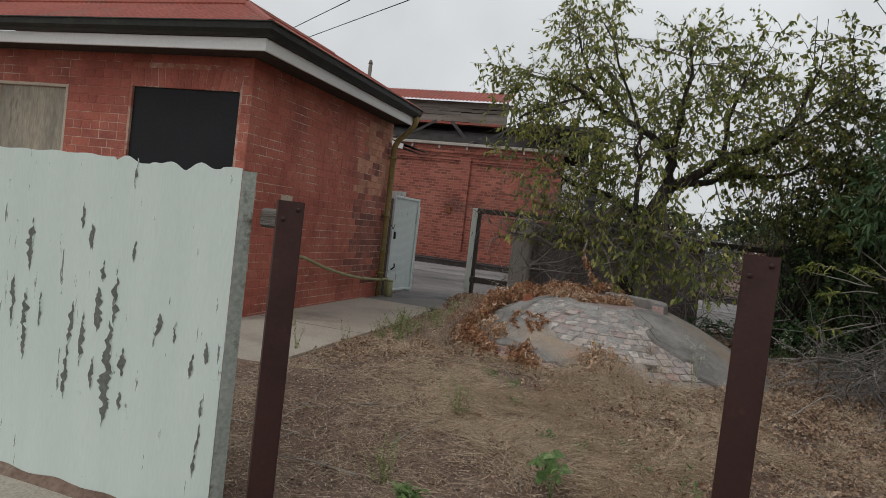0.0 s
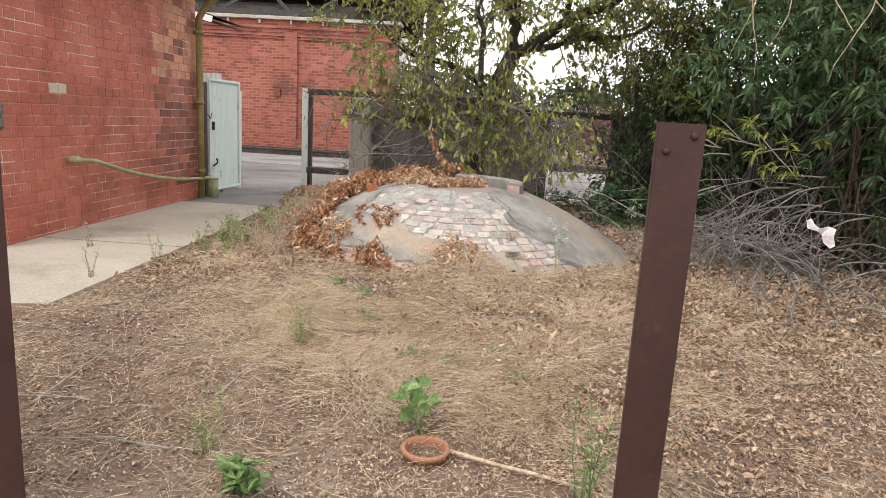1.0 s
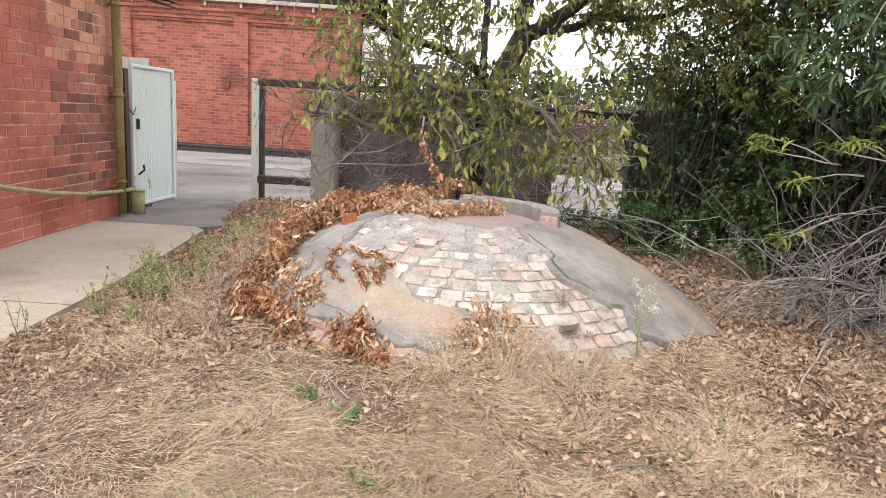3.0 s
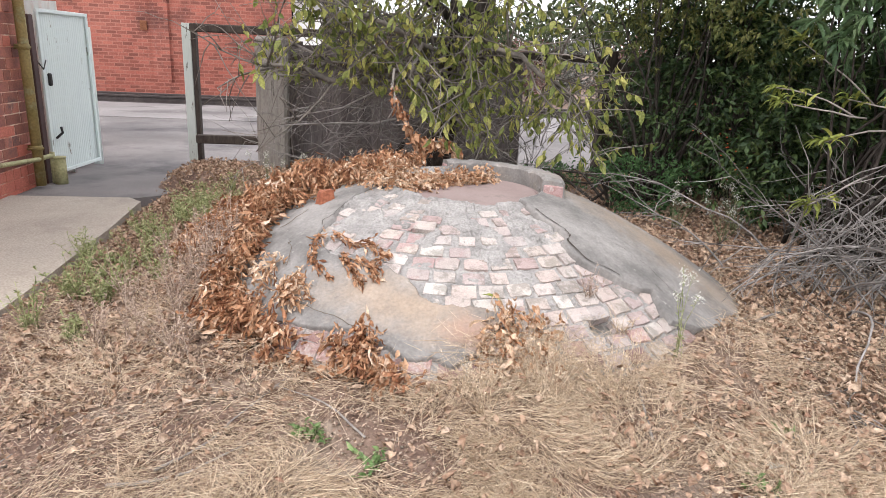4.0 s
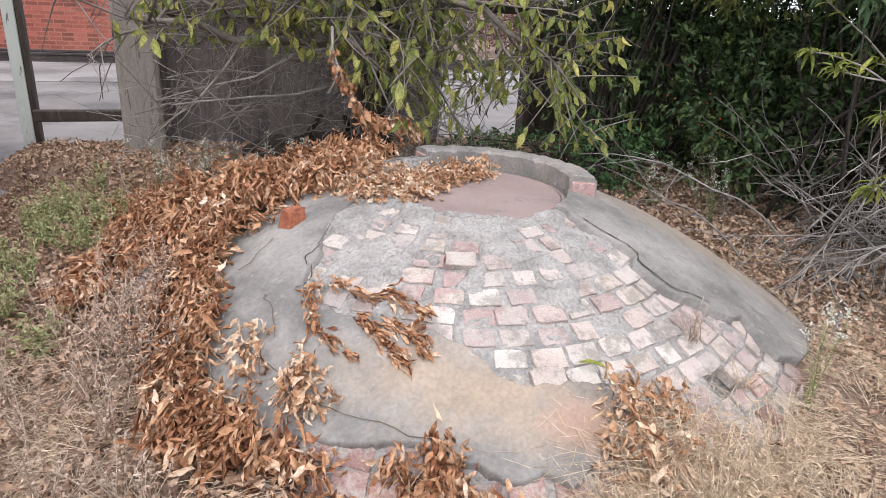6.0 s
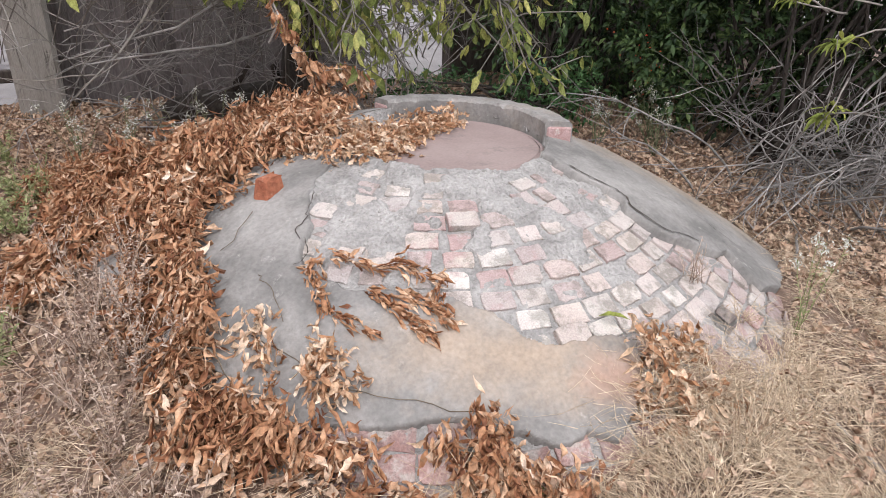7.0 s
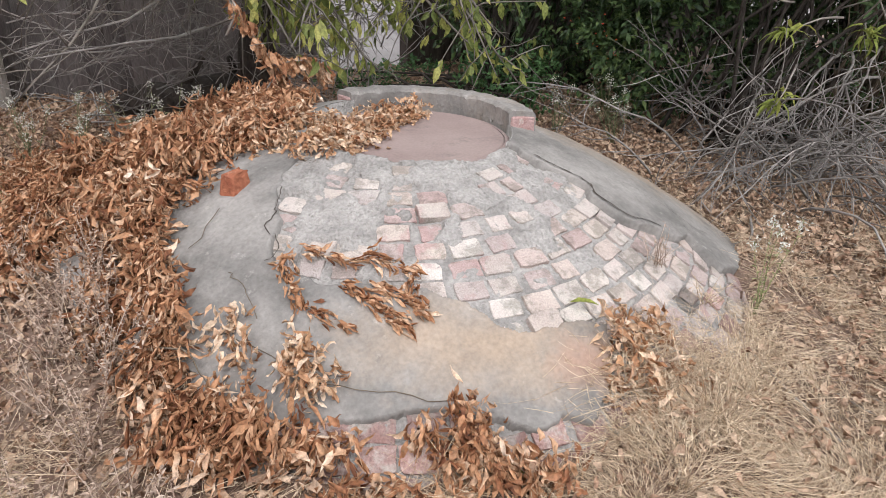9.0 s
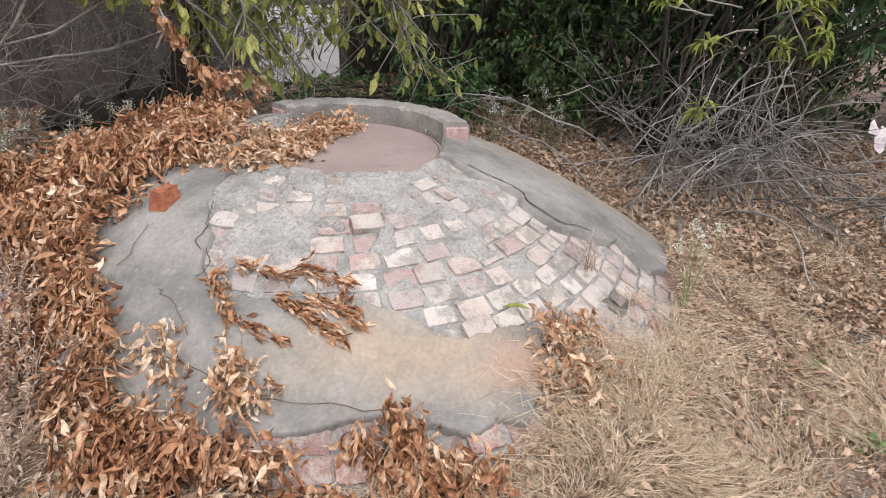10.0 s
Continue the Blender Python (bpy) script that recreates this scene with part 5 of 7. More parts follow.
def dome_brick_mat():
    m = surface("worn_dome_brick", (0.43, 0.375, 0.358), (0.51, 0.48, 0.455), 10, 0.9, 0.9, 200, spots=(0.30, 0.278, 0.255), spot_scale=13, spot_at=(0.48, 0.58), grain=0.16, bump_dist=0.006)
    n, l = m.node_tree.nodes, m.node_tree.links
    hsv = [k for k in n if k.bl_idname == "ShaderNodeHueSaturation"][0]
    src = hsv.inputs["Color"].links[0].from_socket
    info = n.new("ShaderNodeObjectInfo")
    ramp = n.new("ShaderNodeValToRGB")
    el = ramp.color_ramp.elements
    cols = [(0.9, 0.73, 0.72), (0.98, 0.96, 0.95), (1.02, 0.92, 0.9), (1.32, 1.32, 1.29), (0.98, 0.95, 0.92), (1.16, 1.1, 1.04), (0.98, 0.84, 0.83), (0.92, 0.9, 0.9), (1.1, 1.03, 0.97), (1.22, 1.2, 1.17)]
    while len(el) < len(cols):
        el.new(0.5)
    for i, c in enumerate(cols):
        el[i].position, el[i].color = i / (len(cols) - 1), (*c, 1)
    l.new(info.outputs["Random"], ramp.inputs[0])
    mu = n.new("ShaderNodeVectorMath")
    mu.operation = "MULTIPLY"
    l.new(src, mu.inputs[0])
    l.new(ramp.outputs[0], mu.inputs[1])
    l.new(mu.outputs[0], hsv.inputs["Color"])
    return m


def red_patches(m, seed):
    """Flaked patches where the dusty face has come off and the red body shows."""
    n, l = m.node_tree.nodes, m.node_tree.links
    hsv = [k for k in n if k.bl_idname == "ShaderNodeHueSaturation"][0]
    src = hsv.inputs["Color"].links[0].from_socket
    geo, no, mr, mx = n.new("ShaderNodeNewGeometry"), n.new("ShaderNodeTexNoise"), n.new("ShaderNodeMapRange"), n.new("ShaderNodeMix")
    no.noise_dimensions = "4D"
    no.inputs["W"].default_value = seed
    no.inputs["Scale"].default_value, no.inputs["Detail"].default_value, no.inputs["Roughness"].default_value = 6.5, 5, 0.6
    l.new(geo.outputs["Position"], no.inputs["Vector"])
    mr.inputs[1].default_value, mr.inputs[2].default_value, mr.inputs[4].default_value = 0.60, 0.66, 0.7
    l.new(no.outputs["Fac"], mr.inputs[0])
    mx.data_type = "RGBA"
    mx.inputs["B"].default_value = (0.43, 0.285, 0.27, 1)
    l.new(mr.outputs[0], mx.inputs["Factor"])
    l.new(src, mx.inputs["A"])
    l.new(mx.outputs["Result"], hsv.inputs["Color"])


M["dome_brick"] = dome_brick_mat()
red_patches(M["dome_brick"], 3.0)
DOME_BRICKS = [dome_brick(0.106, 0.07, 0.012, k) for k in range(9)] + [dome_brick(0.096, 0.066, 0.011, 20 + k) for k in range(6)] + [dome_brick(0.075, 0.068, 0.011, 30 + k) for k in range(2)]
SMALL_BRICKS = [dome_brick(0.085, 0.062, 0.011, 60 + k) for k in range(4)]
FOOT_BRICKS = [dome_brick(0.1, 0.07, 0.015, 40 + k, "red_dome_brick") for k in range(5)]

# collar wall round the hatch, the lid and the loose brick
def ring_wall(r0, r1, z0, z1, a0, a1, n):
    def chip(a, s):
        return nz(math.cos(a) * 6, math.sin(a) * 6, 1.6, s, 5)

    bm = bmesh.new()
    rows = []
    for i in range(n + 1):
        a = a0 + (a1 - a0) * i / n
        wob = 0.006 * nz(math.cos(a) * 3, math.sin(a) * 3, 1.5, 3.0)
        top = 0.006 * chip(a, 11.0)
        bite = 0.014 * max(0.0, chip(a, 17.0)) + 0.004 * chip(a, 19.0)
        prof = [(r0, z0), (r0 + 0.004 * chip(a, 13.0), z0 + 0.09), (r0 + wob, z1 - 0.012 - bite), (r0 + 0.010 + bite, z1 + top), (r0 + 0.05, z1 + top + 0.004 * chip(a, 23.0)), (r1 - 0.014, z1 - 0.004 + top), (r1 + wob, z1 - 0.02), (r1 + 0.01, z0 - 0.08)]
        rows.append([bm.verts.new((HX - CX + r * math.cos(a), HY - CY + r * math.sin(a), z)) for r, z in prof])
    for a, b in zip(rows, rows[1:]):
        for i in range(len(a)):
            j = (i + 1) % len(a)
            bm.faces.new((a[i], b[i], b[j], a[j]))
    bm.faces.new(rows[0][::-1])
    bm.faces.new(rows[-1])
    bmesh.ops.recalc_face_normals(bm, faces=bm.faces)
    return bm


collar = part("collar", ring_wall(HR, HR + 0.12, 0.40, 0.595, radians(-22), radians(99), 170), M["cement"], dome, "rendered brick collar round half of the hatch")
for ang, nm in ((-18.6, "collar_end_brick"), (95.6, "collar_end_brick")):
    a = radians(ang)
    m = Matrix.Translation((HX - CX + (HR + 0.061) * math.cos(a), HY - CY + (HR + 0.061) * math.sin(a), 0.534)) @ Matrix.Rotation(a, 4, "Z")
    part(nm, box_bm((-0.054, -0.036, -0.04), (0.056, 0.036, 0.036), 0.007, m), M["pink_brick"], collar, "dusty pink brick")
    m2 = Matrix.Translation((HX - CX + (HR + 0.064) * math.cos(a), HY - CY + (HR + 0.064) * math.sin(a), 0.452)) @ Matrix.Rotation(a, 4, "Z")
    part("collar_base", box_bm((-0.066, -0.05 if ang < 0 else -0.03, -0.05), (0.075, 0.03 if ang < 0 else 0.05, 0.04), 0.014, m2), M["white_mortar"], collar, "whitish crumbling mortar")
vs, fs = [], []
for k in range(241):
    t = 2 * math.pi * k / 240
    for rad, low in ((HR - 0.003, True), (HR - 0.003, False), (HR + 0.012, False)):
        x, y = HX + rad * math.cos(t) - CX, HY + rad * math.sin(t) - CY
        a, r = math.atan2(y, x), math.hypot(x, y)
        top = dome_z(r) + max(shell_lift(a, r), cement_lift(a, r) if cement_edge(a, r) > 0 else -1) - (0.004 if rad > HR else 0.001)
        if radians(-20) < (t + math.pi) % (2 * math.pi) - math.pi < radians(97):
            top = min(top, 0.488)
        vs.append((x, y, 0.42 if low else top))
    if k:
        n0 = 3 * k
        fs += [(n0 - 3, n0, n0 + 1, n0 - 2), (n0 - 2, n0 + 1, n0 + 2, n0 - 1)]
mesh_part("hatch_lip", mesh_of("hatch_lip", vs, fs), M["dome_mortar"], dome, "rough mortar lip round the hatch", True)
lid = thing("hatch_lid", "round pinkish concrete lid of the cistern hatch", "lid", (CX, CY, 0))
bm = bmesh.new()
ringv = [[bm.verts.new((HX - CX + r * math.cos(2 * math.pi * k / 72), HY - CY + r * math.sin(2 * math.pi * k / 72), z)) for k in range(72)] for z, r in ((0.40, HR - 0.03), (0.496, HR - 0.03), (0.502, HR - 0.036))]
for a, b in zip(ringv, ringv[1:]):
    for i in range(72):
        bm.faces.new((a[i], a[(i + 1) % 72], b[(i + 1) % 72], b[i]))
bm.faces.new(ringv[-1])
slab_ob = part("slab", bm, M["lid"], lid)
bm = bmesh.new()
ringv = [[bm.verts.new((HX - CX + (r + 0.002 * math.sin(k * 2.3)) * math.cos(2 * math.pi * k / 90), HY - CY + (r + 0.002 * math.sin(k * 2.3)) * math.sin(2 * math.pi * k / 90), z)) for k in range(90)] for z, r in ((0.46, HR - 0.0285), (0.499, HR - 0.0285), (0.501, HR - 0.02), (0.492, HR - 0.008), (0.44, HR - 0.006))]
for a, b in zip(ringv, ringv[1:]):
    for i in range(90):
        bm.faces.new((a[i], b[i], b[(i + 1) % 90], a[(i + 1) % 90]))
bmesh.ops.recalc_face_normals(bm, faces=bm.faces)
part("rim", bm, M["lid"], slab_ob, "worn rounded rim")
bm = box_bm((-0.055, -0.035, -0.03), (0.055, 0.035, 0.045), 0.005)
for v in bm.verts:
    v.co.z *= 1.5
    v.co.x *= 1 - 4.5 * max(v.co.z, 0) * (1.0 if v.co.x > 0 else 2.0)
    v.co += Vector((rng.normal(0, 0.007), rng.normal(0, 0.007), rng.normal(0, 0.007)))
    v.co.y *= 1 - 5.0 * max(v.co.z, 0)
ob = tagged(part("loose_brick", bm, M["orange_brick"]), "broken orange brick lying at the edge of the dome", "brick")
ob.matrix_world = Matrix.Translation((-1.0, 6.74, 0.44)) @ Matrix.Rotation(radians(25), 4, "Z")


# ---- trees and shrubs ----
def wander(p, d, length, r0, r1, n=5, wob=0.15, droop=0.0):
    """A bent tapering shoot from p along d; gives (x, y, z, r) rows."""
    d = Vector(d).normalized()
    p = Vector(p)
    out = [(*p, r0)]
    for i in range(n):
        d = (d + Vector((rng.normal(0, wob), rng.normal(0, wob), rng.normal(0, wob) - droop))).normalized()
        p = p + d * length / n
        out.append((*p, r0 + (r1 - r0) * (i + 1) / n))
    return out


def along(line, f):
    k = min(int(f * (len(line) - 1)), len(line) - 2)
    g = f * (len(line) - 1) - k
    a, b = np.array(line[k]), np.array(line[k + 1])
    return a + (b - a) * g, unit((b - a)[:3])


def sprout(limbs, per_limb, length, radius, start=0.25, spread=1.0, up=0.2, droop=0.02, n=4):
    out = []
    for line in limbs:
        for _ in range(per_limb if per_limb >= 1 else int(rng.random() < per_limb)):
            q, d = along(line, rng.uniform(start, 1.0))
            side = unit(rng.normal(size=3))
            dd = d * 0.5 + side * spread + np.array((0, 0, up))
            out.append(wander(q[:3], dd, length * rng.uniform(0.55, 1.25), min(radius, q[3] * 0.8), radius * 0.35, n, 0.16, droop))
    return out


def leaf_set(twigs, per_twig, L, W, hang=0.8, start=0.15):
    """Leaves along twigs: base points, directions and normals."""
    P, D = [], []
    for t in twigs:
        for _ in range(per_twig):
            q, d = along(t, rng.uniform(start, 1.0))
            P.append(q[:3])
            D.append(unit(d * 0.5 + rng.normal(size=3) * 0.6 + np.array((0, 0, -hang))))
    P, D = np.array(P), np.array(D)
    n = len(P)
    return P, D, rng.normal(size=(n, 3)), L * rng.uniform(0.6, 1.3, n), W * rng.uniform(0.7, 1.3, n)


# fruit tree behind the dome
BOUGHS = [
    [(-0.2, 9.05, -0.1, 0.15), (-0.18, 9.0, 0.5, 0.12), (-0.08, 8.92, 1.2, 0.11), (0.05, 8.9, 1.55, 0.105), (0.21, 8.9, 1.9, 0.095)],
    [(0.21, 8.9, 1.9, 0.075), (0.45, 9.0, 2.03, 0.065), (0.78, 8.95, 2.28, 0.055), (1.0, 8.9, 2.4, 0.048), (1.36, 8.9, 2.55, 0.042), (1.58, 8.9, 2.9, 0.03), (1.7, 8.85, 3.4, 0.015)],
    [(0.21, 8.9, 1.9, 0.07), (0.22, 8.9, 2.2, 0.06), (0.12, 8.9, 2.38, 0.05), (-0.4, 8.85, 2.68, 0.035), (-0.9, 8.8, 2.95, 0.024), (-1.4, 8.75, 3.15, 0.012)],
    [(0.23, 8.9, 2.15, 0.045), (0.25, 8.9, 2.72, 0.036), (0.31, 8.85, 3.3, 0.022), (0.25, 8.8, 3.8, 0.01)],
    [(-0.14, 8.85, 1.1, 0.035), (-0.15, 8.6, 1.6, 0.032), (-0.15, 8.6, 2.1, 0.028), (-0.18, 8.6, 2.45, 0.022), (-0.56, 8.55, 3.3, 0.014), (-0.8, 8.5, 3.8, 0.008)],
    [(-0.1, 8.9, 1.5, 0.045), (-0.5, 8.82, 1.72, 0.036), (-1.0, 8.7, 1.82, 0.026), (-1.35, 8.6, 2.1, 0.014)],
    [(-0.2, 8.95, 0.85, 0.035), (-0.6, 8.7, 1.02, 0.03), (-1.1, 8.5, 1.0, 0.024), (-1.6, 8.4, 1.1, 0.014)],
    [(-0.12, 8.9, 1.2, 0.03), (0.1, 8.45, 1.35, 0.025), (0.3, 8.1, 1.25, 0.02), (0.55, 7.9, 1.05, 0.012)],
    [(0.3, 8.95, 1.95, 0.045), (0.7, 9.1, 2.02, 0.04), (1.1, 9.1, 2.12, 0.032), (1.6, 9.1, 2.2, 0.022), (2.0, 9.0, 2.4, 0.012)],
    [(0.78, 8.95, 2.28, 0.035), (0.8, 9.0, 2.8, 0.025), (0.95, 9.0, 3.4, 0.012)],
    [(-0.4, 8.85, 2.68, 0.026), (-0.9, 8.9, 3.2, 0.02), (-1.15, 8.85, 3.8, 0.01)],
    [(-0.9, 8.8, 2.95, 0.018), (-1.4, 8.8, 2.8, 0.014), (-1.75, 8.7, 2.6, 0.008)],
    [(1.36, 8.9, 2.55, 0.026), (1.7, 8.8, 2.8, 0.02), (2.1, 8.75, 3.2, 0.01)],
    [(-0.16, 8.9, 1.1, 0.03), (-0.5, 8.5, 1.35, 0.025), (-0.9, 8.3, 1.5, 0.015)],
    [(-0.16, 8.9, 1.0, 0.025), (-0.1, 8.5, 1.15, 0.02), (0.02, 8.25, 0.95, 0.012)],
    [(-0.14, 8.9, 1.3, 0.025), (-0.4, 8.5, 1.3, 0.02), (-0.5, 8.25, 1.05, 0.012)],
]
tree = thing("fruit_tree", "leaning fruit tree with dark trunk and sparse yellowing leaves", "tree", (-0.28, 9.08, 0))
toff = Vector((0.28, -9.08, 0))


def under(ob, parent):
    ob.matrix_parent_inverse = parent.matrix_basis.inverted()
    return ob


under(tubes("trunk", BOUGHS[:1], 12, M["bark"], tree), tree)
for line in BOUGHS[1:]:
    fine_line = []
    for i in range(len(line) - 1):
        a, b = np.array(line[i]), np.array(line[i + 1])
        for f in (0, 0.5):
            q = a + (b - a) * f
            q[:3] += rng.normal(0, 0.025, 3) * (1 if f else 0)
            fine_line.append(tuple(q))
    fine_line.append(line[-1])
    under(tubes("limb", [fine_line], 8, M["bark"] if line[-1][2] > 1.9 else M["tree_twig"], tree), tree)
second = sprout(BOUGHS[1:], 17, 0.75, 0.011, 0.2, 0.9, 0.25, 0.01)
third = sprout(second, 7, 0.46, 0.006, 0.2, 1.0, 0.05, 0.06)
tagged(under(tubes("branch_mass", second, 4, M["tree_twig"], tree), tree), kind="stuff")
tagged(under(tubes("twig_mass", third, 4, M["tree_twig"], tree), tree), kind="stuff")
low = [t for t in third + second if t[-1][2] < 1.9 and (t[-1][0] > -0.9 or rng.random() < 0.75) and t[-1][0] > -1.75]
high = [t for t in third + second if t[-1][2] >= 1.9]
P, D, N, L, W = leaf_set(high, 11, 0.074, 0.028, 0.95)
under(mesh_part("crown", leaf_mesh("crown", P, D, N, L, W, 0.25, 0.2), M["tree_leaf"], tree), tree)
P, D, N, L, W = leaf_set(low, 6, 0.082, 0.034, 1.4)
k = (P[:, 2] > np.interp(P[:, 0], [-1.75, -0.6, -0.3, 0.3], [1.06, 0.95, 0.62, 0.58])) & (rng.random(len(P)) < np.interp(P[:, 0], [-0.9, -0.1, 0.3], [0.75, 0.62, 1.0]))
P, D, N, L, W = P[k], D[k], N[k], L[k], W[k]
under(mesh_part("low_leaves", leaf_mesh("low_leaves", P, D, N, L, W, 0.25, 0.2), M["tree_leaf"], tree, "drooping yellow-green leaves"), tree)


def shrub(name, label, base, blobs, clusters, per, L, W, material, hang=0.3, wood="bark", stems=26, star=False, shell_in=0.5):
    """A shrub: leaf clusters spread through the blobs (centre, radii), stems from the base to them."""
    ob = thing(name, label, "shrub", base)
    C, G = [], []
    vol = np.array([b[1][0] * b[1][1] * b[1][2] for b in blobs])
    for (c, r), k in zip(blobs, np.maximum(1, (clusters * vol / vol.sum())).astype(int)):
        d = unit(rng.normal(size=(k, 3)))
        rad = rng.uniform(shell_in, 1.0, k) ** 0.6 * (1 + 0.18 * rng.normal(size=k))
        C.append(np.array(c) + d * rad[:, None] * np.array(r))
        G.append(d)
    C, G = np.concatenate(C), np.concatenate(G)
    keep = C[:, 2] > 0.05
    C, G = C[keep], G[keep]
    n = len(C)
    P = np.repeat(C, per, 0) + rng.normal(0, L * 0.35, (n * per, 3))
    D = unit(np.repeat(G, per, 0) * (0.35 if star else 0.7) + rng.normal(size=(n * per, 3)) * 0.75 + np.array((0, 0, -hang)))
    if star:
        P = np.repeat(C, per, 0) + rng.normal(0, L * 0.08, (n * per, 3))
    Nn = unit(rng.normal(size=(n * per, 3)) * 0.6 + np.array((0, 0, 1.0)))
    sz = rng.uniform(0.65, 1.25, n * per)
    fn = leaf_mesh if star else small_leaf_mesh
    me = fn("leaves", P, D, Nn, L * sz, W * sz)
    tagged(under(mesh_part("foliage", me, M[material], ob), ob), kind="stuff")
    lines = []
    b = np.array(base, float)
    for i in rng.choice(n, min(stems, n), replace=False):
        e = C[i]
        s = b + np.array((rng.normal(0, 0.15), rng.normal(0, 0.15), 0.0))
        m1 = s * 0.6 + e * 0.4 + np.array((*rng.normal(0, 0.1, 2), 0.15))
        lines.append([(*s, 0.018), (*(s * 0.8 + m1 * 0.2), 0.016), (*m1, 0.011), (*e, 0.003)])
        lines += [wander(m1 * 0.5 + e * 0.5, unit(e - m1) + rng.normal(0, 0.5, 3), 0.35, 0.005, 0.0015, 4)]
    tagged(under(tubes("stem_mass", lines, 5, M[wood], ob), ob), kind="stuff")
    return ob


# the last two low blobs are added dark leaves standing for shade behind twigs
shrub("evergreen_shrub", "dense dark evergreen shrub, with low dark masses added as shade behind twigs", (2.7, 9.0, 0), [((2.6, 9.0, 0.9), (1.2, 0.8, 0.9)), ((3.4, 8.9, 1.9), (1.4, 1.0, 1.2)), ((2.2, 9.3, 1.7), (0.7, 0.6, 0.8)), ((2.7, 7.9, 0.6), (1.0, 0.6, 0.65)), ((3.4, 7.1, 0.6), (0.9, 0.7, 0.65))], 4600, 11, 0.065, 0.028, "dark_leaf", 0.35)
# the last two blobs are out of view, added to shade the right-hand ground
shrub("evergreen_tree", "tall dark evergreen tree, with unseen near crowns added to cast shade", (5.0, 8.2, 0), [((4.7, 8.2, 2.2), (1.7, 1.5, 1.9)), ((5.2, 6.5, 1.7), (1.5, 1.6, 1.8)), ((3.9, 9.3, 3.3), (1.5, 1.0, 1.2)), ((4.6, 8.4, 4.3), (1.7, 1.3, 1.0)), ((4.6, 4.6, 3.2), (1.7, 1.8, 1.0)), ((4.6, 1.8, 3.2), (1.7, 1.8, 1.0))], 5600, 11, 0.09, 0.036, "dark_leaf", 0.4, stems=30)
shrub("berry_shrub", "olive-green shrub with small orange berries", (1.75, 8.9, 0), [((1.7, 8.8, 2.0), (0.75, 0.55, 0.65)), ((2.3, 8.7, 2.5), (0.7, 0.5, 0.6))], 900, 12, 0.055, 0.02, "olive_leaf", 0.5)
shrub("broad_leaved_shrub", "shrub with long bluish green leaves in whorls", (2.3, 7.1, 0), [((2.35, 6.95, 1.75), (0.7, 0.6, 0.65)), ((2.9, 6.8, 1.9), (0.8, 0.7, 0.8)), ((3.2, 6.2, 1.5), (0.7, 0.7, 0.7))], 560, 10, 0.115, 0.027, "blue_leaf", 0.7, star=True, shell_in=0.3)
shrub("olive_shrub", "yellow-green small-leaved shrub above the thicket", (3.0, 7.8, 0), [((2.7, 7.7, 2.5), (0.8, 0.6, 0.6)), ((3.5, 7.0, 2.3), (0.8, 0.7, 0.7)), ((2.0, 7.9, 1.6), (0.4, 0.35, 0.4))], 900, 12, 0.05, 0.02, "olive_leaf", 0.4)
shrub("low_shrub", "low dark green shrub at the foot of the thicket", (1.5, 8.6, 0), [((1.5, 8.45, 0.26), (0.36, 0.32, 0.28)), ((1.1, 9.4, 0.14), (0.6, 0.25, 0.15))], 380, 10, 0.042, 0.02, "mid_leaf", 0.1, stems=20)

# only its edge leaves are visible; the rest is added to block skylight
shrub("overhanging_shade_tree", "high dark crown, mostly out of view, added to shade the thicket", (4.4, 7.4, 0), [((3.7, 7.7, 4.1), (1.6, 1.5, 0.7)), ((3.4, 6.2, 3.9), (1.3, 1.0, 0.6))], 2600, 11, 0.085, 0.034, "dark_leaf", 0.4, stems=24)

# bare tangle at the right, grey twigs arching to the ground
tangle = thing("bare_shrub", "tangled bare grey shrub arching to the ground", "shrub", (2.35, 6.7, 0))
lines = []
for _ in range(100):
    b = np.array((rng.normal(2.5, 0.42), rng.normal(6.75, 0.45), 0.0))
    d = np.array((rng.normal(-0.35, 0.55), rng.normal(-0.45, 0.5), rng.uniform(0.5, 1.3)))
    lines.append(wander(b, d, rng.uniform(0.7, 1.5), 0.008, 0.002, 9, 0.14, 0.15))
for _ in range(14):
    b = np.array((rng.uniform(2.4, 3.1), rng.uniform(6.3, 7.1), rng.uniform(0.4, 0.85)))
    lines.insert(0, wander(b, (-1.0, rng.normal(-0.45, 0.3), rng.uniform(-0.1, 0.35)), rng.uniform(0.7, 1.2), 0.009, 0.002, 9, 0.1, 0.1))
sub = []
for ln in lines:
    for _ in range(9):
        q, d = along(ln, rng.uniform(0.15, 1))
        sub.append(wander(q[:3], d + rng.normal(0, 0.55, 3) + np.array((-0.1, -0.2, -0.1)), rng.uniform(0.2, 0.6), 0.0032, 0.0012, 4, 0.18, 0.06))
for ln in lines[:60]:
    under(tubes("branch", [[(x, y, max(z, 0.005), r) for x, y, z, r in ln]], 5, M["tangle_twig"], tangle), tangle)
lines = [[(x, y, max(z, 0.005), r) for x, y, z, r in ln] for ln in lines[60:] + sub]
tagged(under(tubes("twig_mass", lines, 4, M["tangle_twig"], tangle), tangle), kind="stuff")


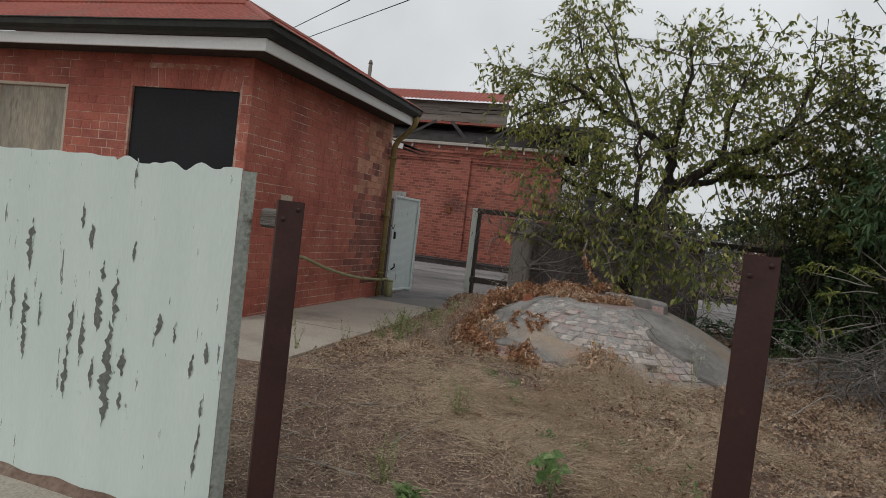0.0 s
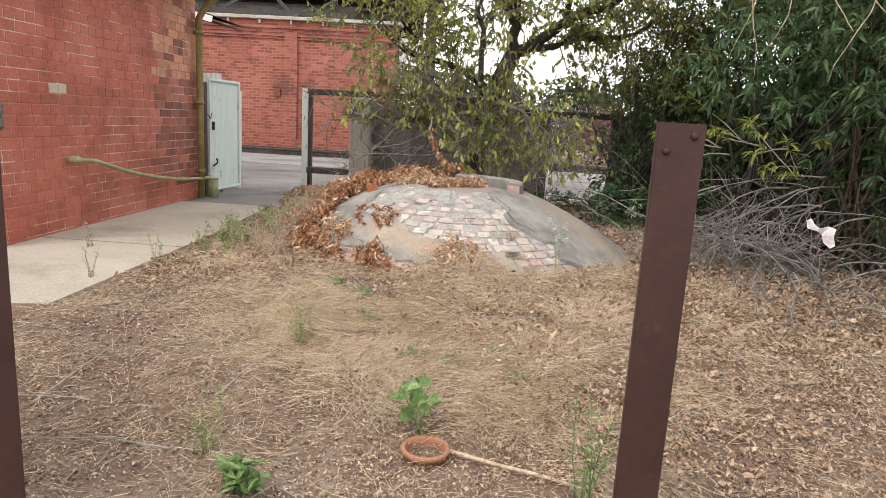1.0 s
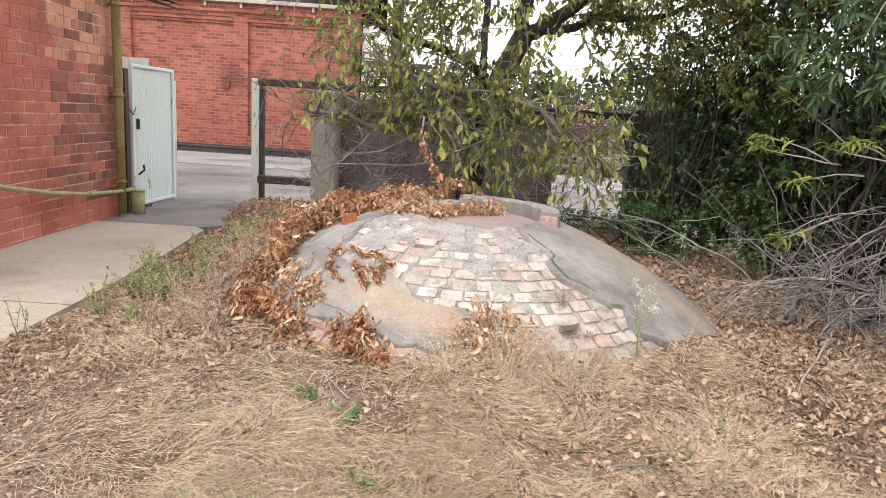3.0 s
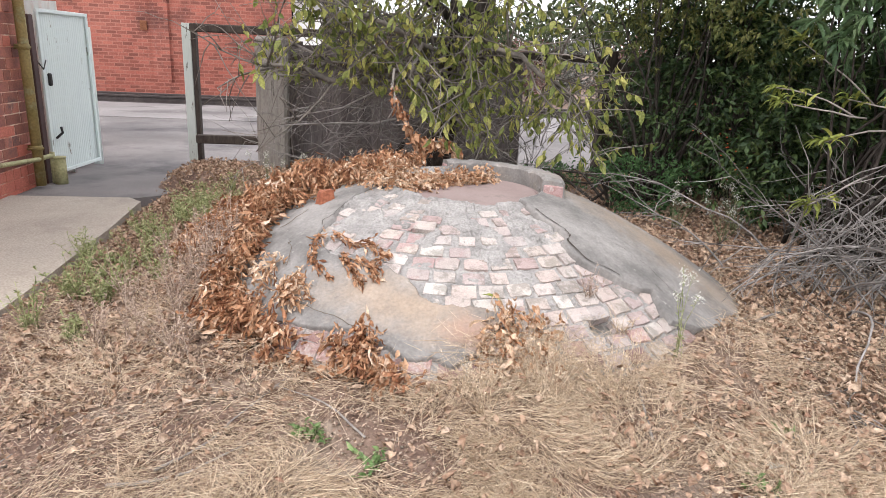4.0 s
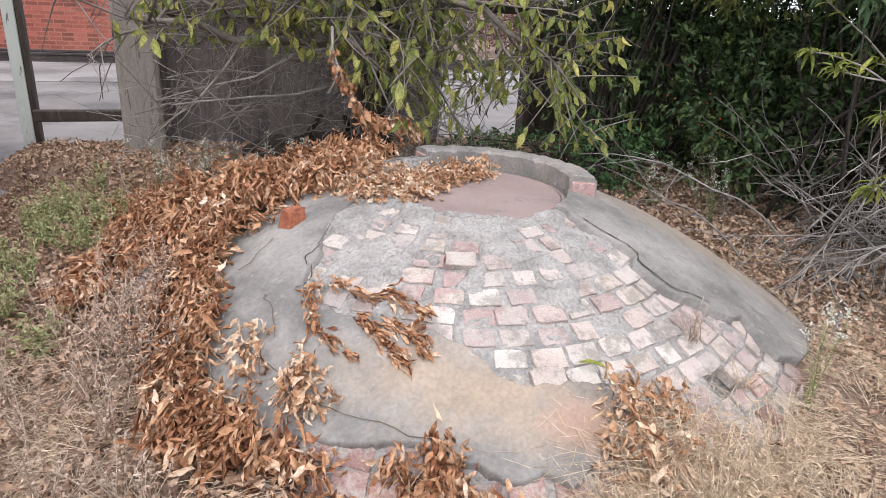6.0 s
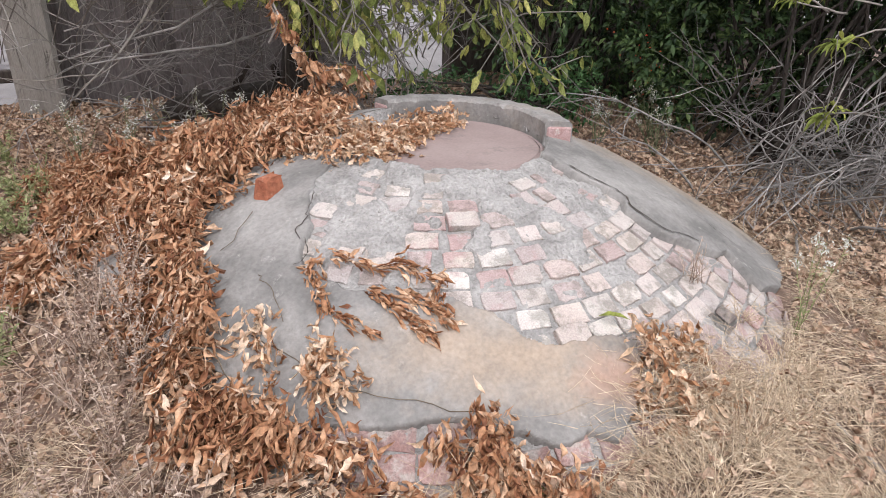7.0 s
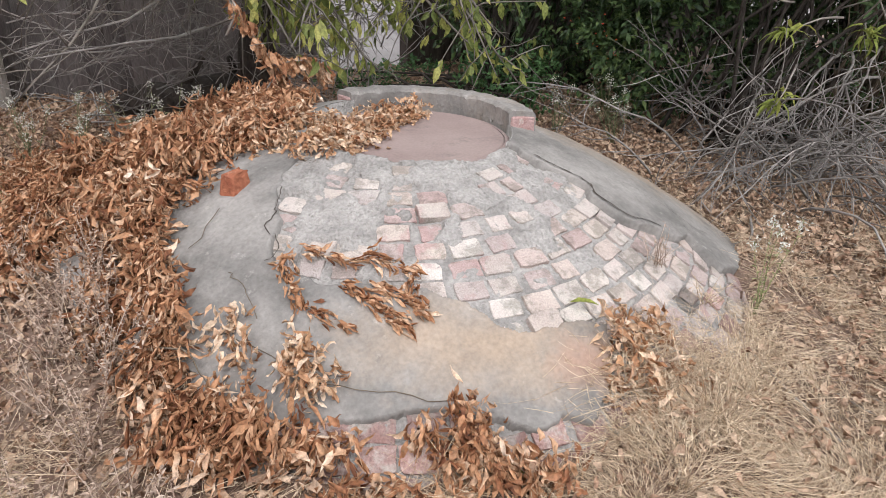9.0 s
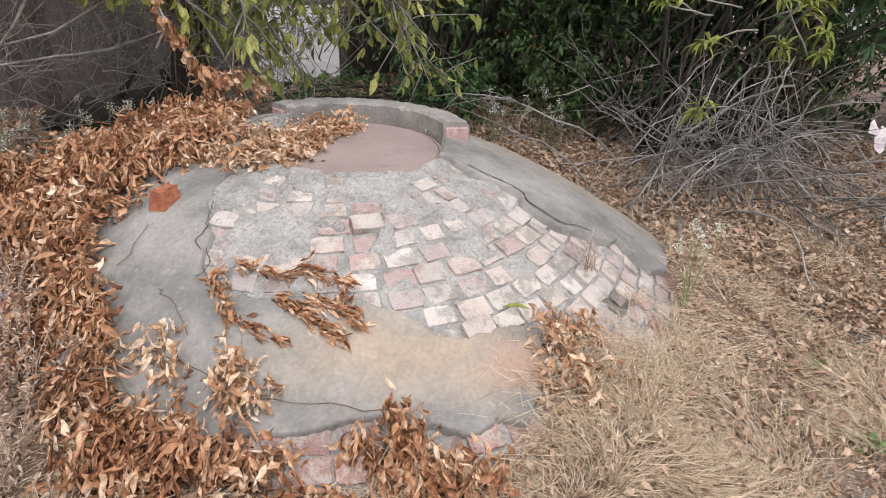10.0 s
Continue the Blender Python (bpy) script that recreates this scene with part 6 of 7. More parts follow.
def sprigs(name, label, spots, material, L, W, per=8):
    for s in spots:
        ob = thing(name, label, "twig", s[0], group="leafy shoots")
        line = wander(s[0], s[1], s[2], 0.006, 0.003, 5, 0.06, 0.03)
        under(tubes("stem", [line], 5, M["twig"], ob), ob)
        P, D = [], []
        for f in (0.7, 0.88, 1.0):
            q, d = along(line, f)
            for _ in range(per + 3 if f == 1.0 else 4):
                P.append(q[:3])
                D.append(unit(d * 0.4 + rng.normal(size=3) * np.array((0.8, 0.8, 0.35)) + np.array((0, 0, 0.05))))
        n = len(P)
        under(mesh_part("leaves", leaf_mesh("leaves", np.array(P), np.array(D), np.tile((0, 0, 1.0), (n, 1)) + rng.normal(0, 0.25, (n, 3)), L * rng.uniform(0.7, 1.2, n), W, rng.uniform(0.4, 0.9, n), 0.2), M[material], ob), ob)


SPOTS = []
for _ in range(11):
    SPOTS.append(((rng.uniform(1.75, 2.7), rng.uniform(6.2, 7.0), rng.uniform(0.75, 1.15)), (rng.uniform(-0.9, 0.1), rng.uniform(-0.7, 0.2), rng.uniform(0.0, 0.5)), rng.uniform(0.35, 0.6)))
SPOTS += [((1.9, 6.6, 1.0), (-0.9, -0.1, 0.1), 0.55), ((2.0, 6.3, 1.05), (-0.6, -0.3, 0.2), 0.4), ((1.9, 6.5, 0.7), (-0.8, -0.4, -0.05), 0.5)]
sprigs("leafy_shoot", "young yellow-green shoot with long arching leaves", SPOTS, "lime_leaf", 0.1, 0.02)

# fern-like fronds and pale hanging twigs at the edge of the thicket
fern = thing("feathery_shrub", "feathery green shrub with fern-like fronds", "shrub", (3.1, 6.7, 0))
P, D, lines = [], [], []
for _ in range(70):
    b = np.array((rng.uniform(2.55, 3.7), rng.uniform(6.0, 6.9), rng.uniform(0.5, 2.1)))
    ln = wander(b, (rng.normal(-0.3, 0.6), rng.normal(-0.6, 0.4), rng.normal(0.1, 0.4)), rng.uniform(0.3, 0.5), 0.003, 0.001, 6, 0.06, 0.08)
    lines.append(ln)
    for f in np.linspace(0.2, 1, 17):
        q, d = along(ln, f)
        s = unit(np.cross(d, (0, 0, 1.0)))
        for sg in (-1, 1):
            P.append(q[:3])
            D.append(unit(s * sg + d * 0.45 + rng.normal(0, 0.08, 3)))
for k in range(40):
    e = lines[k][0]
    lines.append([(3.1 + rng.normal(0, 0.2), 6.75 + rng.normal(0, 0.15), 0, 0.012), (e[0] * 0.6 + 1.24, e[1] * 0.6 + 2.7, e[2] * 0.65, 0.008), (*e[:3], 0.003)])
n = len(P)
tagged(under(mesh_part("foliage", small_leaf_mesh("foliage", P, D, np.tile((0, 0, 1.0), (n, 1)) + rng.normal(0, 0.2, (n, 3)), 0.045 * rng.uniform(0.7, 1.2, n), 0.009), M["mid_leaf"], fern), fern), kind="stuff")
tagged(under(tubes("stem_mass", lines, 4, M["stem"], fern), fern), kind="stuff")
hang = thing("hanging_twigs", "pale bare twigs hanging from the tree above", "twigs", (2.2, 6.3, 2.6))
for _ in range(9):
    ln = wander((rng.uniform(1.7, 2.7), rng.uniform(5.9, 6.4), rng.uniform(2.3, 2.7)), (rng.normal(0, 0.35), rng.normal(0, 0.2), -1), rng.uniform(0.5, 1.0), 0.006, 0.002, 7, 0.16, 0.0)
    under(tubes("twig", [ln], 5, M["straw"], hang), hang)
ln = wander((1.75, 6.2, 2.95), (0.8, 0.05, -0.15), 1.6, 0.012, 0.006, 7, 0.1, 0.0)
under(tubes("twig", [ln], 5, M["twig"], hang), hang)

# dead grey branches heaped against the back fence
dead = thing("dead_branches", "heap of dead grey branches against the fence", "branches", (-1.0, 9.3, 0))
lines = []
for _ in range(110):
    b = np.array((rng.uniform(-1.7, 0.9), rng.uniform(8.9, 9.8), rng.uniform(0.1, 0.85)))
    lines.append(wander(b, (rng.normal(0, 1), rng.normal(-0.2, 0.4), rng.normal(0.25, 0.35)), rng.uniform(0.4, 1.05), 0.0055, 0.0015, 8, 0.24, 0.02))
GREY = [[(-0.3, 8.7, 1.05), (-0.55, 8.6, 1.1), (-0.8, 8.6, 1.13), (-1.1, 8.6, 1.14), (-1.45, 8.6, 1.08), (-1.6, 8.55, 1.06)], [(-0.25, 8.75, 0.95), (-0.5, 8.6, 0.98), (-0.75, 8.55, 0.93), (-1.0, 8.5, 0.8), (-1.3, 8.45, 0.74), (-1.6, 8.4, 0.66)], [(-1.1, 8.6, 1.14), (-1.35, 8.6, 1.25), (-1.55, 8.6, 1.35)]]
lines += [[(*p, 0.012 - 0.0018 * i) for i, p in enumerate(g)] for g in GREY]
lines += [wander((-0.2, 8.9, 1.05), (-1, -0.3, -0.12), 1.4, 0.014, 0.004, 8, 0.12), wander((-0.3, 8.8, 0.75), (-1, -0.2, -0.25), 1.3, 0.012, 0.004, 8, 0.13)]
sub = []
for ln in lines:
    for _ in range(6):
        q, d = along(ln, rng.uniform(0.15, 1))
        sub.append(wander(q[:3], d + rng.normal(0, 0.6, 3), rng.uniform(0.15, 0.55), 0.003, 0.001, 4, 0.18, 0.02))
for ln in lines[-46:]:
    under(tubes("branch", [[(x, y, max(z, 0.02), r) for x, y, z, r in ln]], 6, M["dead_twig"], dead), dead)
lines = [[(x, y, max(z, 0.02), r) for x, y, z, r in ln] for ln in lines[:-46] + sub]
tagged(under(tubes("twig_mass", lines, 4, M["dead_twig"], dead), dead), kind="stuff")


# ---- leaf heaps on the dome, litter, straw ----
def support(x, y):
    """Height of the dome or the soil, whichever is higher."""
    r = np.hypot(x - CX, y - CY)
    edge = np.where(x < CX - 0.78 * np.maximum(r, 0.01), 1.30, 1.64)
    d = np.where(r < edge, 0.569 - 0.268 * r ** 2 + 0.0125 * r ** 4 + 0.012, -9)
    d = np.where(np.hypot(x - HX, y - HY) < HR, 0.49, d)
    return np.maximum(gz(x, y), d)


def heap(name, label, spots, n, L, W, material, bunch=9, hung=0.7, droop=1.0):
    """Withered leaves in heaps: spots are (x, y, spread x, spread y, turn, height). Most hang in bunches from buried twigs, the rest lie loose on top."""
    wts = np.array([s[2] * s[3] for s in spots])
    P, D, N, K = [], [], [], []
    for s, k in zip(spots, (n / bunch * wts / wts.sum()).astype(int) + 2):
        g = rng.normal(size=(k, 2)) * 0.55
        g = g[np.hypot(g[:, 0], g[:, 1]) < 1.2]
        k = len(g)
        a = radians(s[4])
        x = s[0] + g[:, 0] * s[2] * math.cos(a) - g[:, 1] * s[3] * math.sin(a)
        y = s[1] + g[:, 0] * s[2] * math.sin(a) + g[:, 1] * s[3] * math.cos(a)
        tuft = np.array([noise.noise((float(p) * 8, float(q) * 8, 1.0)) for p, q in zip(x, y)])
        thick = (tuft > -0.2) | (rng.random(k) < 0.25)
        g, x, y, tuft = g[thick], x[thick], y[thick], tuft[thick]
        k = len(g)
        h = s[5] * np.exp(-(g ** 2).sum(1) * 1.0) * np.clip(0.8 + 1.1 * tuft, 0.1, 1.7)
        h = np.maximum(h, 0.006) * rng.uniform(0.25, 1.05, k)
        away = unit(np.column_stack([x - CX, y - CY]) + rng.normal(0, 0.55, (k, 2)))
        hang = (rng.random(k) < hung).astype(float)
        lie = rng.uniform(0, 2 * math.pi, k)
        flat = np.column_stack([np.cos(lie), np.sin(lie), rng.normal(0.05, 0.2, k)])
        down = np.column_stack([away * rng.uniform(0.15, 0.7, (k, 1)) + np.array((0, -0.2)), -rng.uniform(0.7, 1.5, k) * droop])
        d0 = unit(down * hang[:, None] + flat * (1 - hang[:, None]))
        twig = unit(np.column_stack([rng.normal(size=(k, 2)), rng.normal(-0.25, 0.2, k)]))
        m = k * bunch
        slide = np.tile(np.linspace(-0.04, 0.04, bunch), k) * rng.uniform(0.5, 1.2, m)
        Q = np.column_stack([x, y, np.zeros(k)]).repeat(bunch, 0) + np.repeat(twig, bunch, 0) * slide[:, None] + rng.normal(0, 0.01, (m, 3))
        rise = np.repeat(0.025 + 0.06 * hang, bunch)
        Q[:, 2] += support(Q[:, 0], Q[:, 1]) + np.repeat(h, bunch) + rng.uniform(-0.03, 0.012, m) + rise
        P.append(Q)
        D.append(unit(np.repeat(d0, bunch, 0) + rng.normal(0, 0.46, (m, 3))))
        N.append(unit(rng.normal(size=(m, 3)) * 0.55 + np.column_stack([np.repeat(away, bunch, 0) * 0.7, np.full(m, 0.55)]) + np.array((-0.1, -0.35, 0))))
    P, D, N = np.concatenate(P), np.concatenate(D), np.concatenate(N)
    m = len(P)
    me = dry_leaf_mesh(name, P, D, N, L * rng.uniform(0.55, 1.25, m), W * rng.uniform(0.6, 1.3, m), rng.normal(0.3, 0.7, m), rng.uniform(0.35, 1.5, m), rng.normal(0, 1.1, m), 0.2)
    return tagged(mesh_part(name, me, M[material], smooth=True), label, "dead leaves", kind="stuff")


HEAPS = [(-0.85, 7.1, 0.25, 0.16, 30, 0.05), (-0.7, 7.35, 0.25, 0.16, 30, 0.05), (-1.2, 7.2, 0.42, 0.26, 70, 0.16), (-1.38, 6.88, 0.12, 0.28, 10, 0.15), (-1.36, 6.58, 0.07, 0.22, -8, 0.12), (-1.38, 6.32, 0.06, 0.2, -12, 0.12),
         (-1.43, 6.1, 0.08, 0.15, -15, 0.11), (-1.5, 6.5, 0.05, 0.2, 0, 0.04), (-1.36, 5.95, 0.13, 0.10, -35, 0.08), (-1.25, 5.83, 0.14, 0.07, -35, 0.05), (-1.68, 7.25, 0.26, 0.28, 20, 0.13), (-1.3, 7.85, 0.42, 0.28, 0, 0.17), (-0.85, 7.75, 0.33, 0.22, 0, 0.16), (-1.5, 8.35, 0.35, 0.3, 0, 0.05), (-1.0, 8.25, 0.4, 0.25, 0, 0.08)]
heap("dead_leaf_heap", "heaped orange-brown dead leaves over the side of the dome", HEAPS, 36000, 0.074, 0.0195, "dead_leaf", hung=0.62)
heap("hatch_leaves", "pale dead leaves lying over the hatch lid", [(-0.74, 6.98, 0.16, 0.11, 40, 0.004), (-0.56, 7.08, 0.16, 0.1, 35, 0.004), (-0.58, 6.86, 0.2, 0.12, 35, 0.0), (-0.38, 6.98, 0.18, 0.11, 38, 0.006), (-0.2, 7.08, 0.15, 0.09, 30, 0.006), (-0.07, 7.12, 0.08, 0.06, 20, 0.0)], 5200, 0.043, 0.02, "pale_dead_leaf", hung=0.12, droop=0.3)
heap("dead_leaf_drift", "drift of brown dead leaves along the foot of the dome", [(-0.82, 5.6, 0.085, 0.07, -25, 0.02), (-0.79, 5.51, 0.1, 0.07, -18, 0.015), (-0.7, 5.45, 0.11, 0.06, -15, 0.01), (-1.1, 5.6, 0.1, 0.05, -30, 0.006), (-0.98, 5.53, 0.09, 0.04, -20, 0.004), (-1.14, 5.72, 0.07, 0.05, -35, 0.02)], 1400, 0.06, 0.02, "dead_leaf", hung=0.5, droop=0.6)
heap("pale_leaf_drift", "pale dry leaves drifted with straw against the dome", [(-0.2, 5.62, 0.07, 0.06, -15, 0.03), (-0.28, 5.52, 0.06, 0.08, 5, 0.03), (-0.05, 5.62, 0.12, 0.05, 5, 0.02), (-0.2, 5.46, 0.2, 0.07, 0, 0.015)], 520, 0.058, 0.021, "pale_dead_leaf", hung=0.35, droop=0.6)
heap("leaf_spray", "withered leafy spray lying across the cement", [(-1.14, 6.02, 0.13, 0.035, -32, 0.015), (-1.22, 6.19, 0.06, 0.02, 25, 0.01), (-1.08, 5.9, 0.1, 0.05, -40, 0.02)], 330, 0.055, 0.02, "pale_dead_leaf", hung=0.5, droop=0.5)
# ring of curled leaves on the cement
P, D = [], []
for k, way in ((110, [(-0.954, 6.308), (-1.007, 6.282), (-1.023, 6.198), (-1.02, 6.127), (-0.986, 6.052), (-0.937, 5.99)]), (110, [(-0.904, 6.13), (-0.875, 6.07), (-0.846, 6.013), (-0.829, 5.956), (-0.808, 5.911)]), (70, [(-0.829, 6.068), (-0.784, 6.018), (-0.746, 5.958), (-0.737, 5.919)]), (100, [(-0.954, 6.308), (-0.898, 6.244), (-0.848, 6.173), (-0.784, 6.155), (-0.746, 6.088), (-0.694, 6.048), (-0.738, 5.992)])):
    for f in rng.uniform(0, len(way) - 1.001, k):
        i = int(f)
        p, q = np.array(way[i]), np.array(way[i + 1])
        P.append(p + (q - p) * (f - i) + rng.normal(0, 0.011, 2))
        d = unit(q - p)
        D.append((d[0] + rng.normal(0, 0.2), d[1] + rng.normal(0, 0.2), rng.normal(-0.15, 0.15)))
P = np.array(P)
P = np.column_stack([P, support(P[:, 0], P[:, 1]) + rng.uniform(0.008, 0.03, len(P))])
tagged(mesh_part("leaf_wreath", dry_leaf_mesh("leaf_wreath", P, np.array(D), rng.normal(0, 0.5, (len(P), 3)) + (0, 0, 1), 0.06 * rng.uniform(0.5, 1.2, len(P)), 0.016, rng.normal(0.15, 0.4, len(P)), rng.uniform(0.4, 1.4, len(P)), rng.normal(0, 0.7, len(P)), 0.2), M["dead_leaf"]), "curl of dead brown leaves on the cement", "dead leaves", kind="stuff")

# leaf litter, chaff and flattened dry grass on the soil
def field(x, y, scale, seed):
    return np.array([noise.fractal((float(p) * scale, float(q) * scale, seed), 1.0, 2.0, 3) for p, q in zip(x, y)])


def straw_zone(x, y):
    """One where the dry grass lies thickest."""
    a = np.exp(-(((x + 0.1) / 1.24) ** 2 + ((y - 4.72) / 0.92) ** 2) ** 1.5)
    b = np.exp(-(((x - 1.35) / 0.6) ** 2 + ((y - 5.7) / 0.7) ** 2))
    c = np.exp(-(((x + 1.85) / 0.35) ** 2 + ((y - 5.9) / 0.7) ** 2))
    return np.maximum(np.maximum(a, 0.1 * b), 0.16 * c)


def clear(x, y, r=1.55):
    q = np.hypot(x - CX, y - CY)
    bare = (q > 1.64) | (gz(x, y) > 0.569 - 0.268 * q ** 2 + 0.0125 * q ** 4 + 0.006) | ((x < CX - 0.78 * q) & (q > 1.31))
    return ((x > -2.6 - 0.2 * smooth01(y, 7.8, 8.6)) | (y < 4.5)) & bare & (q > 1.2) & ~((y > 2.4) & (y < 2.8) & (x < -1.5))


n = 150000
x, y = rng.uniform(-3.2, 4.2, n), 1.2 + 9.4 * rng.random(n) ** 1.1
patch = np.exp(-(((x - 0.45) / 1.1) ** 2 + ((y - 3.75) / 0.55) ** 2)) + 0.8 * smooth01(x, 0.7, 1.5) + 0.7 * smooth01(y, 6.2, 7.0) * smooth01(x, -2.85, -2.5) * smooth01(-x, 0.6, 0.9) + 0.42 * smooth01(-x, 1.0, 1.4) * smooth01(y, 4.7, 5.2) * smooth01(-y, -6.6, -6.2) + 0.2 * np.exp(-(((x - 0.6) / 0.9) ** 2 + ((y - 5.0) / 0.5) ** 2)) + 0.6 * smooth01(y, 7.2, 7.8) * smooth01(-x, 0.8, 1.4)
dens = 0.05 + 0.05 * smooth01(y, 4.2, 5.0) + 0.72 * patch + 0.3 * np.maximum(field(x, y, 1.1, 4.0), -0.2) + 0.04 * straw_zone(x, y) + 0.55 * np.exp(-(((x - 1.5) / 0.5) ** 2 + ((y - 6.3) / 0.9) ** 2)) + 0.3 * np.exp(-(((x - 0.9) / 0.5) ** 2 + ((y - 5.3) / 0.35) ** 2))
dens = dens * (0.75 + 0.25 * smooth01(y, 3.8, 4.6)) * (1 - 0.9 * smooth01(-x, 0.4, 1.0) * smooth01(-y, -5.6, -5.0)) * (1 - 0.35 * smooth01(x, 0.9, 1.6) * smooth01(-y, -5.2, -4.6))
keep = (rng.random(n) < dens) & clear(x, y)
x, y = x[keep], y[keep]
n = len(x)
P = np.column_stack([x, y, gz(x, y) + rng.uniform(0.006, 0.05, n) + 0.035 * straw_zone(x, y)])
D = np.column_stack([rng.normal(size=(n, 2)), rng.normal(0, 0.3, n)])
big = np.where(rng.random(n) < 0.09 * smooth01(y, 4.2, 4.8), 1.4, 0.56 + 0.44 * smooth01(y, 3.8, 4.8) + 0.3 * smooth01(x, 0.0, 0.6) * smooth01(-y, -4.6, -4.0))
tagged(mesh_part("leaf_litter", curled_leaf_mesh("leaf_litter", P, D, rng.normal(0, 0.4, (n, 3)) + (0, 0, 1), 0.04 * rng.uniform(0.35, 1.4, n) * big, 0.021 * rng.uniform(0.5, 1.4, n) * big, rng.normal(0.2, 0.8, n), rng.uniform(0.05, 0.9, n), rng.normal(0, 0.8, n), 0.16), M["litter"], smooth=True), "pale brown fallen leaves scattered over the soil", "leaf litter", kind="stuff")

n = 210000
x, y = rng.uniform(-2.7, 2.9, n), 1.6 + 5.8 * rng.random(n) ** 1.2
keep = clear(x, y) & (rng.random(n) < 0.55 + 0.5 * field(x, y, 1.5, 9.0) + 0.4 * smooth01(-x, 1.0, 1.4) * smooth01(y, 4.6, 5.2))
x, y = x[keep], y[keep]
n = len(x)
P = np.column_stack([x, y, gz(x, y) + rng.uniform(0.003, 0.016, n)])
D = np.column_stack([rng.normal(size=(n, 2)), rng.normal(0, 0.25, n)])
tagged(mesh_part("leaf_chaff", small_leaf_mesh("leaf_chaff", P, D, rng.normal(0, 0.4, (n, 3)) + (0, 0, 1), 0.016 * rng.uniform(0.4, 1.7, n), 0.009 * rng.uniform(0.5, 1.4, n)), M["chaff"]), "fine brown chaff of broken leaves", "leaf chaff", kind="stuff")

n = 400000
x, y = rng.uniform(-2.6, 2.6, n), rng.uniform(2.8, 7.0, n)
keep = (rng.random(n) < (0.075 + 1.2 * straw_zone(x, y)) * (0.75 + 1.4 * field(x, y, 2.2, 7.0))) & clear(x, y, 1.48)
x, y = x[keep], y[keep]
n = len(x)
ang = 7.0 * field(x, y, 1.2, 2.0) + rng.normal(0, 0.5, n) + np.where(rng.random(n) < 0.2, rng.uniform(-1.6, 1.6, n), 0)
P = np.column_stack([x, y, gz(x, y) + rng.uniform(0.003, 0.05, n) + 0.06 * np.maximum(field(x, y, 2.6, 5.0), 0) * rng.random(n)])
D = np.column_stack([np.cos(ang), np.sin(ang), rng.normal(0.05, 0.14, n)])
tagged(mesh_part("dry_grass", straw_mesh("dry_grass", P, D, rng.uniform(0.03, 0.17, n), rng.uniform(0.0008, 0.0025, n), 0.7), M["straw"]), "flattened straw-coloured dry grass", "dry grass", kind="stuff")
# straw blown up against the front of the dome
n = 1500
x, y = rng.normal(-0.08, 0.2, n), rng.normal(5.5, 0.07, n)
ang = rng.uniform(0, 2 * math.pi, n)
P = np.column_stack([x, y, support(x, y) + rng.uniform(0.004, 0.05, n)])
D = np.column_stack([np.cos(ang), np.sin(ang), rng.normal(0.1, 0.25, n)])
tagged(mesh_part("straw_drift", straw_mesh("straw_drift", P, D, rng.uniform(0.05, 0.2, n), rng.uniform(0.001, 0.0022, n), 0.6), M["straw"]), "loose straw blown against the foot of the dome", "straw", kind="stuff")


# ---- small things on the ground ----
def on(x, y):
    return float(support(np.array(x), np.array(y)))


def ground_at(x, y):
    return float(gz(np.array(x), np.array(y)))


# terracotta pot sunk in the soil, with a seedling
px, py = -0.19, 3.46
pz = ground_at(px, py)
pot = thing("flower_pot", "terracotta flower pot sunk in the soil", "flower pot", (px, py, pz + 0.008))
prof = [(0.07, -0.1), (0.088, 0.012), (0.098, 0.012), (0.1, 0.03), (0.094, 0.036), (0.084, 0.034), (0.08, 0.012), (0.074, -0.035)]
bm = bmesh.new()
rows = [[bm.verts.new((r * math.cos(2 * math.pi * k / 40), r * math.sin(2 * math.pi * k / 40), z)) for k in range(40)] for r, z in prof]
for a, b in zip(rows, rows[1:]):
    for i in range(40):
        bm.faces.new((a[i], a[(i + 1) % 40], b[(i + 1) % 40], b[i]))
part("pot", bm, M["terracotta"], pot, "", True)
bm = bmesh.new()
bm.faces.new([bm.verts.new((0.078 * math.cos(2 * math.pi * k / 24), 0.078 * math.sin(2 * math.pi * k / 24), -0.03 + 0.006 * math.sin(k * 2.1))) for k in range(24)])
part("potting_soil", bm, M["soil"], pot)


